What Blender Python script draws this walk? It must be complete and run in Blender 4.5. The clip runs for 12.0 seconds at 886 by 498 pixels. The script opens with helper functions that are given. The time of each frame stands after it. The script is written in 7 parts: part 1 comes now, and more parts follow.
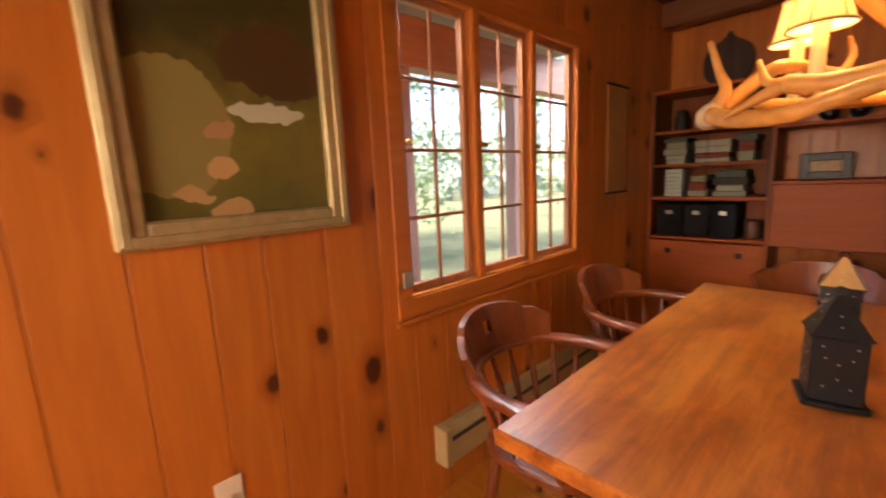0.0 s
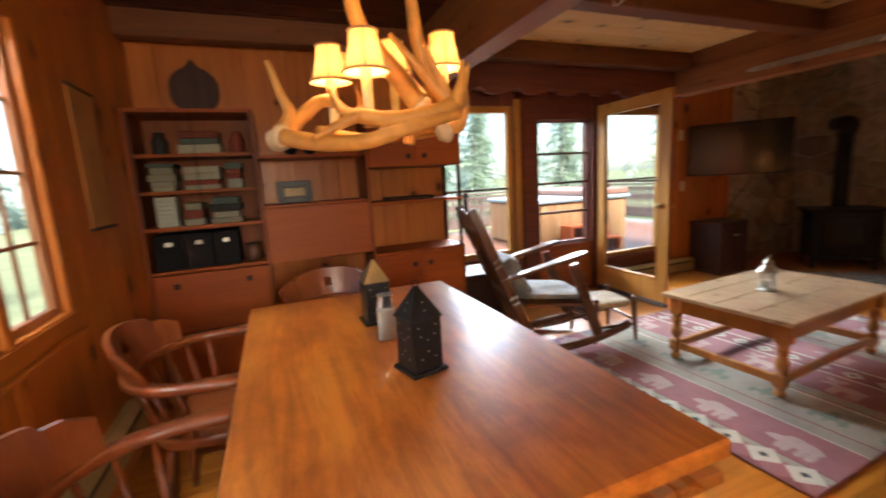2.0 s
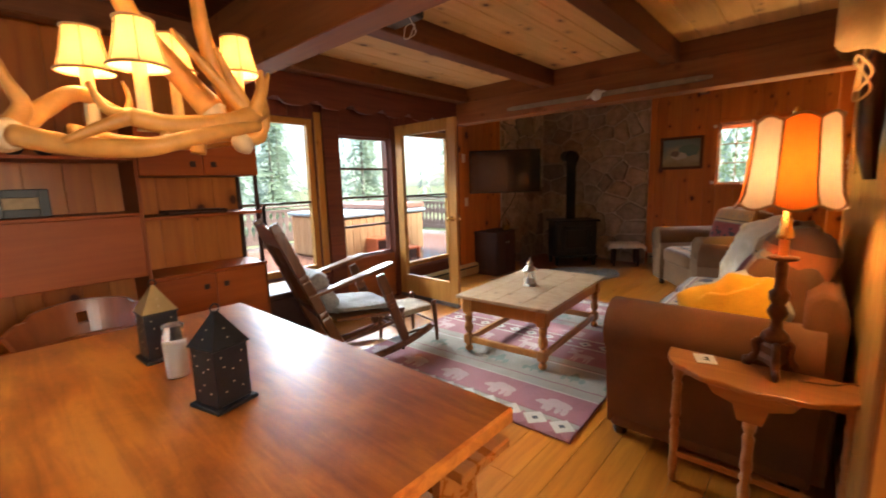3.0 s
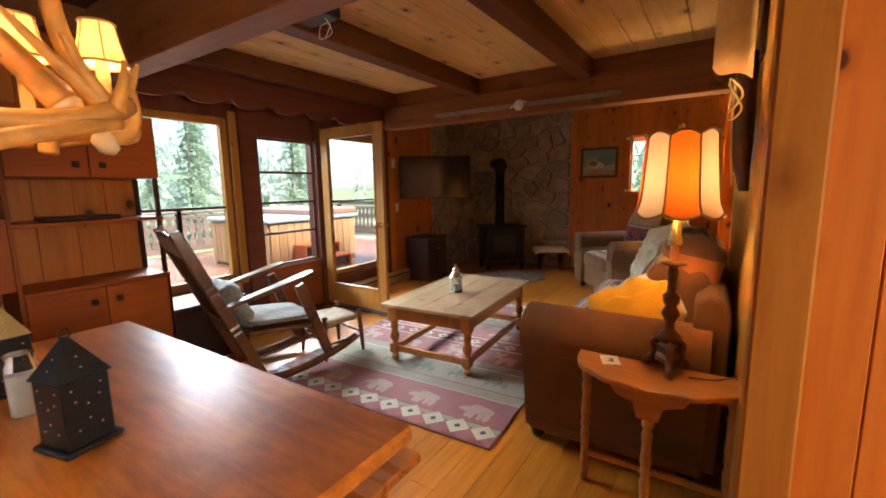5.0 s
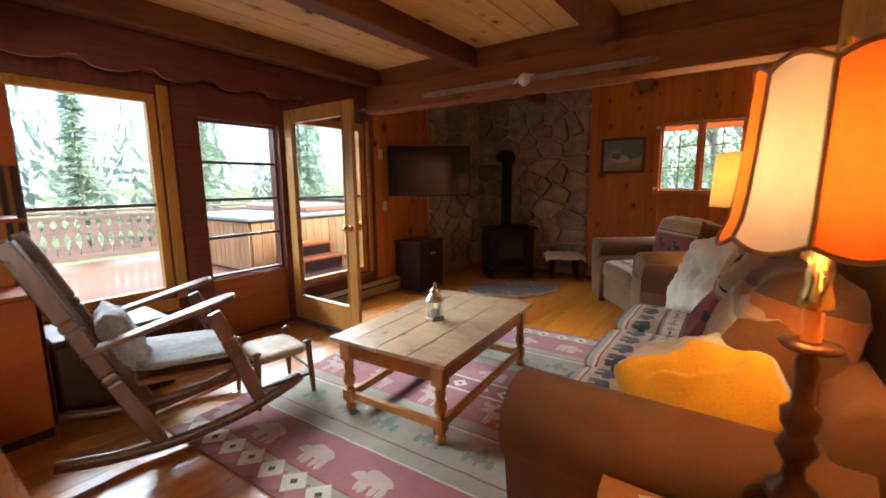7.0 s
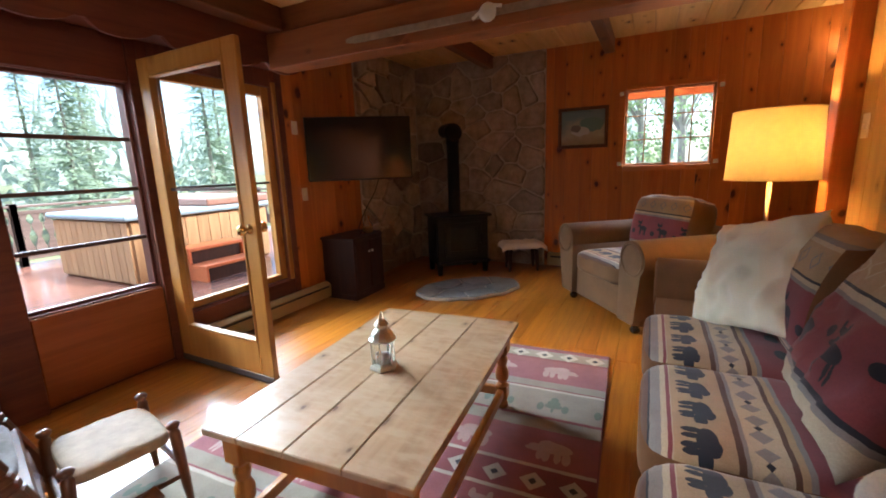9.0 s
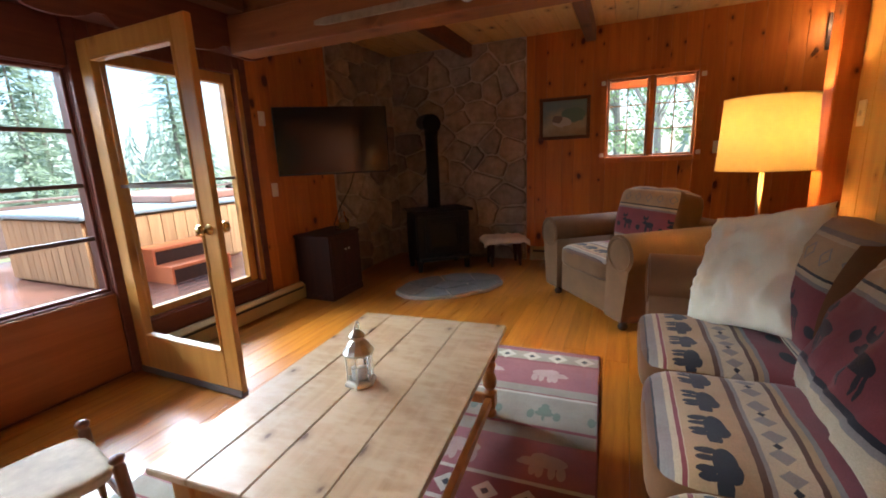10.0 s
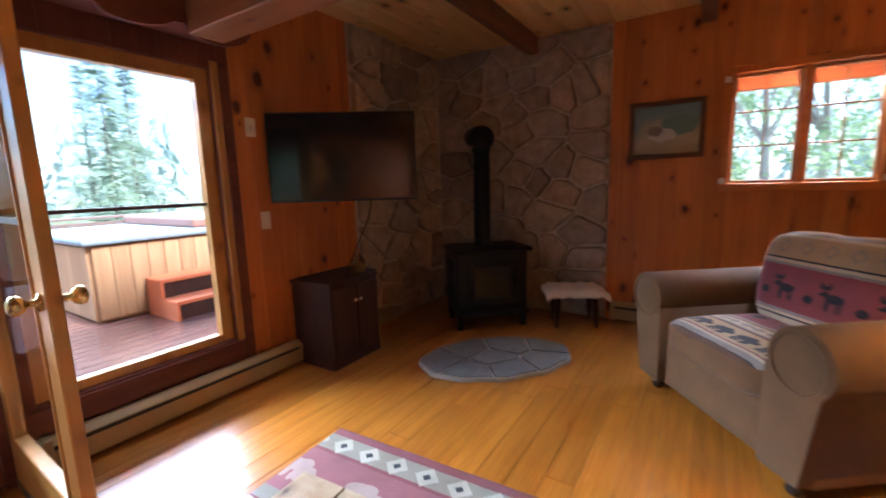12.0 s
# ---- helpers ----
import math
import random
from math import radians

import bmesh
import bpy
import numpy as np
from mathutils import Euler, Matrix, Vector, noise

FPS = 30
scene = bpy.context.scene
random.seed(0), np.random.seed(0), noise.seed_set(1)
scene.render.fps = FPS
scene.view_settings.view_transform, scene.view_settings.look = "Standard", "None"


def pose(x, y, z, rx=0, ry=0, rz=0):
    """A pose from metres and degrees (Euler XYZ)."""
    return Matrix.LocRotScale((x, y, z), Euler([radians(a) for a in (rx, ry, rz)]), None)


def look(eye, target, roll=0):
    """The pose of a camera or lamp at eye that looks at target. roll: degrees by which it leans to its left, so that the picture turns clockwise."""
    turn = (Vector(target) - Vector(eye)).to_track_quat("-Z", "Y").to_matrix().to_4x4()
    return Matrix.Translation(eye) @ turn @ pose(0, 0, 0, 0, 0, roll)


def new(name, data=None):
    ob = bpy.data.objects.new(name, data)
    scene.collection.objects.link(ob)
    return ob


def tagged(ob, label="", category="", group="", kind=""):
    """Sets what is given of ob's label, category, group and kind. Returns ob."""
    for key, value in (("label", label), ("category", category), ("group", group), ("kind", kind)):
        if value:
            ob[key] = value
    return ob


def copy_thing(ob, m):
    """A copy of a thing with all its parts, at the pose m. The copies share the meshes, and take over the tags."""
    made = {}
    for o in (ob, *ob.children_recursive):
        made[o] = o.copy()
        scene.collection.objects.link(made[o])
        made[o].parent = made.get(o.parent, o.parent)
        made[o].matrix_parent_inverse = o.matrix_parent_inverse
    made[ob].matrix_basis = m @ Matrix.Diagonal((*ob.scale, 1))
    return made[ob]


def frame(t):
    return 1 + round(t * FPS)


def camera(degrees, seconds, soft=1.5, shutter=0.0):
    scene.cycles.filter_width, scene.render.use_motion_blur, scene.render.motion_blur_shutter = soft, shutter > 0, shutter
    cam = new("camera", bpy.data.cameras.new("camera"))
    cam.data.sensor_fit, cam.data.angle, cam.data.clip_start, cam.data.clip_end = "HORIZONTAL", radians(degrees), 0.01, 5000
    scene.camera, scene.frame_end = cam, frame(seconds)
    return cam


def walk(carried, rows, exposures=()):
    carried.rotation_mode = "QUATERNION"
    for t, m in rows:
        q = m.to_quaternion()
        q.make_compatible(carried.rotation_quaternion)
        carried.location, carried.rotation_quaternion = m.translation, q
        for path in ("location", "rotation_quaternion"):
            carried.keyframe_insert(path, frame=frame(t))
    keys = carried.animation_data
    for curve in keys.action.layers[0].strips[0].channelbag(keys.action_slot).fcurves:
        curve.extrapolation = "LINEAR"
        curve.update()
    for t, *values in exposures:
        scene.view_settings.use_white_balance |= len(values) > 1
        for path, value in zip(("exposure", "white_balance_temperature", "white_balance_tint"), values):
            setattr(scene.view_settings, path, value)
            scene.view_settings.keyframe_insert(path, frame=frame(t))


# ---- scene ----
cam = camera(93.3, 12.0, soft=1.8, shutter=0.4)
PATH = [
    (0, (0.208, 0.145, 1.28), (-1.218, 1.506, 0.944), -2.6),
    (0.5, (0.066, 0.153, 1.274), (-0.909, 1.858, 0.896), -3.2),
    (1, (-0.022, 0.198, 1.268), (-0.51, 2.102, 0.897), -3.2),
    (1.5, (-0.092, 0.245, 1.279), (-0.024, 2.214, 0.936), -3.2),
    (2, (-0.166, 0.283, 1.281), (0.557, 2.118, 0.95), -3.3),
    (2.5, (-0.197, 0.281, 1.283), (1.018, 1.835, 0.954), -2.5),
    (3, (-0.197, 0.261, 1.289), (1.274, 1.581, 0.98), -1.7),
    (3.5, (-0.198, 0.248, 1.296), (1.4, 1.417, 1.017), -1.5),
    (5.5, (0.019, 0.206, 1.293), (1.673, 1.292, 0.999), -1.0),
    (6, (0.209, 0.242, 1.275), (1.836, 1.366, 0.979), -0.6),
    (6.5, (0.464, 0.33, 1.29), (2.064, 1.491, 0.986), -0.2),
    (8.5, (1.297, 0.896, 1.25), (3.013, 1.855, 0.88), -2.2),
    (9, (1.43, 1.019, 1.237), (3.186, 1.895, 0.851), -2.0),
    (9.5, (1.513, 1.084, 1.228), (3.286, 1.917, 0.824), -2.2),
    (10, (1.576, 1.098, 1.233), (3.367, 1.884, 0.812), -2.4),
    (10.5, (1.753, 1.177, 1.22), (3.568, 1.905, 0.8), -2.8),
    (11, (2.042, 1.308, 1.247), (3.902, 1.961, 0.907), -3.4),
    (11.5, (2.366, 1.359, 1.258), (4.194, 2.101, 0.928), -2.2),
    (12, (2.654, 1.415, 1.232), (4.32, 2.479, 0.927), -1.6),
]
EXPOSURES = [(0, 2.24, 6900, 22), (0.6, 2.24, 6350, 15), (1.5, 2.06, 6300, 10), (2.5, 2.26, 6400, 10), (5.5, 2.18, 6400, 6), (8.5, 2.22, 5850, 10), (10.5, 2.15, 5850, 10), (12, 2.42, 5300, 13)]
walk(cam, [(t, look(eye, target, roll)) for t, eye, target, roll in PATH], EXPOSURES)

# ---- light: bright overcast sky, lamps inside ----
world = bpy.data.worlds.new("sky")
scene.world = world
world.use_nodes = True
wn = world.node_tree.nodes
sky = wn.new("ShaderNodeTexSky")
sky.sky_type = "NISHITA"
sky.sun_disc = False
sky.sun_elevation, sky.sun_rotation = radians(49), radians(163)
sky.dust_density, sky.air_density = 1.5, 1.0
world.node_tree.links.new(sky.outputs[0], wn["Background"].inputs[0])
wn["Background"].inputs[1].default_value = 0.12


def lamp(name, kind, watts, colour, m, **more):
    d = bpy.data.lights.new(name, kind)
    d.energy, d.color = watts, colour
    if "size" in more:
        d.shape, d.size, d.size_y = "RECTANGLE", more["size"][0], more["size"][1]
    if "soft" in more:
        d.shadow_soft_size = more["soft"]
    if "angle" in more:
        d.angle = more["angle"]
    ob = new(name, d)
    ob.matrix_world = m
    return ob


lamp("sun", "SUN", 4.0, (1, 0.96, 0.9), look((3, -10, 12), (0, 0, 0)), angle=radians(12))
SKY_TINT = (0.86, 0.93, 1.0)
# added area lamps, out of view, standing in for sky light through the windows
lamp("deck_skylight", "AREA", 740, SKY_TINT, look((3.4, 10.8, 5.3), (3.2, 2.4, 0.9)), size=(11.0, 2.4))
lamp("porch_skylight", "AREA", 9, SKY_TINT, look((-1.32, 1.65, 2.24), (0.0, 1.65, 0.6)), size=(1.2, 0.2))
# warm fill lamp in an added, unseen window; brightens the west wall and table
lamp("back_window_skylight", "AREA", 11, (1.0, 0.82, 0.6), look((-0.1, -1.66, 1.45), (-0.6, 0.4, 0.3)), size=(1.3, 0.95))
lamp("small_window_skylight", "AREA", 12, SKY_TINT, look((6.82, 0.9, 2.14), (5.6, 0.9, 0.8)), size=(0.8, 0.12))

# ---- small builders ----


def thing(name, label, category, x=0, y=0, z=0, rz=0, group="", kind=""):
    e = new(name)
    e.matrix_basis = pose(x, y, z, 0, 0, rz)
    return tagged(e, label, category, group, kind)


def part(name, bm, material, parent=None, label="", smooth=False):
    me = bpy.data.meshes.new(name)
    bm.normal_update()
    bm.to_mesh(me)
    bm.free()
    if smooth:
        for f in me.polygons:
            f.use_smooth = True
    for m in (material if isinstance(material, (list, tuple)) else [material]):
        me.materials.append(m)
    ob = new(name, me)
    ob.parent = parent
    if label:
        ob["label"] = label
    return ob


def box(bm, x0, y0, z0, x1, y1, z1, bevel=0.0, m=None):
    """Adds one box, with its edges rounded by bevel."""
    r = bmesh.ops.create_cube(bm, size=1)
    vs = r["verts"]
    for v in vs:
        v.co = Vector((x0 + (v.co.x + 0.5) * (x1 - x0), y0 + (v.co.y + 0.5) * (y1 - y0), z0 + (v.co.z + 0.5) * (z1 - z0)))
    if m is not None:
        bmesh.ops.transform(bm, matrix=m, verts=vs)
    if bevel:
        es = list({e for v in vs for e in v.link_edges})
        bmesh.ops.bevel(bm, geom=es, offset=bevel, segments=2 if bevel > 0.012 else 1, affect="EDGES", profile=0.5)
    return bm


def boxes(*rows, bevel=0.0):
    bm = bmesh.new()
    for r in rows:
        box(bm, *r, bevel=bevel)
    return bm


def lathe(profile, seg=14, bm=None, m=None):
    """Turns (radius, height) pairs round z."""
    bm = bm or bmesh.new()
    rings = []
    for r, z in profile:
        rings.append([bm.verts.new((max(r, 1e-4) * math.cos(2 * math.pi * i / seg), max(r, 1e-4) * math.sin(2 * math.pi * i / seg), z)) for i in range(seg)])
    for a, b in zip(rings, rings[1:]):
        for i in range(seg):
            bm.faces.new((a[i], a[(i + 1) % seg], b[(i + 1) % seg], b[i]))
    bm.faces.new(rings[0][::-1])
    bm.faces.new(rings[-1])
    if m is not None:
        bmesh.ops.transform(bm, matrix=m, verts=[v for ring in rings for v in ring])
    return bm


def along(a, b):
    """The pose that carries z from a towards b."""
    a, b = Vector(a), Vector(b)
    return Matrix.Translation(a) @ (b - a).to_track_quat("Z", "Y").to_matrix().to_4x4()


def spindle(a, b, shape, seg=10, bm=None):
    """A turned stick from a to b; shape gives (share of length, radius)."""
    n = (Vector(b) - Vector(a)).length
    return lathe([(r, s * n) for s, r in shape], seg, bm, along(a, b))


def tube(points, radii, seg=8, bm=None, flat=1.0):
    """A tube along points."""
    bm = bm or bmesh.new()
    pts = [Vector(p) for p in points]
    rings = []
    side = None
    for i, p in enumerate(pts):
        d = (pts[min(i + 1, len(pts) - 1)] - pts[max(i - 1, 0)]).normalized()
        if side is None:
            side = d.cross(Vector((0, 0, 1)))
            if side.length < 0.1:
                side = d.cross(Vector((1, 0, 0)))
        side = (side - d * side.dot(d)).normalized()
        up = d.cross(side)
        r = radii[i] if isinstance(radii, (list, tuple)) else radii
        rings.append([bm.verts.new(p + side * (r * math.cos(2 * math.pi * k / seg)) + up * (flat * r * math.sin(2 * math.pi * k / seg))) for k in range(seg)])
    for a, b in zip(rings, rings[1:]):
        for i in range(seg):
            bm.faces.new((a[i], a[(i + 1) % seg], b[(i + 1) % seg], b[i]))
    bm.faces.new(rings[0][::-1])
    bm.faces.new(rings[-1])
    return bm


def curve_points(ctrl, n=24):
    """A smooth line through control points."""
    c = [Vector(p) for p in ctrl]
    c = [c[0] * 2 - c[1]] + c + [c[-1] * 2 - c[-2]]
    out = []
    for i in range(1, len(c) - 2):
        for k in range(n // (len(c) - 3)):
            t = k / (n // (len(c) - 3))
            out.append(0.5 * ((2 * c[i]) + (c[i + 1] - c[i - 1]) * t + (2 * c[i - 1] - 5 * c[i] + 4 * c[i + 1] - c[i + 2]) * t * t + (3 * c[i] - c[i - 1] - 3 * c[i + 1] + c[i + 2]) * t ** 3))
    return out + [c[-2]]


def prism(outline, depth, bm=None, m=None, bevel=0.0):
    """A flat outline in x, z made depth thick along y, with m carrying it into place."""
    bm = bm or bmesh.new()
    vs = [bm.verts.new((x, 0, z)) for x, z in outline]
    f = bm.faces.new(vs)
    r = bmesh.ops.extrude_face_region(bm, geom=[f])
    up = [g for g in r["geom"] if isinstance(g, bmesh.types.BMVert)]
    bmesh.ops.translate(bm, vec=(0, depth, 0), verts=up)
    if bevel:
        es = [e for e in bm.edges if all(v in vs for v in e.verts) or all(v in up for v in e.verts)]
        bmesh.ops.bevel(bm, geom=es, offset=bevel, segments=2, affect="EDGES", profile=0.5, clamp_overlap=True)
    bmesh.ops.recalc_face_normals(bm, faces=bm.faces[:])
    if m is not None:
        bmesh.ops.transform(bm, matrix=m, verts=bm.verts[:])
    return bm


def cushion(sx, sy, sz, bulge=0.3, n=10, seed=0, wrinkle=0.01):
    """A stuffed block, sx by sy by sz, its middle on the origin."""
    bm = bmesh.new()
    bmesh.ops.create_cube(bm, size=2)
    bmesh.ops.subdivide_edges(bm, edges=bm.edges[:], cuts=n, use_grid_fill=True)
    for v in bm.verts:
        x, y, z = v.co
        k = 6.0
        s = (abs(x) ** k + abs(y) ** k + abs(z) ** k) ** (1 / k)
        p = Vector((x, y, z)) / s
        puff = 1 - bulge * 0.5 * (p.x ** 4 + p.y ** 4 - p.x ** 4 * p.y ** 4)
        w = wrinkle * noise.noise(Vector((p.x * 2.3 + seed * 7, p.y * 2.3, p.z * 2.3)))
        v.co = Vector((p.x * sx / 2, p.y * sy / 2, p.z * sz / 2 * puff + w))
    return bm


def pillow(size, thick, seed=0, crumple=0.0):
    """A square scatter cushion with pinched corners, standing in x, z."""
    bm = bmesh.new()
    n = 30 if crumple else 18
    grid = {}
    for s in (1, -1):
        for i in range(n + 1):
            for j in range(n + 1):
                u, v = 2 * i / n - 1, 2 * j / n - 1
                edge = max(0.0, (1 - u ** 4) * (1 - v ** 4)) ** 0.45
                if edge <= 1e-6 and s == -1:
                    grid[s, i, j] = grid[1, i, j]
                    continue
                pin = 1 - 0.09 * (1 - min(1, abs(u))) * 0 - 0.07 * (1 - u * u * v * v) * (max(abs(u), abs(v)) ** 3)
                w = 0.026 * noise.noise(Vector((u * 2.2 + seed * 5, v * 2.2, s * 3.0))) + 0.02 * noise.noise(Vector((u * 5 + v * 3, v * 4 - u * 4, seed + s))) - crumple * abs(noise.noise(Vector((u * 2.4 + v * 1.2, v * 2.1 - u * 0.7, seed + 4 * s)))) ** 0.6
                grid[s, i, j] = bm.verts.new((u * size / 2 * pin, s * thick / 2 * edge + w * edge, v * size / 2 * pin))
    for s in (1, -1):
        for i in range(n):
            for j in range(n):
                q = [grid[s, i, j], grid[s, i + 1, j], grid[s, i + 1, j + 1], grid[s, i, j + 1]]
                bm.faces.new(q if s == -1 else q[::-1])
    return bm


# ---- materials ----


class Nodes:
    def __init__(self, name, rough=0.5, metal=0.0, coat=0.0):
        self.mat = bpy.data.materials.new(name)
        self.mat.use_nodes = True
        self.tree = self.mat.node_tree
        self.bsdf = self.tree.nodes["Principled BSDF"]
        self.bsdf.inputs["Roughness"].default_value = rough
        self.bsdf.inputs["Metallic"].default_value = metal
        self.bsdf.inputs["Coat Weight"].default_value = coat
        self.bsdf.inputs["Coat Roughness"].default_value = 0.15

    def add(self, kind, **values):
        n = self.tree.nodes.new("ShaderNode" + kind)
        for k, v in values.items():
            n.inputs[k.replace("_", " ")].default_value = v
        return n

    def link(self, a, b):
        self.tree.links.new(a, b)

    def math(self, op, a, b=0.0, c=None):
        n = self.tree.nodes.new("ShaderNodeMath")
        n.operation = op
        for i, v in enumerate((a, b) if c is None else (a, b, c)):
            if isinstance(v, (int, float)):
                n.inputs[i].default_value = v
            else:
                self.link(v, n.inputs[i])
        return n.outputs[0]

    def place(self, scale=(1, 1, 1), shift=True):
        """Object coordinates, moved at random from object to object."""
        tc = self.add("TexCoord")
        m = self.add("Mapping")
        m.inputs["Scale"].default_value = scale
        self.link(tc.outputs["Object"], m.inputs["Vector"])
        if shift:
            info = self.add("ObjectInfo")
            c = self.add("CombineXYZ")
            self.link(self.math("MULTIPLY", info.outputs["Random"], 37.0), c.inputs[0])
            self.link(self.math("MULTIPLY", info.outputs["Random"], 91.0), c.inputs[1])
            self.link(self.math("MULTIPLY", info.outputs["Random"], 53.0), c.inputs[2])
            self.link(c.outputs[0], m.inputs["Location"])
        return m.outputs[0]

    def noise(self, vec, scale, detail=4.0, rough=0.55, distort=0.0):
        n = self.add("TexNoise", Scale=scale, Detail=detail, Roughness=rough, Distortion=distort)
        self.link(vec, n.inputs["Vector"])
        return n.outputs["Fac"]

    def ramp(self, fac, *stops):
        n = self.add("ValToRGB")
        e = n.color_ramp.elements
        while len(e) < len(stops):
            e.new(0.5)
        for el, (p, c) in zip(e, stops):
            el.position, el.color = p, (*c, 1) if len(c) == 3 else c
        self.link(fac, n.inputs[0])
        return n.outputs[0]

    def mix(self, fac, a, b, mode="MIX"):
        n = self.tree.nodes.new("ShaderNodeMix")
        n.data_type, n.blend_type = "RGBA", mode
        for v, i in ((fac, 0), (a, 6), (b, 7)):
            if isinstance(v, (int, float)):
                n.inputs[i].default_value = v
            elif isinstance(v, tuple):
                n.inputs[i].default_value = (*v, 1)
            else:
                self.link(v, n.inputs[i])
        return n.outputs[2]

    def colour(self, c):
        if isinstance(c, tuple):
            self.bsdf.inputs["Base Color"].default_value = (*c, 1)
        else:
            self.link(c, self.bsdf.inputs["Base Color"])

    def bump(self, h, strength=0.2, dist=0.01):
        b = self.add("Bump", Strength=strength, Distance=dist)
        self.link(h, b.inputs["Height"])
        self.link(b.outputs[0], self.bsdf.inputs["Normal"])

    def roughness(self, fac, a, b):
        m = self.add("MapRange")
        m.inputs[3].default_value, m.inputs[4].default_value = a, b
        self.link(fac, m.inputs[0])
        self.link(m.outputs[0], self.bsdf.inputs["Roughness"])


def wood(name, light, dark, axis="z", rough=0.4, knots=0.0, grain=1.0, coat=0.0, vary=0.35, knot_colour=(0.06, 0.012, 0.005), cloud=None):
    n = Nodes(name, rough, coat=coat)
    n.bsdf.inputs["Specular IOR Level"].default_value = 0.3 if coat < 0.3 else 0.5
    s = {"x": (1.6, 22, 22), "y": (22, 1.6, 22), "z": (22, 22, 1.6)}[axis]
    v = n.place(s)
    g = n.noise(v, grain, 5, 0.6, 0.6)
    broad = n.noise(n.place(tuple(0.25 * c for c in s)), 1.0, 3, 0.5)
    col = n.ramp(g, (0.3, dark), (0.72, light))
    info = n.add("ObjectInfo")
    shade = n.ramp(n.math("MULTIPLY_ADD", info.outputs["Random"], vary, n.math("MULTIPLY", broad, 0.6)), (0.15, (0.74, 0.7, 0.67)), (0.75, (1.05, 1.05, 1.05)))
    col = n.mix(1.0, col, shade, "MULTIPLY")
    if cloud:
        c1 = n.noise(n.place((7, 3.2, 7)), 1.0, 5, 0.65)
        c2 = n.noise(n.place((30, 9, 30)), 1.0, 4, 0.6)
        col = n.mix(n.ramp(n.math("MULTIPLY_ADD", c2, 0.45, n.math("MULTIPLY", c1, 0.55)), (0.44, (0, 0, 0)), (0.56, (0.9, 0.9, 0.9))), col, cloud)
    if knots:
        tc = n.add("TexCoord")
        ax = n.add("SeparateXYZ")
        n.link(tc.outputs["Object"], ax.inputs[0])
        lengthwise = "xyz".index(axis)
        across = [k for k in range(3) if k != lengthwise]
        kc = n.add("CombineXYZ")
        n.link(n.math("MULTIPLY_ADD", n.math("ADD", ax.outputs[across[0]], ax.outputs[across[1]]), 5.5, n.math("MULTIPLY", info.outputs["Random"], 71.0)), kc.inputs[0])
        n.link(n.math("MULTIPLY_ADD", ax.outputs[lengthwise], 3.6, n.math("MULTIPLY", info.outputs["Random"], 43.0)), kc.inputs[1])
        vo = n.add("TexVoronoi", Scale=1.0, Randomness=1.0)
        vo.voronoi_dimensions = "2D"
        n.link(kc.outputs[0], vo.inputs["Vector"])
        sp = n.add("SeparateColor")
        n.link(vo.outputs["Color"], sp.inputs[0])
        some = n.math("GREATER_THAN", sp.outputs[0], 0.5)
        wob = n.math("MULTIPLY_ADD", n.noise(n.place((16, 16, 16)), 1.0, 3), 0.16, vo.outputs["Distance"])
        reach = n.math("MULTIPLY", wob, n.math("MULTIPLY_ADD", sp.outputs[1], 1.2, 0.7))
        halo = n.ramp(reach, (0.12, (0.45, 0.36, 0.3)), (0.36, (1, 1, 1)))
        col = n.mix(n.math("MULTIPLY", some, 0.75), col, n.mix(1.0, col, halo, "MULTIPLY"))
        k = n.ramp(reach, (0.12 * knots, (1, 1, 1)), (0.17 * knots, (0, 0, 0)))
        col = n.mix(n.math("MULTIPLY", n.math("MULTIPLY", k, some), 0.9), col, knot_colour)
    n.colour(col)
    n.roughness(g, rough - 0.06, rough + 0.12)
    n.bump(g, 0.12, 0.004)
    return n.mat


def plain(name, colour, rough=0.5, metal=0.0, vary=0.15, scale=14.0, bump=0.05, coat=0.0):
    n = Nodes(name, rough, metal, coat)
    if rough > 0.55:
        n.bsdf.inputs["Specular IOR Level"].default_value = 0.2
    v = n.place()
    g = n.noise(v, scale, 5, 0.6)
    big = n.noise(v, scale * 0.17, 3)
    f = n.math("MULTIPLY_ADD", g, 0.5, n.math("MULTIPLY", big, 0.5))
    n.colour(n.ramp(f, (0.3, tuple(c * (1 - vary) for c in colour)), (0.7, tuple(min(1, c * (1 + vary)) for c in colour))))
    n.roughness(g, max(0.02, rough - 0.08), min(1, rough + 0.1))
    if bump:
        n.bump(g, bump, 0.004)
    return n.mat


def cloth(name, colour, vary=0.2, weave=260.0, sheen=0.3):
    n = Nodes(name, 0.9)
    v = n.place()
    g = n.noise(v, weave, 2)
    big = n.noise(v, 5, 4)
    n.colour(n.ramp(n.math("MULTIPLY_ADD", g, 0.35, n.math("MULTIPLY", big, 0.65)), (0.3, tuple(c * (1 - vary) for c in colour)), (0.7, tuple(min(1, c * (1 + vary)) for c in colour))))
    n.bsdf.inputs["Sheen Weight"].default_value = sheen
    n.bump(n.math("MULTIPLY_ADD", g, 0.3, big), 0.25, 0.004)
    return n.mat


def glow(name, colour, strength):
    n = Nodes(name, 0.6)
    n.colour(colour)
    n.bsdf.inputs["Emission Color"].default_value = (*colour, 1)
    n.bsdf.inputs["Emission Strength"].default_value = strength
    return n.mat


def glassy(name, tint=(0.95, 0.98, 0.97), rough=0.0, ior=1.02):
    n = Nodes(name, rough)
    n.colour(tint)
    n.bsdf.inputs["Transmission Weight"].default_value = 1.0
    n.bsdf.inputs["IOR"].default_value = ior
    n.bsdf.inputs["Specular IOR Level"].default_value = 0.5
    return n.mat


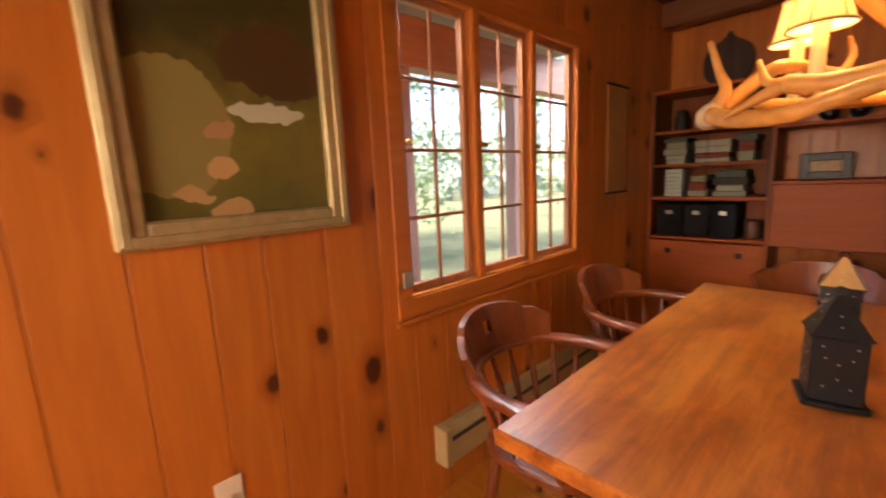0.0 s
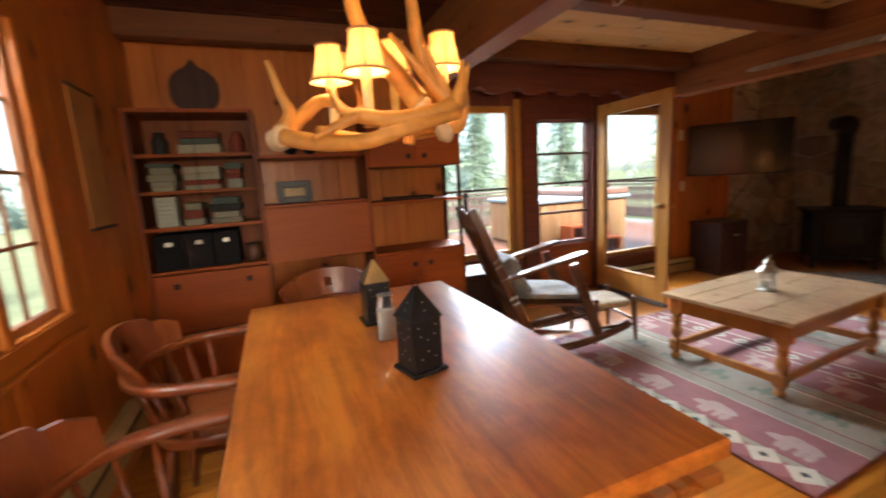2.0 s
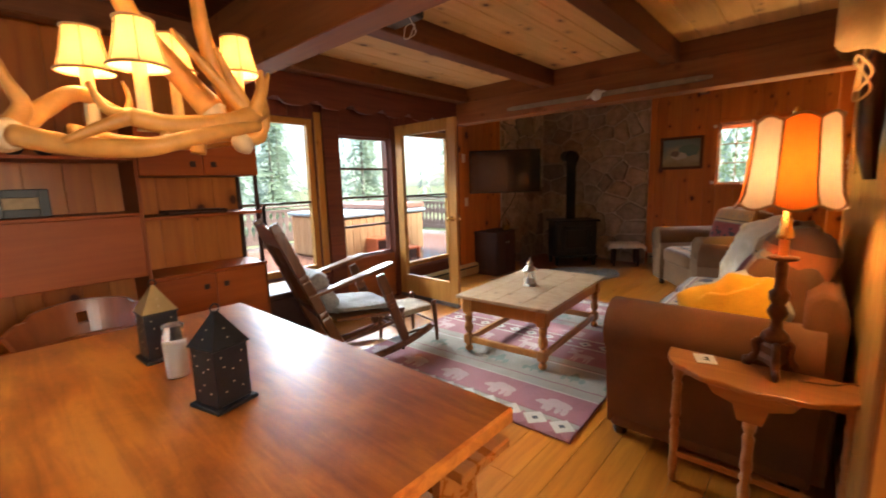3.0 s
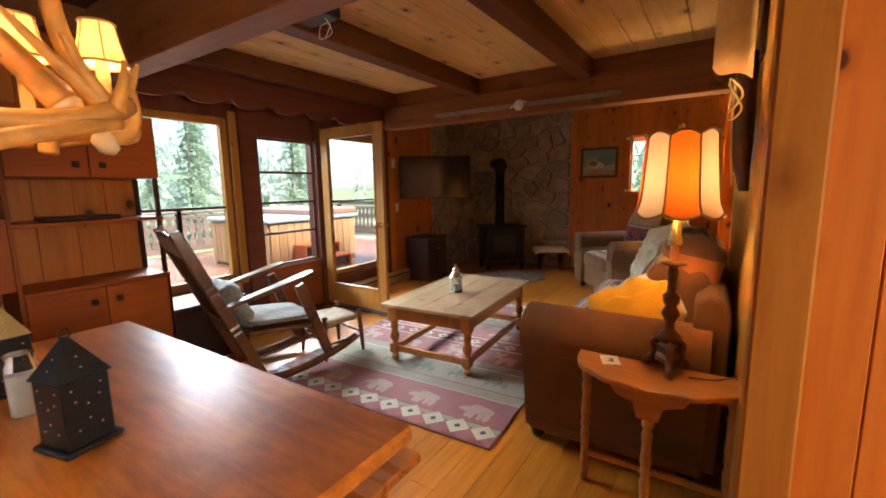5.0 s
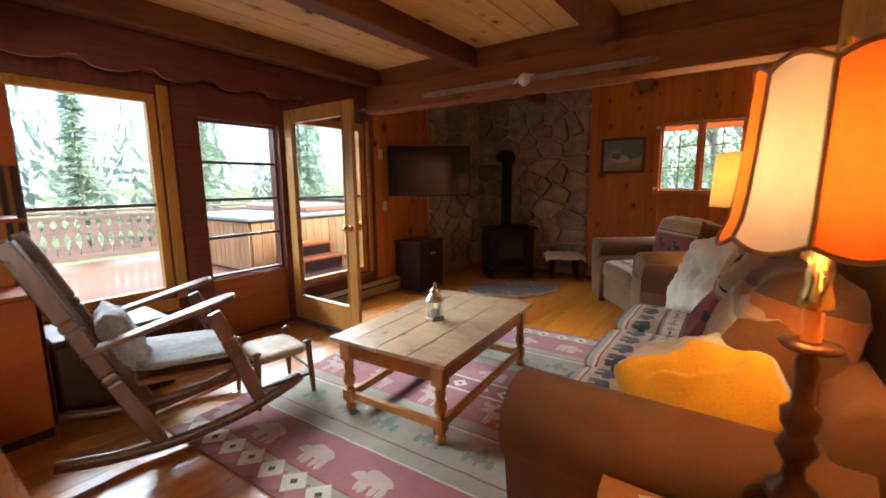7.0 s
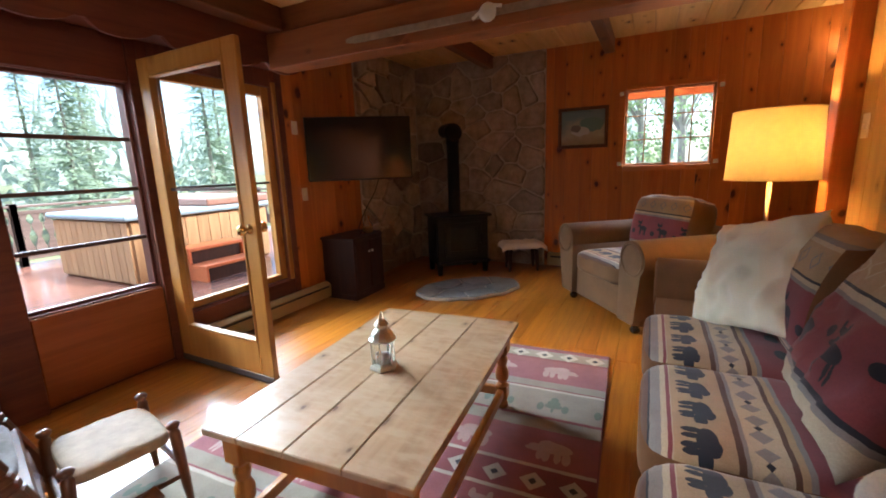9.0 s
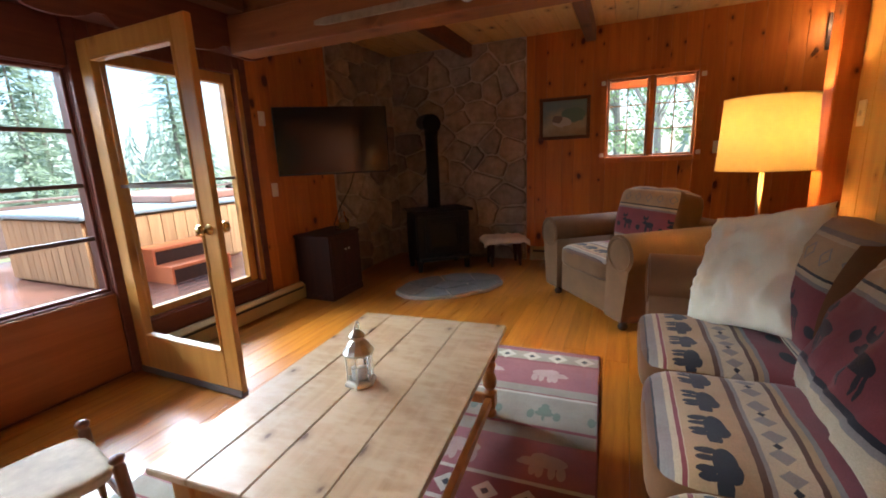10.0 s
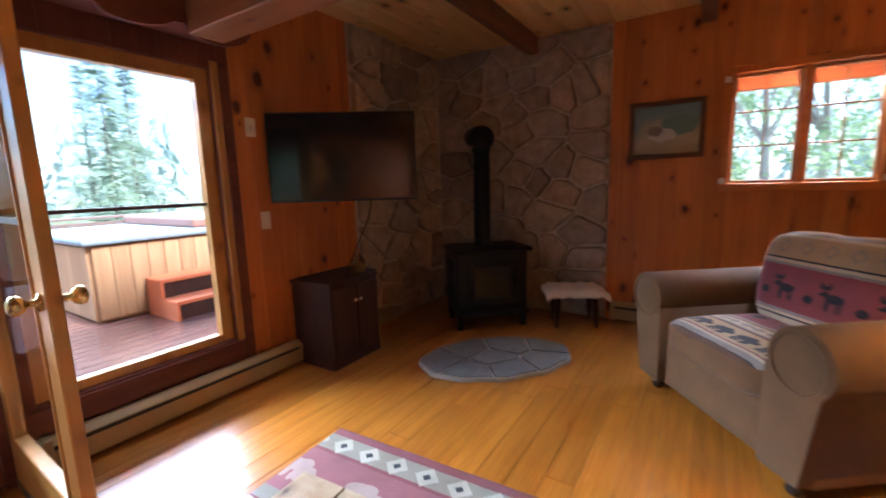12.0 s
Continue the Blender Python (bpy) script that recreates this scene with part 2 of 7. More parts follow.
PINE = wood("knotty_pine", (0.62, 0.2, 0.028), (0.47, 0.135, 0.018), "z", 0.42, 1.2, coat=0.12)
PINE_Y = wood("knotty_pine_across", (0.62, 0.2, 0.028), (0.47, 0.135, 0.018), "y", 0.36, 0.7, coat=0.2)
# knotty pine with the table lamp's pale yellow light put into its colour
LAMPLIT_PINE = wood("lamplit_pine", (0.64, 0.38, 0.1), (0.52, 0.28, 0.06), "z", 0.4, 0.9, coat=0.15)
CEIL_PINE = wood("ceiling_pine", (0.82, 0.55, 0.22), (0.68, 0.41, 0.14), "x", 0.5, 1.0)
REDWOOD = wood("red_stained_boards", (0.2, 0.055, 0.03), (0.12, 0.03, 0.018), "x", 0.45, 0.0)
REDWOOD_Z = wood("red_stained_upright_boards", (0.2, 0.055, 0.03), (0.12, 0.03, 0.018), "z", 0.45, 0.0)
BEAM = wood("dark_beam", (0.22, 0.08, 0.027), (0.14, 0.045, 0.015), "x", 0.5, 0.5)
BEAM_Y = wood("brown_girder", (0.38, 0.15, 0.055), (0.26, 0.094, 0.034), "y", 0.45, 0.5)
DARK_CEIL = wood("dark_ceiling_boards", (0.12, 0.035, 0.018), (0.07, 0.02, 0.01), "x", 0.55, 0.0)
FLOOR = wood("floor_pine", (0.57, 0.22, 0.022), (0.37, 0.115, 0.01), "x", 0.28, 0.0, grain=1.3, coat=0.35, vary=0.4)
YELLOW_PINE = wood("yellow_pine_trim", (0.55, 0.27, 0.06), (0.44, 0.19, 0.034), "z", 0.38, 0.3, coat=0.2)
TABLE_WOOD = wood("dining_table_wood", (0.42, 0.14, 0.022), (0.28, 0.08, 0.012), "y", 0.25, 0.0, grain=0.8, coat=0.4, vary=0.1)
CHAIR_WOOD = wood("red_maple", (0.27, 0.07, 0.015), (0.17, 0.036, 0.008), "z", 0.3, 0.0, coat=0.4, vary=0.1)
OAK = wood("golden_oak", (0.19, 0.07, 0.02), (0.09, 0.03, 0.009), "z", 0.32, 0.0, coat=0.3)
TEAK = wood("teak_veneer", (0.45, 0.1, 0.009), (0.34, 0.066, 0.006), "x", 0.45, 0.0, vary=0.15)
TEAK_Z = wood("teak_carcass", (0.34, 0.082, 0.01), (0.23, 0.05, 0.007), "z", 0.48, 0.0, vary=0.15)
COFFEE_TOP = wood("scrubbed_pine_top", (0.48, 0.33, 0.19), (0.36, 0.22, 0.11), "x", 0.3, 1.3, coat=0.4, vary=0.6, cloud=(0.5, 0.36, 0.22), knot_colour=(0.1, 0.045, 0.02))
COFFEE_LEG = wood("honey_pine", (0.53, 0.23, 0.045), (0.4, 0.155, 0.025), "z", 0.35, 0.0, coat=0.3)
HALF_WOOD = wood("waxed_walnut", (0.52, 0.23, 0.065), (0.34, 0.13, 0.032), "y", 0.28, 0.0, coat=0.4)
DARK_WOOD = wood("dark_stained_oak", (0.07, 0.025, 0.014), (0.035, 0.012, 0.008), "z", 0.5, 0.0, coat=0.0)
BLACK_IRON = plain("black_iron", (0.012, 0.012, 0.014), 0.45, 0.6, 0.3)
STOVE_IRON = plain("stove_enamel", (0.01, 0.01, 0.012), 0.42, 0.2, 0.3)
BRONZE = plain("carved_bronze", (0.15, 0.065, 0.03), 0.35, 0.75, 0.45, 40, 0.3)
BRASS = plain("brass", (0.7, 0.5, 0.2), 0.25, 1.0, 0.1)
CHROME = plain("chrome", (0.7, 0.7, 0.7), 0.12, 1.0, 0.05)
SILVER = plain("silvered_metal", (0.6, 0.57, 0.48), 0.3, 1.0, 0.12)
CREAM_METAL = plain("cream_heater_paint", (0.42, 0.3, 0.13), 0.45, 0.0, 0.12)
SWITCH = plain("cream_plastic", (0.72, 0.62, 0.45), 0.4, 0.0, 0.05)
WHITE = plain("white_paint", (0.78, 0.76, 0.72), 0.5, 0.0, 0.06)
BLACK = plain("black_plastic", (0.015, 0.015, 0.017), 0.4, 0.0, 0.2)
SCREEN = plain("screen", (0.006, 0.008, 0.01), 0.09, 0.0, 0.1, bump=0.0)
ANTLER = plain("antler", (0.6, 0.28, 0.06), 0.5, 0.0, 0.35, 22, 0.3)
ANTLER_PALE = plain("antler_tip", (0.6, 0.45, 0.28), 0.45, 0.0, 0.2, 22, 0.2)
GLASS = glassy("window_glass")
CLEAR = glassy("lantern_glass", (0.93, 0.97, 0.95), 0.0, 1.35)
MUSLIN = cloth("cream_cotton", (0.86, 0.79, 0.58), 0.1)
BROWN_SUEDE = cloth("brown_suede", (0.15, 0.06, 0.015), 0.3, 300, 0.03)
TAUPE_SUEDE = cloth("taupe_suede", (0.14, 0.068, 0.022), 0.3, 300, 0.1)
FLEECE = cloth("fleece", (0.74, 0.66, 0.54), 0.12, 60)
SEAT_CLOTH = cloth("faded_floral_seat", (0.2, 0.19, 0.175), 0.6, 40)
WOVEN = plain("hide_seat", (0.33, 0.25, 0.16), 0.6, 0.0, 0.45, 22, 0.3)
# ---- structure ----
CEIL, BEAM_Z, GIRD_Z = 2.37, 2.22, 1.985
WX, NY, EX, SY = -0.93, 3.89, 6.51, 0.11
rnd = random.Random(5)


def rects(a0, a1, z0, z1, holes):
    """The pieces of a wall that are left round its openings."""
    xs = sorted({a0, a1, *[h[0] for h in holes], *[h[1] for h in holes]})
    out = []
    for p, q in zip(xs, xs[1:]):
        spans = sorted((h[2], h[3]) for h in holes if h[0] < (p + q) / 2 < h[1])
        z = z0
        for s, e in spans:
            if s > z:
                out.append((p, q, z, s))
            z = e
        if z < z1:
            out.append((p, q, z, z1))
    return out


def wall(name, axis, face, out, a0, a1, z0, z1, holes, label, inner, outer=None, width=(0.12, 0.2), thick=0.12, board=0.018):
    """A wall with openings; on its room side single upright boards. out: +1 or -1, the way from the room outwards."""
    bm = bmesh.new()
    b0, b1 = sorted((face + out * board, face + out * (board + thick)))
    for p, q, s, e in rects(a0, a1, z0, z1, holes):
        if axis == "x":
            box(bm, b0, p, s, b1, q, e)
        else:
            box(bm, p, b0, s, q, b1, e)
    w = part(name, bm, outer or inner)
    tagged(w, label, "wall", kind="structure")
    todo.append((w, axis, face, out, board, a0, a1, z0, z1, holes, inner, width))
    return w


todo = []


def lay_boards(w, axis, face, out, board, a0, a1, z0, z1, holes, inner, width):
    cuts = {a0, a1, *[h[0] for h in holes], *[h[1] for h in holes]}
    cuts = sorted(c for c in cuts if a0 <= c <= a1)
    for p, q in zip(cuts, cuts[1:]):
        x = p
        while x < q - 1e-4:
            e = x + rnd.uniform(*width)
            if q - e < 0.06:
                e = q
            for s, s2 in [(r[2], r[3]) for r in rects(a0, a1, z0, z1, holes) if r[0] < (x + min(e, q)) / 2 < r[1]]:
                f0, f1 = sorted((face, face + out * (board - 0.001)))
                bm = bmesh.new()
                g = 0.0007
                if axis == "x":
                    box(bm, f0, x + g, s, f1, min(e, q) - g, s2, bevel=0.0028)
                else:
                    box(bm, x + g, f0, s, min(e, q) - g, f1, s2, bevel=0.0028)
                part("board", bm, inner, w)
            x = e


# floor: one backing, its planks come last
floor = part("floor", boxes((WX - 0.1, -1.7, -0.12, EX + 0.1, NY + 0.1, -0.018)), FLOOR)
tagged(floor, "honey-orange varnished pine plank floor", "floor", kind="structure")

W_HOLES = [(1.07, 1.43, 0.865, 1.9), (1.475, 1.825, 0.865, 1.9), (1.865, 2.235, 0.865, 1.9)]
wall("wall_west", "x", WX, -1, -1.7, 3.92, 0, CEIL, W_HOLES, "knotty pine board wall with casement windows", PINE, thick=0.045)
N_HOLES = [(1.24, 2.06, 0.47, 1.93), (2.32, 2.995, 0.535, 1.795), (3.14, 4.085, 0.3, 1.93)]
wall("wall_north", "y", NY, 1, 1.2, 4.19, 0, 2.5, N_HOLES, "red-brown stained board wall with large deck windows", REDWOOD_Z, width=(0.2, 0.3))
wall("wall_north_pine", "y", NY, 1, 4.19, 5.2, 0, 2.52, [], "reddish knotty pine board wall beside the deck window", PINE)
wall("wall_north_dining", "y", 3.62, 1, WX, 1.2, 0, CEIL, [], "knotty pine board wall behind the wall unit", PINE, thick=0.27)
E_HOLES = [(0.49, 0.875, 1.18, 1.965), (0.915, 1.31, 1.18, 1.965)]
wall("wall_east", "x", EX, 1, -1.7, 2.16, 0, 2.52, E_HOLES, "knotty pine board wall with two small sashes", PINE)
wall("wall_south", "y", SY, -1, 1.04, 4.27, 0, CEIL, [], "knotty pine board wall behind the sofa, lamplight in its colour", LAMPLIT_PINE, thick=0.05)
wall("wall_south_far", "y", -1.6, -1, WX, EX, 0, 2.52, [(-0.75, 0.55, 0.95, 1.95)], "knotty pine board wall at the back of the house", PINE)
wall("wall_dining_east", "x", 0.975, 1, -1.58, 0.043, 0, CEIL, [], "orange knotty pine board partition", PINE, thick=0.05, width=(0.16, 0.24))


def joist(name, row, material, label):
    ob = part(name, boxes(row, bevel=0.006), material)
    return tagged(ob, label, "beam", kind="structure")


ceiling_bm = bmesh.new()
y = -1.7
while y < 4.0:
    e = y + rnd.uniform(0.16, 0.24)
    box(ceiling_bm, 1.13, y + 0.002, CEIL, 3.83, e - 0.002, CEIL + 0.03, bevel=0.004)
    y = e
ceiling = tagged(part("ceiling", ceiling_bm, CEIL_PINE), "honey pine plank ceiling between dark beams", "ceiling", kind="structure")
ceiling_bm = bmesh.new()
y = -1.7
while y < 4.0:
    e = y + rnd.uniform(0.16, 0.24)
    box(ceiling_bm, 3.83, y + 0.002, 2.5, EX + 0.1, e - 0.002, 2.53, bevel=0.004)
    y = e
tagged(part("ceiling_east", ceiling_bm, CEIL_PINE), "pine plank ceiling over the stove corner", "ceiling", kind="structure")
# dining end: same planks in a darker colour than the other ceilings
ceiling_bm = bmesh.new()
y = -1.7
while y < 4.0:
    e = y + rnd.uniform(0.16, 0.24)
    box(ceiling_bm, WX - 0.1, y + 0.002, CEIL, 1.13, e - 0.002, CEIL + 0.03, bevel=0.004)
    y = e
tagged(part("ceiling_dining", ceiling_bm, DARK_CEIL), "dark plank ceiling over the dining table", "ceiling", kind="structure")
# unseen slab; south overhang lengthened to keep sun out of the back window
roof = part("roof", boxes((-2.6, -3.3, 2.56, 6.9, 4.6, 2.7)), REDWOOD)
tagged(roof, "unseen dark roof slab, south eave stretched to block the sun", "roof", kind="structure")

for y in (-0.95, 1.2, 2.32, 3.42):
    joist("ceiling_beam", (1.13, y, BEAM_Z, 3.83, y + 0.14, CEIL + 0.01), BEAM, "dark stained rough ceiling beam")
for y in (-0.6, 1.44, 2.78):
    joist("ceiling_beam", (4.01, y, 2.36, EX, y + 0.1, 2.51), BEAM, "dark stained rough ceiling beam")
for y in (-1.0, 0.7, 2.0, 3.4):
    joist("ceiling_beam", (WX, y, BEAM_Z, 0.97, y + 0.12, CEIL + 0.01), BEAM, "dark stained rough ceiling beam")
joist("girder", (3.83, -1.6, GIRD_Z, 4.01, 3.6, BEAM_Z), BEAM_Y, "long brown girder across the living room")
joist("girder_upper", (3.85, -1.6, BEAM_Z, 3.99, NY, 2.52), BEAM_Y, "brown board above the long girder")
joist("girder_dining", (0.97, -1.6, 1.98, 1.13, 3.62, CEIL + 0.01), BEAM_Y, "dark girder between dining and living room")
joist("post", (0.94, 0.045, 0, 1.035, 0.138, 1.98), wood("post_pine", (0.46, 0.19, 0.028), (0.33, 0.12, 0.016), "z", 0.4, 0.6), "square pine post at the wall end")
joist("post_far", (4.27, 0.02, 0, 4.4, 0.2, 2.5), PINE, "orange pine post at the sofa end")

# scalloped valance over the deck windows
outline = [(1.15, 2.36), (1.15, 2.03)]
x = 1.15
while x < 4.15:
    for k in range(1, 9):
        t = k / 8
        outline.append((x + 0.375 * t, 2.03 - 0.055 * math.sin(math.pi * t) ** 0.7 + (0.03 if 0.0 < (t % 1) < 0.2 else 0)))
    x += 0.375
outline += [(outline[-1][0], 2.36)]
valance = part("valance", prism(outline, 0.025, m=pose(0, 3.6, 0)), REDWOOD, None)
tagged(valance, "scalloped red-brown valance board above the windows", "trim", kind="structure")
soffit = part("soffit", boxes((1.15, 3.63, 2.06, 4.19, NY, 2.36)), REDWOOD)
tagged(soffit, "red-brown boxed soffit above the windows", "trim", kind="structure")


def frame_bars(bm, axis, d0, d1, a0, a1, z0, z1, w, wb=None, bevel=0.004):
    """Four rails round an opening."""
    wb = wb or w
    for p, q, s, e in ((a0, a0 + w, z0, z1), (a1 - w, a1, z0, z1), (a0 + w, a1 - w, z0, z0 + wb), (a0 + w, a1 - w, z1 - w, z1)):
        if axis == "x":
            box(bm, d0, p, s, d1, q, e, bevel=bevel)
        else:
            box(bm, p, d0, s, q, d1, e, bevel=bevel)
    return bm


def pane(win, axis, d, a0, a1, z0, z1):
    bm = boxes((d, a0, z0, d + 0.004, a1, z1)) if axis == "x" else boxes((a0, d, z0, a1, d + 0.004, z1))
    g = part("pane", bm, GLASS, win)
    g.visible_shadow = False
    return g


def window(name, axis, face, out, a0, a1, z0, z1, label, stile, rail, cols, rows, sash=0.035, bar=0.014, material=None, depth=0.04, inset=0.03, bar_mat=None, bottom=None):
    """A glazed sash in an opening, with its bars and each pane."""
    win = thing(name, label, "window", kind="structure")
    d0, d1 = sorted((face + out * inset, face + out * (inset + depth)))
    part("window_frame", frame_bars(bmesh.new(), axis, d0, d1, a0, a1, z0, z1, sash, bottom), material, win)
    p0, p1, q0, q1 = a0 + sash, a1 - sash, z0 + (bottom or sash), z1 - sash
    cs = [p0 + (p1 - p0) * i / cols for i in range(cols + 1)] if isinstance(cols, int) else [p0, *cols, p1]
    rs = [q0 + (q1 - q0) * i / rows for i in range(rows + 1)] if isinstance(rows, int) else [q0, *rows, q1]
    m0, m1 = (d0 + 0.008, d1 - 0.008)
    for c in cs[1:-1]:
        b = (m0, c - bar / 2, q0, m1, c + bar / 2, q1) if axis == "x" else (c - bar / 2, m0, q0, c + bar / 2, m1, q1)
        part("glazing_bar", boxes(b, bevel=0.003), bar_mat or material, win)
    for r in rs[1:-1]:
        b = (m0 + 0.002, p0, r - bar / 2, m1 - 0.002, p1, r + bar / 2) if axis == "x" else (p0, m0 + 0.002, r - bar / 2, p1, m1 - 0.002, r + bar / 2)
        part("glazing_bar", boxes(b, bevel=0.003), bar_mat or material, win)
    for c, c2 in zip(cs, cs[1:]):
        for r, r2 in zip(rs, rs[1:]):
            pane(win, axis, (d0 + d1) / 2 - 0.002, c, c2, r, r2)
    return win


SASH_RED = wood("sash_pine", (0.5, 0.22, 0.09), (0.36, 0.13, 0.05), "z", 0.4, 0.0)
for i, h in enumerate(W_HOLES):
    w = window("window_%d" % (i + 1), "x", WX, -1, *h, "pine casement window with eight small panes", 0, 0, 2, 4, material=SASH_RED, sash=0.03, inset=0.025, depth=0.03)
    part("latch", boxes((WX - 0.02, h[0] + 0.0, 1.395, WX + 0.012, h[0] + 0.03, 1.415), bevel=0.004), BRASS, w, "small brass latch")
    if i == 0:
        part("hinge", boxes((WX, h[0] - 0.045, 0.9, WX + 0.012, h[0] + 0.002, 0.96), bevel=0.003), SILVER, w, "steel corner hinge")
casing = bmesh.new()
for a0, a1 in ((1.0, 1.068), (1.432, 1.473), (1.827, 1.863), (2.237, 2.3)):
    box(casing, WX, a0, 0.86, WX + 0.007, a1, 1.96, bevel=0.004)
box(casing, WX, 1.0, 0.785, WX + 0.008, 2.3, 0.858, bevel=0.004)
box(casing, WX, 1.0, 1.902, WX + 0.0075, 2.3, 1.97, bevel=0.004)
box(casing, WX, 0.985, 0.765, WX + 0.022, 2.315, 0.784, bevel=0.005)
tagged(part("window_casing_west", casing, PINE_Y), "pine casing and sill round the casements", "trim", kind="structure")

# unseen window, added only as an opening for the fill lamp behind
window("window_9", "y", -1.6, -1, -0.75, 0.55, 0.95, 1.95, "unseen pine window added behind the dining room to let in light", 0, 0, 2, 2, material=SASH_RED, sash=0.04)
DARK_BAR = plain("dark_muntin", (0.1, 0.05, 0.035), 0.5)
window("window_4", "y", NY, 1, *N_HOLES[0], "tall deck window with yellow pine frame", 0, 0, [1.3], [1.15], sash=0.06, bar=0.022, material=YELLOW_PINE, bar_mat=DARK_BAR, depth=0.06)
window("window_5", "y", NY, 1, *N_HOLES[1], "window with three thin dark cross bars", 0, 0, 1, [0.861, 1.168, 1.468], sash=0.018, bar=0.024, material=REDWOOD_Z, bar_mat=DARK_BAR, depth=0.05)
window("window_6", "y", NY, 1, *N_HOLES[2], "tall deck window with yellow pine frame over the heater", 0, 0, 1, [1.155], sash=0.075, bar=0.02, material=YELLOW_PINE, bar_mat=DARK_BAR, depth=0.06, bottom=0.05)
for i, h in enumerate(E_HOLES):
    window("window_%d" % (7 + i), "x", EX, 1, *h, "small pine sash with six panes", 0, 0, 2, 3, sash=0.022, bar=0.012, material=SASH_RED)
casing = bmesh.new()
for a0, a1, z0, z1 in ((0.43, 0.488, 1.12, 2.02), (0.876, 0.914, 1.18, 1.965), (1.312, 1.37, 1.12, 2.02), (0.49, 1.31, 1.12, 1.178), (0.49, 1.31, 1.967, 2.02)):
    box(casing, EX - 0.014, a0, z0, EX, a1, z1, bevel=0.004)
tagged(part("window_casing_east", casing, PINE_Y), "pine casing round the small sashes", "trim", kind="structure")
for y, z in ((1.35, 1.2), (1.35, 1.93), (0.45, 1.2), (0.45, 1.93)):
    tagged(part("window_catch", boxes((EX - 0.03, y - 0.02, z - 0.02, EX - 0.014, y + 0.02, z + 0.02), bevel=0.004), SWITCH), "cream window catch on the pine casing", "window catch", group="window catches")
trim = bmesh.new()
for r in ((2.06, NY - 0.016, 0.44, 2.13, NY, 1.99), (4.087, NY - 0.014, 0.29, 4.13, NY, 1.97), (1.2, NY - 0.012, 0.36, 2.06, NY, 0.45)):
    box(trim, *r, bevel=0.004)
tagged(part("trim_yellow", trim, YELLOW_PINE), "yellow pine jamb boards of the deck windows", "trim", kind="structure")
trim = bmesh.new()
for r in ((2.14, NY - 0.03, 0, 2.318, NY, 2.06), (2.997, NY - 0.03, 0, 3.06, NY, 2.06), (2.32, NY - 0.02, 1.8, 2.995, NY, 2.06), (4.132, NY - 0.022, 0, 4.19, NY, 2.06), (3.06, NY - 0.018, 0.17, 4.13, NY, 0.288)):
    box(trim, *r, bevel=0.004)
tagged(part("trim_panel", boxes((2.32, NY - 0.02, 0.02, 2.995, NY, 0.525), bevel=0.006), wood("orange_panel", (0.36, 0.1, 0.02), (0.26, 0.066, 0.012), "x", 0.4, 0.0, coat=0.1)), "orange-brown board panel under the middle window", "trim", kind="structure")
tagged(part("trim_red", trim, REDWOOD), "red-brown stained posts and panels between the windows", "trim", kind="structure")

# open glazed door, hinged beside the middle window
door = thing("door_1", "open glazed door with yellow pine frame and brass knobs", "door", 3.045, 3.825, 0.035, -91.2, kind="structure")
bm = bmesh.new()
W, H, T = 0.885, 1.892, 0.036
for r in ((0, -T / 2, 0, 0.1, T / 2, H), (W - 0.105, -T / 2, 0, W, T / 2, H), (0.1, -T / 2, 0, W - 0.105, T / 2, 0.225), (0.1, -T / 2, H - 0.1, W - 0.105, T / 2, H)):
    box(bm, *r, bevel=0.004)
part("leaf", bm, YELLOW_PINE, door)
bm = frame_bars(bmesh.new(), "y", -T / 2 - 0.006, T / 2 + 0.006, 0.098, W - 0.103, 0.222, H - 0.098, 0.016)
part("glazing_bead", bm, YELLOW_PINE, door)
g = part("pane", boxes((0.105, -0.003, 0.23, W - 0.11, 0.003, H - 0.105)), GLASS, door)
g.visible_shadow = False
part("cross_bar", boxes((0.11, 0.004, 1.11, W - 0.115, 0.012, 1.13)), DARK_BAR, door)
part("sweep", boxes((0.0, -T / 2 - 0.004, -0.025, W, T / 2 + 0.004, 0.018), bevel=0.003), plain("door_sweep", (0.12, 0.1, 0.09), 0.6), door, "dark rubber door sweep")
for s in (1, -1):
    part("door_knob", lathe([(0.028, 0), (0.028, 0.006), (0.011, 0.01), (0.011, 0.03), (0.022, 0.036), (0.03, 0.05), (0.028, 0.062), (0.015, 0.07), (0.001, 0.072)], 16, m=pose(W - 0.055, s * T / 2, 0.9, -90 * s)), BRASS, door, "round brass door knob", smooth=True)

# stone facing in the corner behind the stove: ragged field stones set in mortar
MORTAR = plain("mortar", (0.5, 0.42, 0.34), 0.9, 0.0, 0.2, 40, 0.3)


def stone_mat():
    n = Nodes("field_stone", 0.7)
    info = n.add("ObjectInfo")
    base = n.ramp(info.outputs["Random"], (0.0, (0.24, 0.21, 0.19)), (0.3, (0.4, 0.3, 0.22)), (0.55, (0.45, 0.36, 0.28)), (0.8, (0.32, 0.28, 0.25)), (1.0, (0.45, 0.35, 0.26)))
    v = n.place()
    g = n.noise(v, 9, 6, 0.65)
    n.colour(n.mix(1.0, base, n.ramp(g, (0.3, (0.6, 0.58, 0.56)), (0.7, (1.25, 1.2, 1.15))), "MULTIPLY"))
    n.bump(g, 0.5, 0.02)
    return n.mat


STONE = stone_mat()


def clip_poly(poly, p, nrm):
    out = []
    for a, b in zip(poly, poly[1:] + poly[:1]):
        da, db = (a - p).dot(nrm), (b - p).dot(nrm)
        if da <= 0:
            out.append(a)
        if da * db < 0:
            out.append(a + (b - a) * (da / (da - db)))
    return out


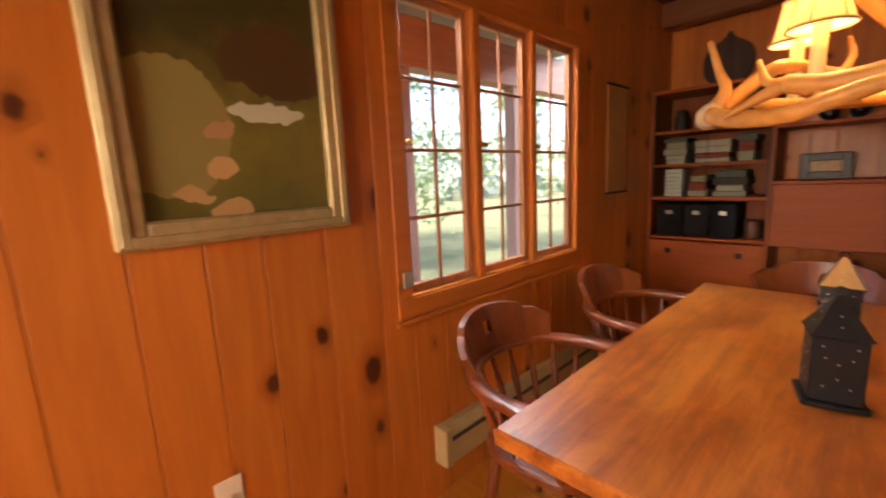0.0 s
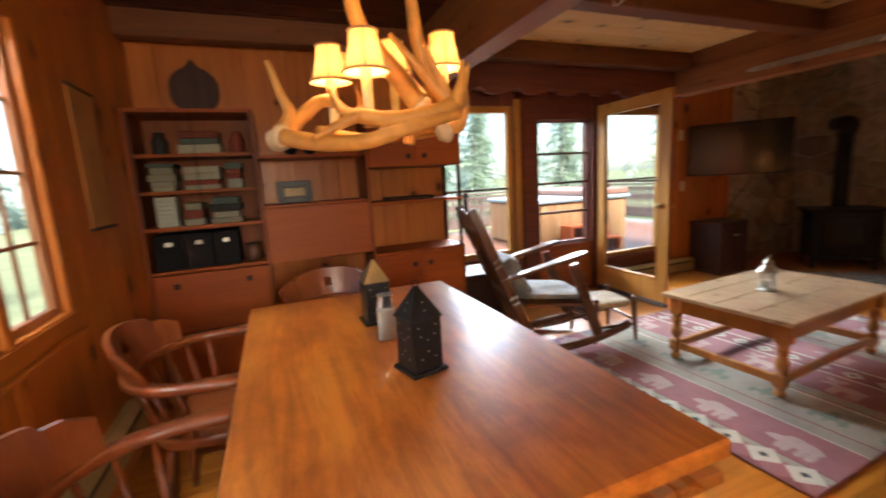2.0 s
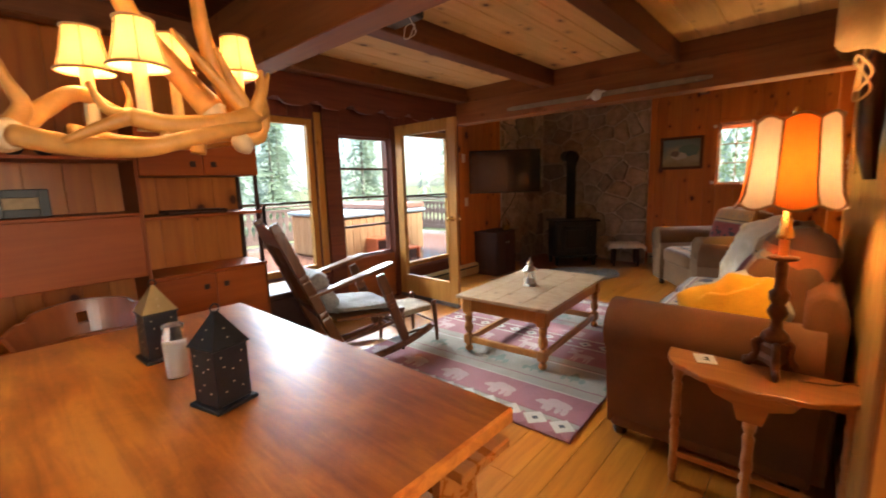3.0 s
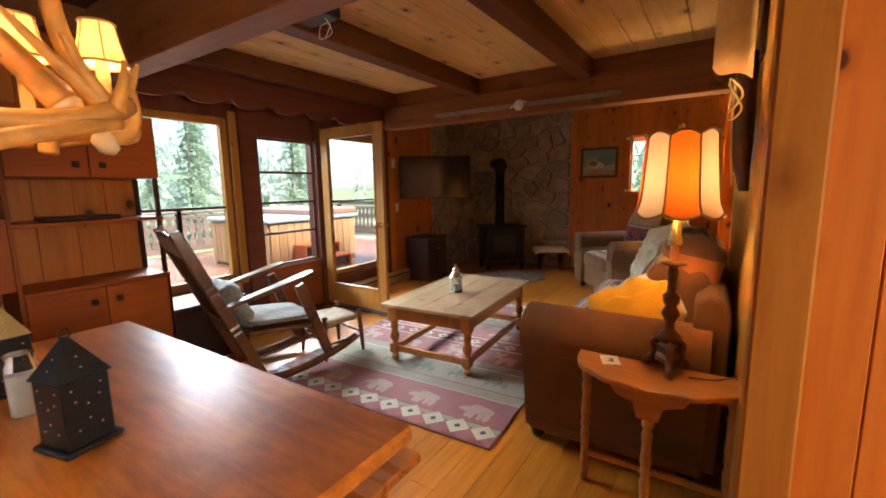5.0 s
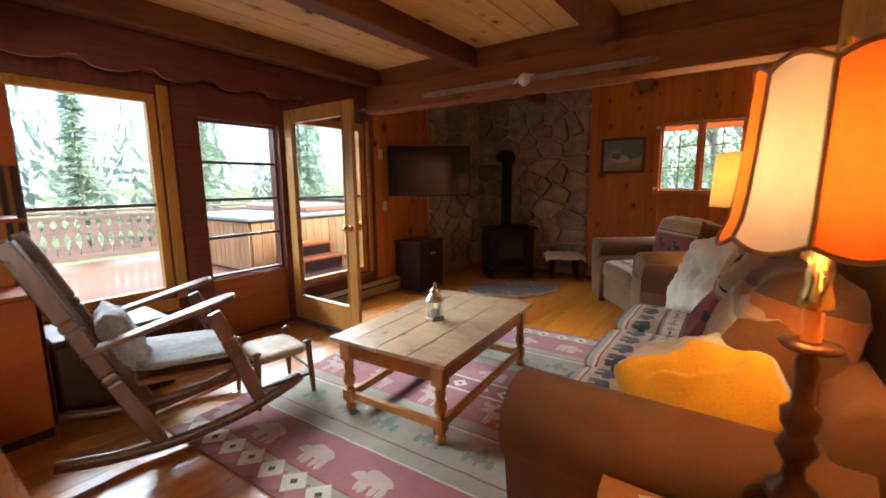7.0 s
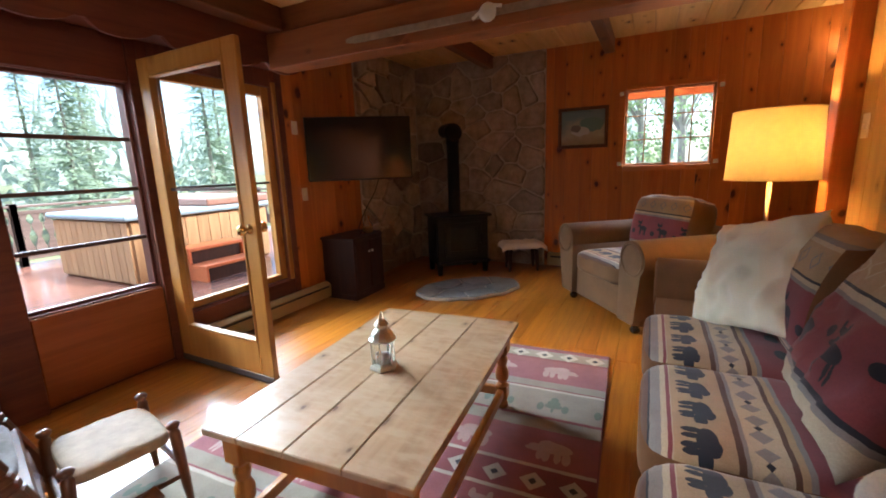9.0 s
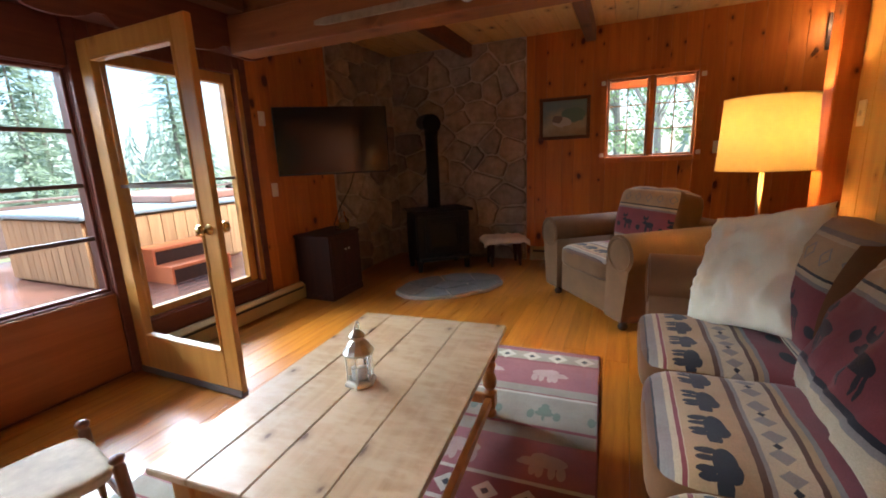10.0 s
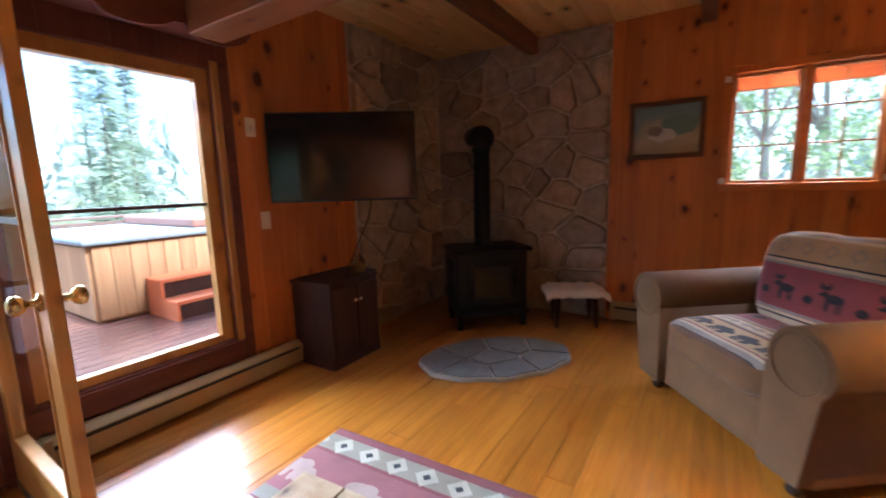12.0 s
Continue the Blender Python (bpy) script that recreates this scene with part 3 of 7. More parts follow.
def stones(w, axis, face, out, a0, a1, z0, z1, seed, gap=0.009):
    r = random.Random(seed)
    sites = []
    while len(sites) < (a1 - a0) * (z1 - z0) / 0.08:
        p = Vector((r.uniform(a0, a1), r.uniform(z0, z1)))
        if all(((p - q) * 1.0).length > 0.16 for q in sites) or r.random() < 0.04:
            sites.append(p)
    stretch = Vector((0.75, 1.25))
    for i, p in enumerate(sites):
        poly = [Vector(c) for c in ((a0, z0), (a1, z0), (a1, z1), (a0, z1))]
        for q in sites:
            if q is not p:
                d = q - p
                mid = p + d * 0.5
                nrm = Vector((d.x * stretch.x, d.y * stretch.y)).normalized()
                poly = clip_poly(poly, mid - nrm * gap, nrm)
                if len(poly) < 3:
                    break
        if len(poly) < 3:
            continue
        c = sum(poly, Vector((0, 0))) / len(poly)
        fine = []
        for a, b in zip(poly, poly[1:] + poly[:1]):
            fine += [a.lerp(b, 0.12), a.lerp(b, 0.5) + (a.lerp(b, 0.5) - c).normalized() * r.uniform(-0.012, 0.006), a.lerp(b, 0.88)]
        lift = r.uniform(0.03, 0.055)
        bm = bmesh.new()
        rings = []
        for scale, h in ((1, 0.0), (0.985, lift * 0.7), (0.9, lift), ):
            rings.append([bm.verts.new(((face - out * h) if axis == "x" else c.x + (f.x - c.x) * scale, (c.x + (f.x - c.x) * scale) if axis == "x" else (face - out * h), c.y + (f.y - c.y) * scale)) for f in fine])
        for m0, m1 in zip(rings, rings[1:]):
            for k in range(len(fine)):
                bm.faces.new((m0[k], m0[(k + 1) % len(fine)], m1[(k + 1) % len(fine)], m1[k]))
        bm.faces.new(rings[-1])
        bmesh.ops.recalc_face_normals(bm, faces=bm.faces[:])
        part("stone", bm, STONE, w)


stone_e = tagged(part("wall_stone_east", boxes((EX - 0.01, 2.16, 0, EX + 0.15, NY, 2.52)), MORTAR), "dark fieldstone chimney wall with raised pale mortar", "stone wall", kind="structure")
stone_n = tagged(part("wall_stone_north", boxes((5.2, NY - 0.01, 0, EX - 0.012, NY + 0.15, 2.52)), MORTAR), "dark fieldstone wall in the stove corner", "stone wall", kind="structure")

# baseboard heaters


def heater(name, x, y, rz, length, label):
    h = thing(name, label, "heater", x, y, 0.0, rz)
    part("body", prism([(0.0, 0.02), (0.0, 0.165), (0.03, 0.165), (0.065, 0.14), (0.065, 0.02)], length, m=pose(0, 0, 0)), CREAM_METAL, h)
    part("slot", boxes((0.058, 0.03, 0.115, 0.0675, length - 0.03, 0.133)), BLACK, h, "dark warm-air slot")
    part("end_cap", boxes((-0.002, -0.004, 0.01, 0.07, 0.03, 0.17), bevel=0.004), CREAM_METAL, h)
    return h


heater("baseboard_heater", 3.12, NY - 0.026, -90, 1.38, "long cream baseboard heater under the deck window")
heater("baseboard_heater", WX + 0.002, 1.14, 0, 1.47, "cream baseboard heater under the casements").location.z = 0.15
heater("baseboard_heater", EX - 0.004, 2.1, 180, 0.6, "cream baseboard heater beside the stool")
# ---- patterned textiles ----


def ellipse(n, x, y, cx, cy, rx, ry):
    a = n.math("MULTIPLY", n.math("SUBTRACT", x, cx), 1 / rx)
    b = n.math("MULTIPLY", n.math("SUBTRACT", y, cy), 1 / ry)
    return n.math("LESS_THAN", n.math("ADD", n.math("MULTIPLY", a, a), n.math("MULTIPLY", b, b)), 1.0)


def union(n, masks):
    m = masks[0]
    for k in masks[1:]:
        m = n.math("MAXIMUM", m, k)
    return m


BEAR = [(0, 0.08, 0.5, 0.26), (0.2, 0.2, 0.28, 0.2), (0.55, 0.0, 0.22, 0.17), (0.72, -0.06, 0.12, 0.09), (-0.36, -0.28, 0.12, 0.26), (-0.12, -0.3, 0.1, 0.24), (0.2, -0.3, 0.11, 0.26), (0.38, -0.28, 0.1, 0.24)]
MOOSE = [(0, 0.0, 0.42, 0.2), (0.45, 0.16, 0.16, 0.14), (0.6, 0.1, 0.14, 0.07), (0.5, 0.42, 0.24, 0.1), (0.3, 0.5, 0.07, 0.16), (0.68, 0.5, 0.07, 0.14), (-0.3, -0.32, 0.06, 0.3), (-0.15, -0.32, 0.05, 0.28), (0.22, -0.32, 0.06, 0.3), (0.34, -0.32, 0.05, 0.28)]
TREE = [(0, -0.05, 0.3, 0.16), (0, 0.15, 0.22, 0.15), (0, 0.36, 0.13, 0.15), (0, -0.3, 0.05, 0.16), (-0.4, -0.15, 0.12, 0.24), (0.42, -0.15, 0.12, 0.24)]


def motif(n, u, v, u0, step, v0, size, shapes, flip=1):
    """A row of little figures along u, at height v0."""
    uu = n.math("MULTIPLY", n.math("SUBTRACT", n.math("FRACT", n.math("MULTIPLY", n.math("SUBTRACT", u, u0), 1 / step)), 0.5), step / size * flip)
    vv = n.math("MULTIPLY", n.math("SUBTRACT", v, v0), 1 / size)
    if isinstance(shapes, tuple):
        d = n.math("ADD", n.math("ABSOLUTE", uu), n.math("ABSOLUTE", vv))
        return n.math("MULTIPLY", n.math("LESS_THAN", d, shapes[1]), n.math("GREATER_THAN", d, shapes[0]))
    return union(n, [ellipse(n, uu, vv, *s) for s in shapes])


def textile(name, ucoord, vcoord, length, bands, motifs, wobble=0.006, rough=0.92):
    """Woven cloth: bands along one coordinate, rows of figures in them."""
    n = Nodes(name, rough)
    tc = n.add("TexCoord")
    sep = n.add("SeparateXYZ")
    n.link(tc.outputs["Object"], sep.inputs[0])
    wob = n.math("MULTIPLY", n.math("SUBTRACT", n.noise(tc.outputs["Object"], 30, 3), 0.5), wobble)
    u, v = sep.outputs[ucoord], n.math("ADD", sep.outputs[vcoord], wob)
    r = n.add("ValToRGB")
    r.color_ramp.interpolation = "CONSTANT"
    e = r.color_ramp.elements
    while len(e) < len(bands):
        e.new(0.5)
    for el, (p, c) in zip(e, bands):
        el.position, el.color = min(1, max(0, p / length)), (*c, 1)
    n.link(n.math("MULTIPLY", v, 1 / length), r.inputs[0])
    col = r.outputs[0]
    u = n.math("ADD", u, wob)
    for u0, step, v0, size, shapes, c, flip in motifs:
        col = n.mix(motif(n, u, v, u0, step, v0, size, shapes, flip), col, c)
    g = n.noise(tc.outputs["Object"], 220, 2)
    big = n.noise(tc.outputs["Object"], 6, 4)
    col = n.mix(1.0, col, n.ramp(n.math("MULTIPLY_ADD", g, 0.4, n.math("MULTIPLY", big, 0.6)), (0.3, (0.72, 0.7, 0.68)), (0.7, (1.15, 1.15, 1.15))), "MULTIPLY")
    n.colour(col)
    n.bsdf.inputs["Sheen Weight"].default_value = 0.2
    n.bump(n.math("MULTIPLY_ADD", g, 0.5, big), 0.3, 0.004)
    return n.mat


TAN, CREAM, GREY, WINE, INK, BROWN = (0.46, 0.31, 0.16), (0.56, 0.45, 0.29), (0.27, 0.24, 0.21), (0.24, 0.05, 0.055), (0.018, 0.02, 0.028), (0.11, 0.05, 0.026)
SEAT = textile("bear_weave", 0, 1, 0.7, [(0, BROWN), (0.022, INK), (0.028, GREY), (0.058, CREAM), (0.075, WINE), (0.085, CREAM), (0.09, TAN), (0.235, BROWN), (0.25, GREY), (0.262, CREAM), (0.345, BROWN), (0.36, TAN), (0.375, GREY), (0.39, WINE), (0.58, GREY), (0.61, TAN), (0.64, BROWN)],
               [(0, 0.145, 0.163, 0.102, BEAR, INK, 1), (0.03, 0.075, 0.303, 0.034, (0.0, 0.85), GREY, 1), (0.03, 0.15, 0.303, 0.034, (0.0, 0.35), INK, 1), (0.05, 0.17, 0.475, 0.075, [(0, 0, 0.5, 0.3), (0.3, 0.1, 0.3, 0.2)], INK, 1)])
BACK = textile("moose_weave", 0, 2, 0.6, [(0, CREAM), (0.05, INK), (0.06, CREAM), (0.075, GREY), (0.09, WINE), (0.31, GREY), (0.325, CREAM), (0.34, INK), (0.35, TAN), (0.46, CREAM), (0.475, GREY), (0.49, TAN), (0.565, BROWN)],
               [(0, 0.24, 0.2, 0.105, MOOSE, INK, 1), (0.12, 0.24, 0.17, 0.05, [(0, 0, 0.5, 0.4)], INK, 1), (0.02, 0.12, 0.41, 0.05, (0.5, 0.7), GREY, 1)])
RED1, RED2, SAGE, SAND = (0.21, 0.045, 0.05), (0.27, 0.085, 0.09), (0.27, 0.24, 0.18), (0.48, 0.43, 0.34)
FAWN = (0.4, 0.27, 0.23)
rug_bands = [(0, RED1), (0.03, SAND), (0.04, RED1), (0.045, SAGE), (0.15, RED1), (0.16, RED2), (0.42, SAND), (0.435, SAGE), (0.52, RED1), (0.535, SAGE), (0.8, SAND), (0.815, RED1), (0.83, SAGE), (0.9, RED2), (1.17, SAND), (1.19, RED1), (1.33, SAND), (1.35, RED2), (1.6, SAGE), (1.68, RED1), (1.7, SAGE), (1.95, SAND), (1.965, RED1), (1.98, SAGE), (2.05, RED2), (2.32, RED1), (2.34, SAGE), (2.45, RED1)]
RUG = textile("lodge_rug", 1, 0, 2.5, rug_bands, [
    (0.0775, 0.155, 0.05, 0.078, (0.0, 0.95), RED2, 1), (0.0, 0.155, 0.097, 0.082, (0.0, 0.9), SAND, 1), (0.0, 0.155, 0.097, 0.07, (0.0, 0.3), INK, 1), (0.0, 0.155, 2.395, 0.07, (0.0, 0.85), SAND, 1), (0.0, 0.155, 2.395, 0.07, (0.0, 0.3), INK, 1),
    (0.0, 0.36, 0.28, 0.16, BEAR, FAWN, 1), (0.1, 0.28, 0.66, 0.15, TREE, (0.13, 0.17, 0.12), -1), (0.1, 0.42, 1.03, 0.18, MOOSE, FAWN, 1),
    (0.0, 0.155, 1.26, 0.062, (0.0, 0.85), SAND, 1), (0.0, 0.155, 1.26, 0.062, (0.0, 0.3), INK, 1), (0.0, 0.36, 1.47, 0.15, BEAR, FAWN, 1), (0.1, 0.28, 1.82, 0.15, TREE, (0.13, 0.17, 0.12), 1), (0.1, 0.36, 2.19, 0.15, BEAR, FAWN, -1)])

# ---- living room ----
rug = thing("rug", "wine and sage wool rug with bears and diamonds", "rug", 1.61, 1.085, 0.001, 2.6)
bm = bmesh.new()
bmesh.ops.create_grid(bm, x_segments=60, y_segments=42, size=1)
for v in bm.verts:
    v.co = Vector(((v.co.x + 1) * 1.25, (v.co.y + 1) * 0.875, 0.011 + 0.0025 * noise.noise(v.co * 9)))
part("woven_face", bm, RUG, rug)
part("binding", boxes((-0.008, -0.008, 0, 2.508, 1.758, 0.008), bevel=0.003), cloth("rug_binding", (0.2, 0.05, 0.05)), rug)



def coffee_table():
    t = thing("coffee_table", "scrubbed pine coffee table with turned legs", "coffee table", 2.19, 1.502, 0.012, 3.7)
    L, D, H = 1.19, 0.747, 0.445
    for a, b in ((0, 0.29), (0.29, 0.56), (0.56, 0.8), (0.8, 1)):
        part("top_plank", boxes((0.0, D * a + 0.0008, H - 0.024, L, D * b - 0.0008, H), bevel=0.003), COFFEE_TOP, t)
    for x0, x1, y0, y1 in ((0.07, L - 0.07, 0.05, 0.072), (0.07, L - 0.07, D - 0.072, D - 0.05), (0.05, 0.072, 0.07, D - 0.07), (L - 0.072, L - 0.05, 0.07, D - 0.07)):
        part("apron", boxes((x0, y0, H - 0.125, x1, y1, H - 0.022), bevel=0.003), COFFEE_LEG, t)
    for x in (0.07, L - 0.07):
        for y in (0.07, D - 0.07):
            bm = boxes((x - 0.034, y - 0.034, H - 0.14, x + 0.034, y + 0.034, H - 0.0225), bevel=0.004)
            box(bm, x - 0.03, y - 0.03, 0.06, x + 0.03, y + 0.03, 0.13, bevel=0.004)
            lathe([(0.018, 0), (0.03, 0.012), (0.03, 0.03), (0.02, 0.045), (0.028, 0.06)], 14, bm, pose(x, y, 0))
            lathe([(0.028, 0.13), (0.018, 0.145), (0.032, 0.165), (0.034, 0.2), (0.022, 0.235), (0.026, 0.25), (0.03, 0.27), (0.024, 0.29), (0.034, 0.305)], 14, bm, pose(x, y, 0))
            part("leg", bm, COFFEE_LEG, t)
    for y in (0.07, D - 0.07):
        part("stretcher", boxes((0.09, y - 0.015, 0.07, L - 0.09, y + 0.015, 0.115), bevel=0.004), COFFEE_LEG, t)
    for x in (0.07, L - 0.07):
        part("stretcher", boxes((x - 0.015, 0.09, 0.07, x + 0.015, D - 0.09, 0.115), bevel=0.004), COFFEE_LEG, t)
    return t


coffee_table()


def small_lantern():
    l = thing("candle_lantern", "small pale metal lantern with glass sides", "lantern", 2.71, 1.94, 0.4575, 20)
    l.scale = (1.12, 1.12, 1.18)
    part("base", lathe([(0.05, 0), (0.052, 0.006), (0.048, 0.014), (0.04, 0.018)], 6), SILVER, l)
    for k in range(6):
        a = math.pi / 3 * k
        p = (0.041 * math.cos(a), 0.041 * math.sin(a))
        part("corner_post", tube([(*p, 0.016), (*p, 0.1)], 0.003, 6), SILVER, l)
    part("glass", lathe([(0.037, 0.017), (0.037, 0.1)], 6), CLEAR, l)
    part("roof", lathe([(0.048, 0.1), (0.05, 0.106), (0.042, 0.115), (0.034, 0.13), (0.02, 0.142), (0.02, 0.15), (0.026, 0.154), (0.014, 0.168), (0.004, 0.175)], 12), SILVER, l)
    part("handle", tube([(0.03 * math.cos(a), 0, 0.165 + 0.03 * math.sin(a)) for a in [math.pi * i / 10 for i in range(11)]], 0.0025, 6), SILVER, l)
    part("candle", lathe([(0.02, 0.018), (0.02, 0.055), (0.012, 0.057)], 12), WHITE, l)


small_lantern()


def arm_roll(sx, y0, y1, r, zc, width, back, bm=None):
    """A padded scroll arm: upright panel with a roll on top, along y."""
    bm = bmesh.new()
    pts = []
    for i in range(25):
        a = -math.pi * 0.25 + math.pi * 1.45 * i / 24
        pts.append((sx * (r * 0.3 + r * math.cos(a)), zc + r * math.sin(a)))
    out = [(sx * 0.08, 0.09), *pts, (-sx * 0.1, zc - 0.04), (-sx * 0.1, 0.09)]
    prism(out, y1 - y0, bm, pose(0, y0, 0), bevel=0.012)
    return bm


def foot(parent, x, y):
    part("foot", lathe([(0.02, 0), (0.032, 0.01), (0.036, 0.03), (0.026, 0.045), (0.034, 0.06), (0.034, 0.1)], 14, m=pose(x, y, 0)), plain("dark_foot", (0.02, 0.012, 0.008), 0.25, coat=0.5), parent, "dark turned bun foot", smooth=True)


def sofa(name, label, x, y, rz, width, depth, cushions, cloth_mat, group="", rise=0.0, back_high=0.58):
    """Faces +y; the origin at the middle of its back edge, on the floor."""
    s = thing(name, label, "sofa" if cushions > 1 else "armchair", x, y, 0, rz, group)
    w, A = width / 2, 0.22
    lower = 0.13 if cushions == 1 else 0.0
    bm = boxes((-w + 0.04, 0.06, 0.07, w - 0.04, depth - 0.05, 0.32), bevel=0.02)
    part("base", bm, cloth_mat, s)
    bm = bmesh.new()
    prism([(0.02, 0.1), (0.0, 0.76 - lower), (0.03, 0.84 - lower), (0.08, 0.86 - lower), (0.13, 0.82 - lower), (0.13, 0.5), (0.14, 0.1)], 2 * w - 0.1, bm, Matrix(((0, 1, 0, -w + 0.05), (1, 0, 0, 0), (0, 0, 1, 0), (0, 0, 0, 1))), bevel=0.02)
    part("back_frame", bm, cloth_mat, s, smooth=True)
    for sx in (-1, 1):
        bm = arm_roll(sx, 0.06, depth - (0.04 if cushions > 1 else 0), 0.135, 0.485 + rise, 0.2, 0)
        bmesh.ops.translate(bm, vec=(sx * (w - 0.125), 0, 0), verts=bm.verts[:])
        a = part("arm", bm, cloth_mat, s, smooth=True)
        part("arm_piping", tube([(sx * (w - 0.125 + 0.04) + 0.112 * math.cos(t), depth + (-0.038 if cushions > 1 else 0.002), 0.485 + rise + 0.112 * math.sin(t)) for t in [math.pi * 2 * i / 22 for i in range(23)]], 0.006, 6), cloth_mat, a)
        foot(s, sx * (w - 0.12), depth - 0.08)
        foot(s, sx * (w - 0.12), 0.12)
    cw = (2 * w - 2 * A - 0.01) / cushions
    for i in range(cushions):
        cx = -w + A + 0.005 + cw * (i + 0.5)
        bm = cushion(cw - 0.008, depth - 0.21, 0.19, 0.16, 12, i + x, 0.012)
        bmesh.ops.transform(bm, matrix=Matrix.Rotation(math.pi, 4, "Z"), verts=bm.verts[:])
        bmesh.ops.translate(bm, vec=(0, (depth - 0.21) / 2, 0), verts=bm.verts[:])
        bm.normal_update()
        for f in bm.faces:
            f.material_index = 0 if f.normal.z > 0.45 else 1
        c = part("seat_cushion", bm, [SEAT, cloth_mat], s, "tan and wine woven seat cushion with black bears", smooth=True)
        c.matrix_basis = pose(cx, depth + 0.01, 0.395, 0, 0, 180)
        if cushions > 1 and i == 1:
            continue
        bm = cushion(cw - 0.01, 0.34 if cushions > 1 else 0.3, back_high, 0.0, 10, i + 3 + x, 0.02)
        bm.normal_update()
        for f in bm.faces:
            f.material_index = 1 if abs(f.normal.x) > 0.6 or f.normal.y < -0.6 else 0
        for v in bm.verts:
            k = 1 - (2 * v.co.z / back_high) ** 2 * (0.35 if cushions > 1 else 0.1)
            v.co.y *= k
        bmesh.ops.translate(bm, vec=(0, 0, back_high / 2), verts=bm.verts[:])
        c = part("back_cushion", bm, [BACK, cloth_mat], s, "wine and tan woven back cushion with moose", smooth=True)
        c.matrix_basis = pose(cx, 0.27 if cushions > 1 else 0.27, 0.44, 9 if cushions > 1 else 12, 0, 0)
    return s


sofa("sofa", "brown suede rolled-arm sofa with bear-patterned cushions against the wall", 2.855, 0.135, 0, 2.22, 0.87, 3, BROWN_SUEDE, rise=0.1, back_high=0.52)
sofa("armchair", "taupe suede rolled-arm armchair with patterned cushions", 5.46, 0.69, 37.6, 1.13, 0.9, 1, TAUPE_SUEDE, rise=0.075, back_high=0.5)


def scatter(label, material, x, y, z, size, thick, rx, ry, rz, seed):
    p = part("scatter_cushion", pillow(size, thick, seed, 0.05 if material is MUSLIN else 0.0), material, None, smooth=True)
    p.matrix_basis = pose(x, y, z, rx, ry, rz)
    return tagged(p, label, "cushion", group="scatter cushions")


scatter("plain cream cotton cushion leaning on the sofa back", MUSLIN, 3.62, 0.6, 0.73, 0.53, 0.17, 26, 14, 34, 1)
WINE_PILLOW = textile("wine_pillow_weave", 0, 2, 0.6, [(0, CREAM), (0.09, GREY), (0.11, INK), (0.125, WINE), (0.345, GREY), (0.36, CREAM), (0.38, INK), (0.39, TAN), (0.57, BROWN)], [(0.02, 0.27, 0.225, 0.13, MOOSE, INK, 1), (0.155, 0.27, 0.26, 0.05, [(0, 0, 0.5, 0.4)], INK, 1), (0.0, 0.13, 0.46, 0.06, (0.55, 0.75), CREAM, 1)])
bm = pillow(0.62, 0.2, 3)
bmesh.ops.translate(bm, vec=(0, 0, 0.31), verts=bm.verts[:])
p = part("scatter_cushion", bm, WINE_PILLOW, None, smooth=True)
p.matrix_basis = pose(2.86, 0.58, 0.478, 27, 4, -5)
tagged(p, "wine woven cushion with a dark moose on the sofa", "cushion", group="scatter cushions")
# stands in for the near back cushion's side; orange band is painted lamplight
scatter("added brown suede cushion as back cushion side, lamplight painted orange", textile("lamplit_suede", 0, 2, 1.0, [(0, (0.36, 0.12, 0.025)), (0.16, BROWN)], []), 2.24, 0.33, 0.8, 0.54, 0.26, 12, 4, 4, 6)
# cream cushion with an ochre side by the near arm
bm = cushion(0.34, 0.42, 0.24, 0.2, 16, 4, 0.05)
bmesh.ops.translate(bm, vec=(0.19, 0, 0), verts=bm.verts[:])
TWO_TONE = textile("ochre_and_cream", 1, 0, 0.4, [(0, (0.82, 0.44, 0.015)), (0.055, (0.7, 0.64, 0.52))], [], 0.03)
p = part("scatter_cushion", bm, TWO_TONE, None, smooth=True)
p.matrix_basis = pose(2.1, 0.5, 0.7, -24, 8, -8) @ pose(-0.19, 0, 0)
tagged(p, "cream and ochre yellow crumpled cushion by the sofa arm", "cushion", group="scatter cushions")


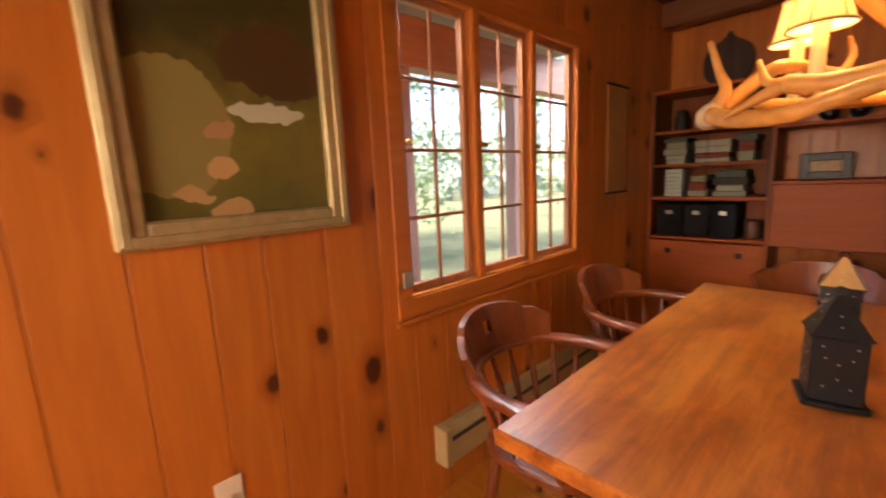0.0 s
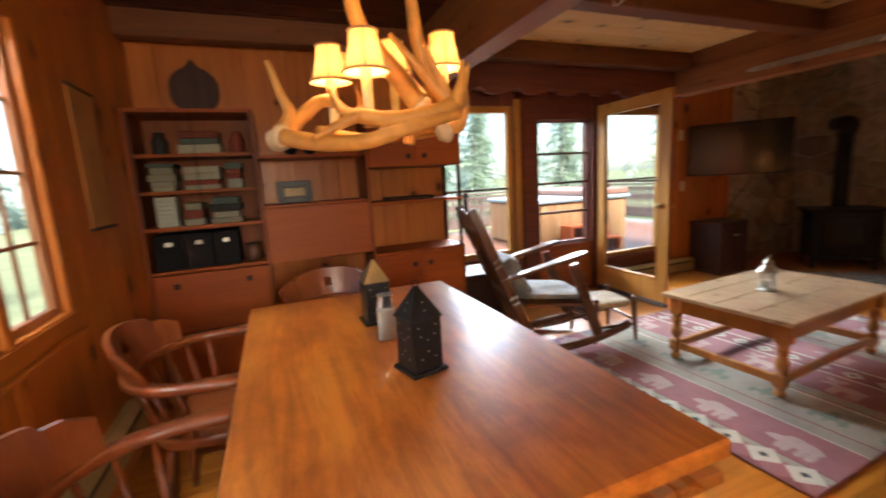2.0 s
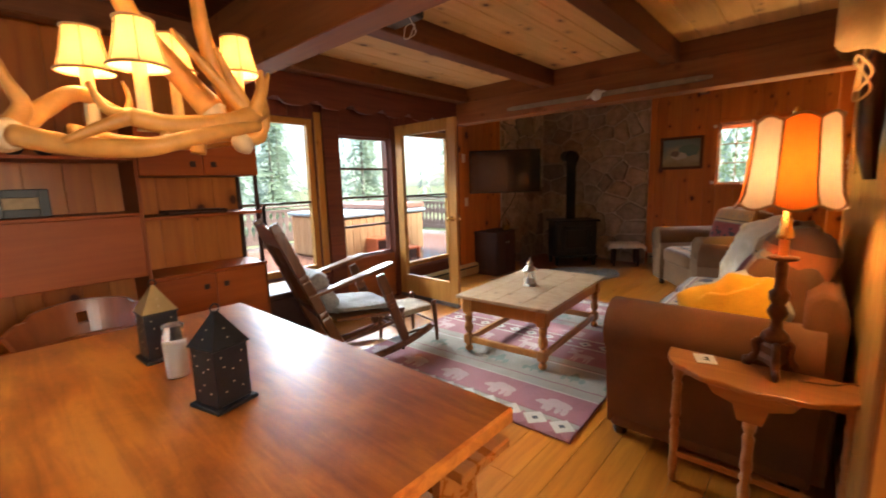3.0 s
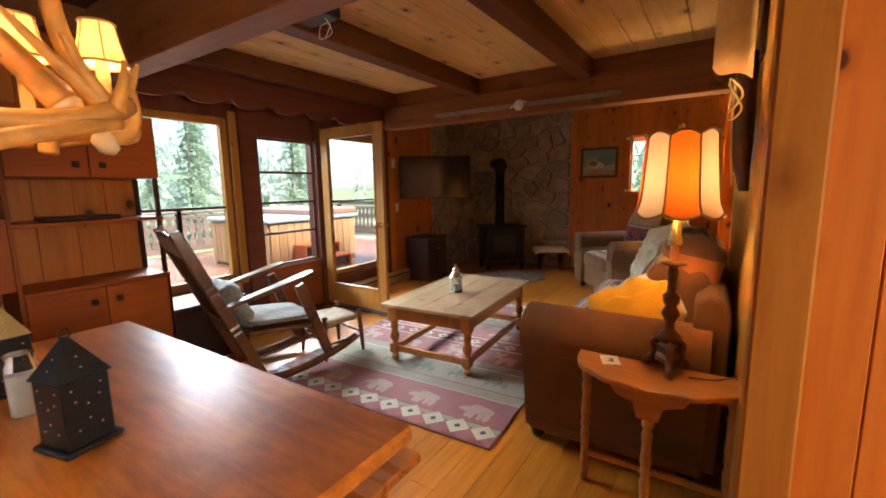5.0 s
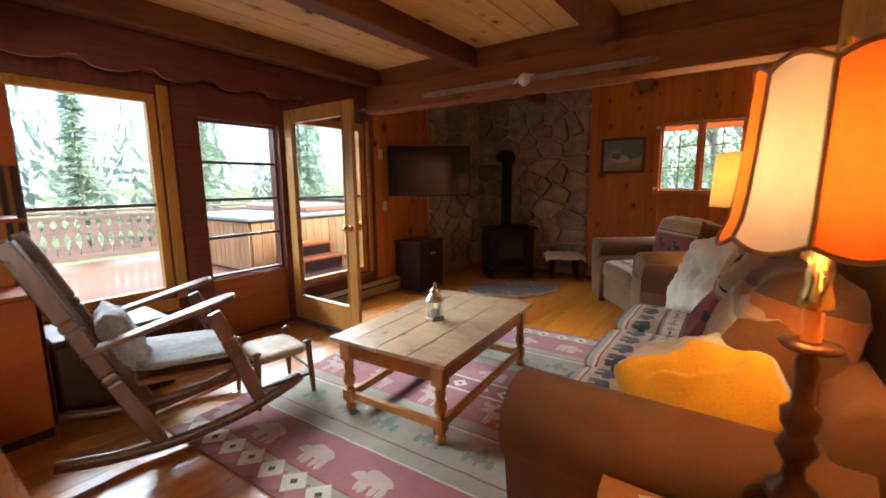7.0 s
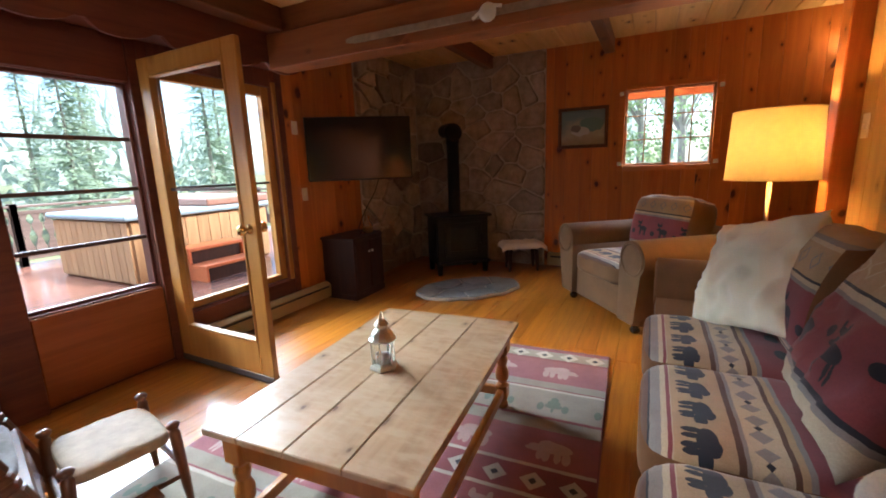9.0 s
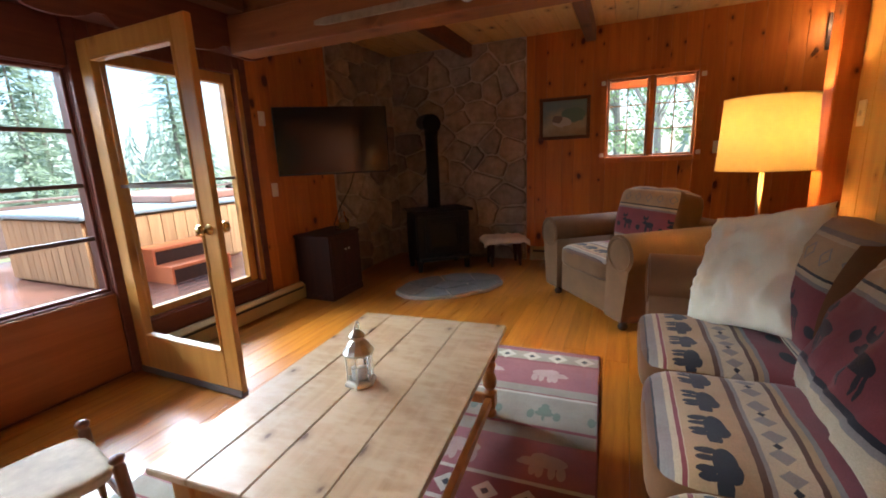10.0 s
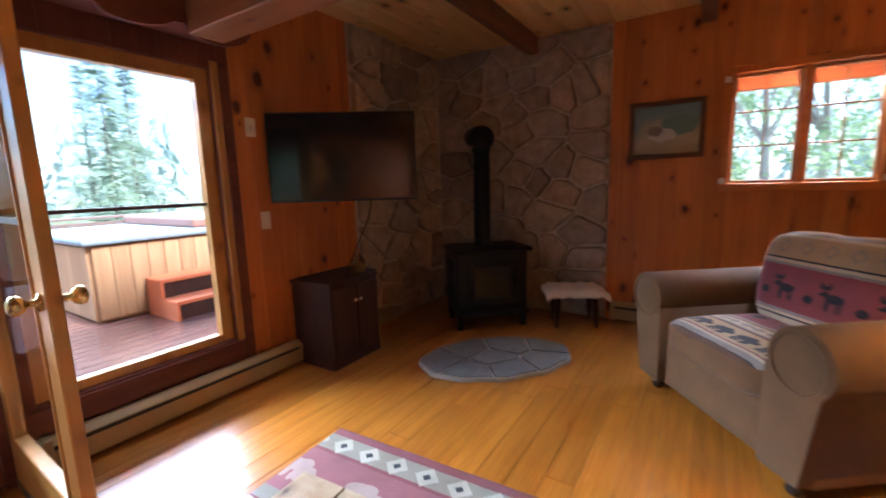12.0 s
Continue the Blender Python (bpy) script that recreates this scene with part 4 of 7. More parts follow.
def half_table():
    t = thing("side_table", "half-round scalloped wooden side table with turned legs", "side table", 1.69, 0.374, 0, 0)
    out = [(0.0, -0.3)]
    for i in range(49):
        a = -math.pi / 2 + math.pi * i / 48
        r = 1 + 0.035 * math.cos(a * 12)
        out.append((-0.255 * math.cos(a) ** 0.75 * r if math.cos(a) > 1e-6 else 0.0, 0.3 * math.sin(a) * (1 + 0.0 * r)))
    out.append((0.0, 0.3))
    part("top", prism([(x, y) for x, y in out], 0.02, m=Matrix(((1, 0, 0, 0), (0, 0, 1, 0), (0, 1, 0, 0.56), (0, 0, 0, 1))), bevel=0.005), HALF_WOOD, t)
    part("apron", boxes((-0.05, -0.25, 0.49, -0.03, 0.25, 0.559), bevel=0.003), HALF_WOOD, t)
    part("bracket", prism([(-0.13, 0.559), (0.13, 0.559), (0.11, 0.53), (0.05, 0.51), (0.035, 0.455), (-0.035, 0.455), (-0.05, 0.51), (-0.11, 0.53)], 0.022, m=pose(-0.215, 0, 0, 0, 0, 90), bevel=0.003), HALF_WOOD, t)
    shape = [(0, 0.012), (0.03, 0.018), (0.06, 0.014), (0.12, 0.02), (0.25, 0.015), (0.4, 0.02), (0.44, 0.013), (0.48, 0.021), (0.52, 0.013), (0.56, 0.021), (0.7, 0.016), (0.8, 0.02), (0.83, 0.013), (0.87, 0.021), (1, 0.02)]
    for x, y in ((-0.04, -0.26), (-0.04, 0.26), (-0.2, 0.0)):
        part("leg", spindle((x, y, 0), (x, y, 0.555 if x > -0.1 else 0.48), shape, 12), HALF_WOOD, t, smooth=True)
    part("stretcher", boxes((-0.05, -0.25, 0.12, -0.03, 0.25, 0.145), bevel=0.003), HALF_WOOD, t)
    return t


half_table()
card = part("card", boxes((-0.045, -0.035, 0, 0.045, 0.035, 0.0025)), WHITE)
card.matrix_basis = pose(1.63, 0.54, 0.5805, 0, 0, 20)
tagged(card, "white card with a dark mountain mark on the table", "card")
bm = bmesh.new()
for a, b, c in ((-0.022, 0.0, 0.02), (-0.002, 0.02, 0.013)):
    bm.faces.new([bm.verts.new(p) for p in ((a, -0.012, 0.003), (b, -0.012, 0.003), ((a + b) / 2, c - 0.004, 0.003))])
part("mark", bm, BLACK, card)


def fabric_shade(name, colour, strength, rough=0.9):
    n = Nodes(name, rough)
    v = n.place()
    w = n.noise(n.place((1, 1, 1)), 30, 4)
    thread = n.add("TexWave", Scale=60.0, Distortion=1.5)
    n.link(v, thread.inputs["Vector"])
    c = n.mix(0.25, colour, n.mix(w, tuple(0.6 * k for k in colour), tuple(min(1, 1.3 * k) for k in colour)))
    n.colour(c)
    n.bsdf.inputs["Subsurface Weight"].default_value = 0.0
    n.bsdf.inputs["Transmission Weight"].default_value = 0.0
    n.bump(thread.outputs["Fac"], 0.1, 0.002)
    t = n.add("BsdfTranslucent")
    n.link(c, t.inputs["Color"])
    mx = n.add("MixShader")
    mx.inputs[0].default_value = strength
    out = n.tree.nodes["Material Output"]
    n.link(n.bsdf.outputs[0], mx.inputs[1])
    n.link(t.outputs[0], mx.inputs[2])
    n.link(mx.outputs[0], out.inputs["Surface"])
    return n.mat


AMBER = fabric_shade("amber_silk", (0.72, 0.17, 0.016), 0.125)
IVORY = fabric_shade("ivory_silk", (0.9, 0.74, 0.52), 0.06)
LINEN = fabric_shade("linen_shade", (0.88, 0.62, 0.2), 0.11)
BRAID = cloth("shade_braid", (0.36, 0.2, 0.07))
BULB = glow("warm_bulb", (1.0, 0.75, 0.42), 14.0)


def table_lamp():
    l = thing("table_lamp", "carved bronze table lamp with amber and ivory panelled shade, lit", "lamp", 1.65, 0.335, 0.58, 10)
    l.scale = (0.97, 0.97, 1.13)
    part("stem", lathe([(0.03, 0.1), (0.045, 0.115), (0.04, 0.13), (0.02, 0.145), (0.017, 0.17), (0.026, 0.185), (0.034, 0.2), (0.024, 0.22), (0.02, 0.225), (0.03, 0.24), (0.032, 0.262), (0.018, 0.275), (0.017, 0.3), (0.02, 0.345), (0.015, 0.36), (0.045, 0.368), (0.048, 0.375), (0.02, 0.38)], 18), BRONZE, l, smooth=True)
    part("base", lathe([(0.06, 0.03), (0.062, 0.045), (0.05, 0.06), (0.052, 0.085), (0.04, 0.1), (0.03, 0.105)], 3, m=pose(0, 0, 0, 0, 0, 60)), BRONZE, l)
    for k in range(3):
        a = radians(60 + 120 * k)
        c, s = math.cos(a), math.sin(a)
        pts = curve_points([(0.035 * c, 0.035 * s, 0.1), (0.062 * c, 0.062 * s, 0.085), (0.055 * c, 0.055 * s, 0.05), (0.075 * c, 0.075 * s, 0.022), (0.095 * c, 0.095 * s, 0.012)], 16)
        part("claw_foot", tube(pts, [0.014 - 0.004 * abs(0.5 - i / len(pts)) for i in range(len(pts))], 8), BRONZE, l, smooth=True)
        part("scroll", lathe([(0.001, -0.008), (0.018, -0.006), (0.02, 0), (0.018, 0.006), (0.001, 0.008)], 12, m=pose(0.085 * c, 0.085 * s, 0.014, 90, 0, math.degrees(a))), BRONZE, l, smooth=True)
    part("candle_tube", lathe([(0.015, 0.378), (0.015, 0.43)], 12), plain("amber_tube", (0.7, 0.25, 0.05), 0.4), l)
    part("socket", lathe([(0.018, 0.43), (0.026, 0.436), (0.024, 0.452), (0.018, 0.47), (0.02, 0.49), (0.012, 0.5), (0.012, 0.552)], 14), BRASS, l, smooth=True)
    part("harp", tube(curve_points([(0.015, 0, 0.45), (0.055, 0, 0.5), (0.06, 0, 0.6), (0.045, 0, 0.735), (0, 0, 0.785), (-0.045, 0, 0.735), (-0.06, 0, 0.6), (-0.055, 0, 0.5), (-0.015, 0, 0.45)], 32), 0.003, 6), BRASS, l)
    part("bulb", lathe([(0.012, 0.552), (0.018, 0.572), (0.03, 0.602), (0.03, 0.622), (0.018, 0.647), (0.002, 0.654)], 14), BULB, l, smooth=True)
    # shade: eight flaring panels, wavy at hem and top
    n = 8
    for k in range(n):
        bm = bmesh.new()
        a0, a1 = 2 * math.pi * (k - 0.5) / n, 2 * math.pi * (k + 0.5) / n
        rows = []
        for j in range(9):
            t = j / 8
            r = 0.152 - 0.034 * t ** 0.45
            row = []
            for i in range(7):
                s = i / 6
                a = a0 + (a1 - a0) * s
                dz = 0.016 * math.sin(math.pi * s)
                z = 0.54 - dz * (1 - t) + (0.235 + dz) * t
                row.append(bm.verts.new((r * math.cos(a), r * math.sin(a), z)))
            rows.append(row)
        for p, q in zip(rows, rows[1:]):
            for i in range(6):
                bm.faces.new((p[i], p[i + 1], q[i + 1], q[i]))
        part("shade_panel", bm, AMBER if k % 2 == 0 else IVORY, l, "glowing amber silk panel" if k % 2 == 0 else "glowing ivory silk panel", smooth=True)
        pts = []
        for j in range(9):
            t = j / 8
            r = 0.154 - 0.034 * t ** 0.45
            pts.append((r * math.cos(a0), r * math.sin(a0), 0.54 + 0.235 * t))
        part("braid", tube(pts, 0.0035, 6), BRAID, l)
        for t, r in ((0, 0.154), (1, 0.12)):
            part("braid", tube([(r * math.cos(a0 + (a1 - a0) * i / 8), r * math.sin(a0 + (a1 - a0) * i / 8), 0.54 + 0.235 * t + (0.016 if t else -0.016) * math.sin(math.pi * i / 8)) for i in range(9)], 0.004, 6), BRAID, l)
    part("finial", lathe([(0.006, 0.78), (0.012, 0.79), (0.014, 0.805), (0.004, 0.82)], 10), BRASS, l)
    return l


table_lamp()
lamp("table_lamp_light", "POINT", 3.9, (1.0, 0.66, 0.3), Matrix.Translation((1.65, 0.335, 1.31)), soft=0.04)
tagged(part("lamp_cord", tube(curve_points([(1.6, 0.26, 0.588), (1.63, 0.18, 0.584), (1.66, 0.1, 0.584), (1.7, 0.05, 0.4), (1.71, 0.04, 0.02)], 24), 0.003, 6), plain("brown_cord", (0.09, 0.04, 0.02), 0.5)), "brown lamp cord trailing off the table", "cord")


def floor_lamp():
    l = thing("floor_lamp", "chrome floor lamp with a lit linen drum shade", "lamp", 4.33, 0.43, 0, 0)
    part("base", lathe([(0.13, 0), (0.13, 0.012), (0.02, 0.022), (0.012, 0.03)], 28), CHROME, l, smooth=True)
    part("pole", lathe([(0.013, 0.025), (0.013, 1.2)], 14), CHROME, l, smooth=True)
    bm = lathe([(0.215, 1.105), (0.2, 1.475)], 48)
    bmesh.ops.delete(bm, geom=[f for f in bm.faces if len(f.verts) > 4], context="FACES_ONLY")
    part("shade", bm, LINEN, l, "glowing yellow linen drum shade", smooth=True)
    for r, z in ((0.2155, 1.107), (0.2005, 1.473)):
        part("shade_rim", tube([(r * math.cos(2 * math.pi * i / 40), r * math.sin(2 * math.pi * i / 40), z) for i in range(41)], 0.003, 6), LINEN, l)
    part("bulb", lathe([(0.012, 1.2), (0.03, 1.25), (0.03, 1.28), (0.002, 1.31)], 14), BULB, l, smooth=True)
    part("spider", tube([(-0.2, 0, 1.46), (0, 0, 1.45), (0.2, 0, 1.46)], 0.003, 6), CHROME, l)


floor_lamp()
lamp("floor_lamp_light", "POINT", 6.6, (1.0, 0.64, 0.27), Matrix.Translation((4.33, 0.43, 1.3)), soft=0.04)


def plank(a, b, width, thick, grooves):
    """A flat post from a to b, ringed by shallow grooves."""
    a, b = Vector(a), Vector(b)
    L = (b - a).length
    ring = [(0.0, 0.72), (0.04, 0.9), (0.12, 1.0)]
    for g in grooves:
        ring += [(g - 0.012, 1.0), (g, 0.8), (g + 0.012, 1.0)]
    ring += [(0.9, 1.0), (1.0, 0.8)]
    bm = bmesh.new()
    rows = []
    for s, k in ring:
        w, h, q = width / 2 * k, thick / 2 * k, 0.3
        pts = [(-w, -h * q), (-w * 0.8, -h), (w * 0.8, -h), (w, -h * q), (w, h * q), (w * 0.8, h), (-w * 0.8, h), (-w, h * q)]
        rows.append([bm.verts.new((x, y, s * L)) for x, y in pts])
    for p, q in zip(rows, rows[1:]):
        for i in range(8):
            bm.faces.new((p[i], p[(i + 1) % 8], q[(i + 1) % 8], q[i]))
    bm.faces.new(rows[0][::-1])
    bm.faces.new(rows[-1])
    d = (b - a).normalized()
    side = Vector((0, 1, 0))
    fwd = side.cross(d).normalized()
    m = Matrix((fwd, d.cross(fwd), d)).transposed().to_4x4()
    m.translation = a
    bmesh.ops.transform(bm, matrix=m, verts=bm.verts[:])
    return bm


def rocking_chair():
    """Faces +x in its own frame."""
    c = thing("rocking_chair", "dark oak rocking chair with pale upholstered seat", "rocking chair", 1.685, 2.85, 0.0, -14)
    c.matrix_basis = pose(1.7, 2.85, 0.019, 0, -6, -14)
    for s in (1, -1):
        y = 0.26 * s
        pts = [(x, y, 0.03 + 0.30 * ((x - 0.02) / 0.62) ** 2 * 0.42) for x in [-0.58 + 1.08 * i / 16 for i in range(17)]]
        part("rocker", tube(pts, 0.022, 8, flat=1.4), OAK, c, smooth=True)
        part("back_post", plank((-0.2, y, 0.05), (-0.52, y * 0.95, 1.11), 0.072, 0.044, (0.36, 0.4, 0.62, 0.66)), OAK, c)
        part("front_leg", plank((0.26, y, 0.075), (0.13, y, 0.62), 0.074, 0.046, (0.52, 0.57, 0.62, 0.72)), OAK, c)
        arm = prism([(-0.4, -0.032), (-0.1, -0.044), (0.16, -0.055), (0.23, -0.04), (0.25, 0.0), (0.23, 0.04), (0.16, 0.055), (-0.1, 0.04), (-0.4, 0.032)], 0.024, bevel=0.006)
        a = part("arm", arm, OAK, c)
        a.matrix_basis = pose(0, y, 0.64, 0, 0, 0) @ pose(0, 0, 0, 90, 0, 0) @ pose(0, 0, 0, 0, 0, 8)
        part("stretcher", spindle((-0.2, y, 0.22), (0.22, y, 0.24), [(0, 0.01), (0.5, 0.016), (1, 0.01)], 10), OAK, c)
    part("seat", cushion(0.46, 0.46, 0.045, 0.25, 10, 2, 0.01), SEAT_CLOTH, c, "faded grey floral seat pad", smooth=True).matrix_basis = pose(0.0, 0, 0.4, 0, 10, 0)
    part("seat_frame", boxes((-0.24, -0.26, -0.03, 0.25, 0.26, 0.0), bevel=0.008), OAK, c).matrix_basis = pose(0, 0, 0.36, 0, 10, 0)
    part("crest", prism([(-0.27, 0), (-0.27, 0.1), (-0.2, 0.14), (-0.1, 0.13), (0, 0.16), (0.1, 0.13), (0.2, 0.14), (0.27, 0.1), (0.27, 0)], 0.025, m=Matrix.Identity(4), bevel=0.005), OAK, c).matrix_basis = pose(-0.482, 0, 0.955, 0, -17, 0) @ pose(0, 0, 0, 0, 0, 90)
    part("back_rail", boxes((-0.012, -0.25, 0, 0.012, 0.25, 0.06), bevel=0.004), OAK, c).matrix_basis = pose(-0.325, 0, 0.42, 0, -17, 0)
    for k in range(5):
        y = -0.16 + 0.08 * k
        part("back_spindle", spindle((-0.34, y, 0.47), (-0.476, y, 0.97), [(0, 0.008), (0.3, 0.013), (0.33, 0.008), (0.36, 0.013), (0.6, 0.009), (0.63, 0.013), (0.66, 0.008), (1, 0.01)], 8), OAK, c)
    part("front_stretcher", spindle((0.235, -0.25, 0.22), (0.235, 0.25, 0.22), [(0, 0.01), (0.45, 0.018), (0.5, 0.024), (0.55, 0.018), (1, 0.01)], 10), OAK, c)
    part("back_pad", pillow(0.34, 0.12, 9), SEAT_CLOTH, c, "small pale cushion", smooth=True).matrix_basis = pose(-0.24, 0, 0.56, 0, -16, 0) @ pose(0, 0, 0, 0, 0, 90)
    return c


rocking_chair()


def footstool():
    f = thing("footstool", "small wooden stool with a pale mottled hide seat", "stool", 2.11, 2.75, 0.002, -12)
    for x in (-0.15, 0.15):
        for y in (-0.17, 0.17):
            part("leg", spindle((x * 1.1, y * 1.1, 0), (x, y, 0.35), [(0, 0.011), (0.3, 0.017), (0.7, 0.019), (0.88, 0.019), (0.91, 0.012), (0.935, 0.021), (0.965, 0.024), (0.985, 0.018), (1, 0.006)], 12), OAK, f, smooth=True)
    bm = cushion(0.3, 0.34, 0.05, 0.1, 8, 5, 0.004)
    part("hide_seat", bm, WOVEN, f, "pale mottled hide seat", smooth=True).matrix_basis = pose(0, 0, 0.285)
    for s in (1, -1):
        part("stretcher", spindle((-0.16, 0.18 * s, 0.13), (0.16, 0.18 * s, 0.13), [(0, 0.008), (0.5, 0.011), (1, 0.008)], 8), OAK, f)
        part("stretcher", spindle((0.16 * s, -0.18, 0.16), (0.16 * s, 0.18, 0.16), [(0, 0.008), (0.5, 0.011), (1, 0.008)], 8), OAK, f)


footstool()


def stove():
    """Faces -y in its own frame."""
    s = thing("wood_stove", "black cast-iron wood stove with glass door", "stove", 5.93, 3.06, 0, -47)
    part("body", boxes((-0.31, -0.2, 0.12, 0.31, 0.22, 0.66), bevel=0.012), STOVE_IRON, s)
    part("top_plate", boxes((-0.345, -0.235, 0.66, 0.345, 0.25, 0.69), bevel=0.008), STOVE_IRON, s)
    for x in (-0.28, 0.28):
        for y in (-0.17, 0.18):
            part("leg", prism([(-0.035, 0.14), (0.035, 0.14), (0.02, 0.0), (-0.025, 0.0)], 0.05, m=pose(x, y - 0.025, 0), bevel=0.004), STOVE_IRON, s)
    part("ash_lip", boxes((-0.3, -0.29, 0.135, 0.3, -0.2, 0.165), bevel=0.006), STOVE_IRON, s)
    d = part("stove_door", frame_bars(bmesh.new(), "y", -0.225, -0.2, -0.22, 0.22, 0.22, 0.6, 0.06), STOVE_IRON, s)
    part("door_glass", boxes((-0.16, -0.214, 0.28, 0.16, -0.21, 0.54)), plain("smoked_glass", (0.02, 0.017, 0.014), 0.12, bump=0), d, "smoked glass pane")
    part("door_handle", tube([(0.2, -0.225, 0.36), (0.2, -0.26, 0.37), (0.2, -0.265, 0.46), (0.2, -0.225, 0.47)], 0.008, 8), BLACK_IRON, d)
    part("side_panel", boxes((-0.325, -0.15, 0.2, -0.31, 0.17, 0.6), bevel=0.004), STOVE_IRON, s)
    part("side_panel", boxes((0.31, -0.15, 0.2, 0.325, 0.17, 0.6), bevel=0.004), STOVE_IRON, s)
    p = part("stove_pipe", lathe([(0.085, 0.69), (0.085, 0.7), (0.072, 0.705), (0.072, 1.5), (0.078, 1.5), (0.078, 1.53)], 24, m=pose(0, 0.1, 0)), BLACK_IRON, s, "matt black flue pipe", smooth=True)
    part("elbow", tube(curve_points([(0, 0.1, 1.52), (0.0, 0.1, 1.58), (0.0, 0.125, 1.635), (0.0, 0.2, 1.66), (0.0, 0.42, 1.66)], 20), 0.078, 20), BLACK_IRON, s, smooth=True)
    part("pipe_cap", lathe([(0.1, -0.02), (0.108, 0.0), (0.1, 0.03), (0.05, 0.045)], 24, m=pose(0.0, 0.075, 1.62, 75)), BLACK_IRON, s, smooth=True)
    return s


stove()
SLATE = plain("hearth_slate", (0.2, 0.2, 0.19), 0.7, 0.0, 0.3, 16, 0.3)
hearth = thing("hearth_slab", "oval slate hearth of ragged flags with pale joints", "hearth", 5.2, 2.62, 0.001, -46)
out = [((0.54 + 0.012 * math.sin(9 * a)) * math.cos(a), (0.335 + 0.012 * math.sin(11 * a + 1)) * math.sin(a)) for a in [2 * math.pi * i / 48 for i in range(48)]]
m = Matrix(((1, 0, 0, 0), (0, 0, 1, 0), (0, 1, 0, 0), (0, 0, 0, 1)))
part("mortar_bed", prism([(x, y) for x, y in out], 0.03, m=m, bevel=0.004), plain("pale_mortar", (0.42, 0.38, 0.32), 0.9), hearth)
r = random.Random(4)
sites = [Vector((-0.42, 0.02)), Vector((-0.25, -0.2)), Vector((0.02, -0.22)), Vector((0.3, -0.16)), Vector((0.43, 0.08)), Vector((0.14, 0.14)), Vector((-0.16, 0.17)), Vector((-0.02, -0.02))]
for p in sites:
    poly = [Vector((x * 0.975, y * 0.97)) for x, y in out]
    for q in sites:
        if q is not p:
            d = (q - p).normalized()
            poly = clip_poly(poly, (p + q) / 2 - d * 0.009, d)
    if len(poly) > 2:
        part("slate_piece", prism([(v.x, v.y) for v in poly], 0.04, m=m, bevel=0.003), SLATE, hearth)


def fur_stool():
    f = thing("log_stool", "dark wooden stool with a cream fleece on top", "stool", 6.22, 2.36, 0, -62)
    part("seat", boxes((-0.2, -0.14, 0.27, 0.2, 0.14, 0.31), bevel=0.01), DARK_WOOD, f)
    for x in (-0.15, 0.15):
        for y in (-0.1, 0.1):
            part("leg", spindle((x * 1.1, y * 1.1, 0), (x, y, 0.28), [(0, 0.014), (0.5, 0.024), (1, 0.02)], 10), DARK_WOOD, f)
    bm = bmesh.new()
    bmesh.ops.create_grid(bm, x_segments=28, y_segments=20, size=1)
    for v in bm.verts:
        u, w = v.co.x, v.co.y
        k = max(0, abs(u) - 0.8) * 0.18 + max(0, abs(w) - 0.8) * 0.2
        v.co = Vector((u * 0.26, w * 0.18, 0.335 - k + 0.018 * noise.noise(Vector((u * 5, w * 5, 1))) + 0.012 * noise.noise(Vector((u * 14, w * 14, 1)))))
    bmesh.ops.solidify(bm, geom=bm.faces[:], thickness=0.02)
    part("fleece", bm, FLEECE, f, "rumpled cream fleece", smooth=True)


fur_stool()


def corner_cabinet():
    c = thing("cabinet", "small dark wooden cabinet with chamfered front", "cabinet", 4.775, 3.68, 0, 0)
    out = [(-0.27, 0.19), (0.27, 0.19), (0.27, -0.1), (0.19, -0.19), (-0.27, -0.19)]
    fl = Matrix(((1, 0, 0, 0), (0, 0, 1, 0), (0, 1, 0, 0), (0, 0, 0, 1)))
    part("body", prism(out, 0.55, m=Matrix.Translation((0, 0, 0.03)) @ fl, bevel=0.004), DARK_WOOD, c)
    part("top", prism([(x * 1.04, y * 1.04) for x, y in out], 0.022, m=Matrix.Translation((0, 0, 0.58)) @ fl, bevel=0.004), DARK_WOOD, c)
    part("plinth", prism([(x * 1.03, y * 1.03) for x, y in out], 0.05, m=fl, bevel=0.004), DARK_WOOD, c)
    for x0, x1 in ((-0.25, -0.04), (-0.03, 0.18)):
        d = part("cabinet_door", boxes((x0, -0.204, 0.08, x1, -0.19, 0.56), bevel=0.004), DARK_WOOD, c)
        part("handle", lathe([(0.006, 0), (0.013, 0.012), (0.004, 0.018)], 10, m=pose(x1 - 0.02 if x0 < -0.1 else x0 + 0.02, -0.204, 0.45, 90)), SILVER, d)


corner_cabinet()
b = thing("glass_decanter", "small clear glass decanter on the dark cabinet", "decanter", 4.9, 3.6, 0.602)
b.scale = (1.35, 1.35, 1.5)
part("bottle", lathe([(0.03, 0), (0.038, 0.01), (0.038, 0.06), (0.015, 0.085), (0.012, 0.11), (0.016, 0.115)], 14), CLEAR, b, smooth=True)
part("liquid", lathe([(0.028, 0.003), (0.034, 0.012), (0.034, 0.04), (0.01, 0.041)], 14), plain("amber_liquid", (0.4, 0.25, 0.1), 0.2), b)
tagged(part("glass_cup", lathe([(0.02, 0), (0.026, 0.005), (0.028, 0.06), (0.024, 0.06), (0.022, 0.01)], 14), CLEAR), "small glass cup on the dark cabinet", "cup").location = (4.83, 3.62, 0.602)

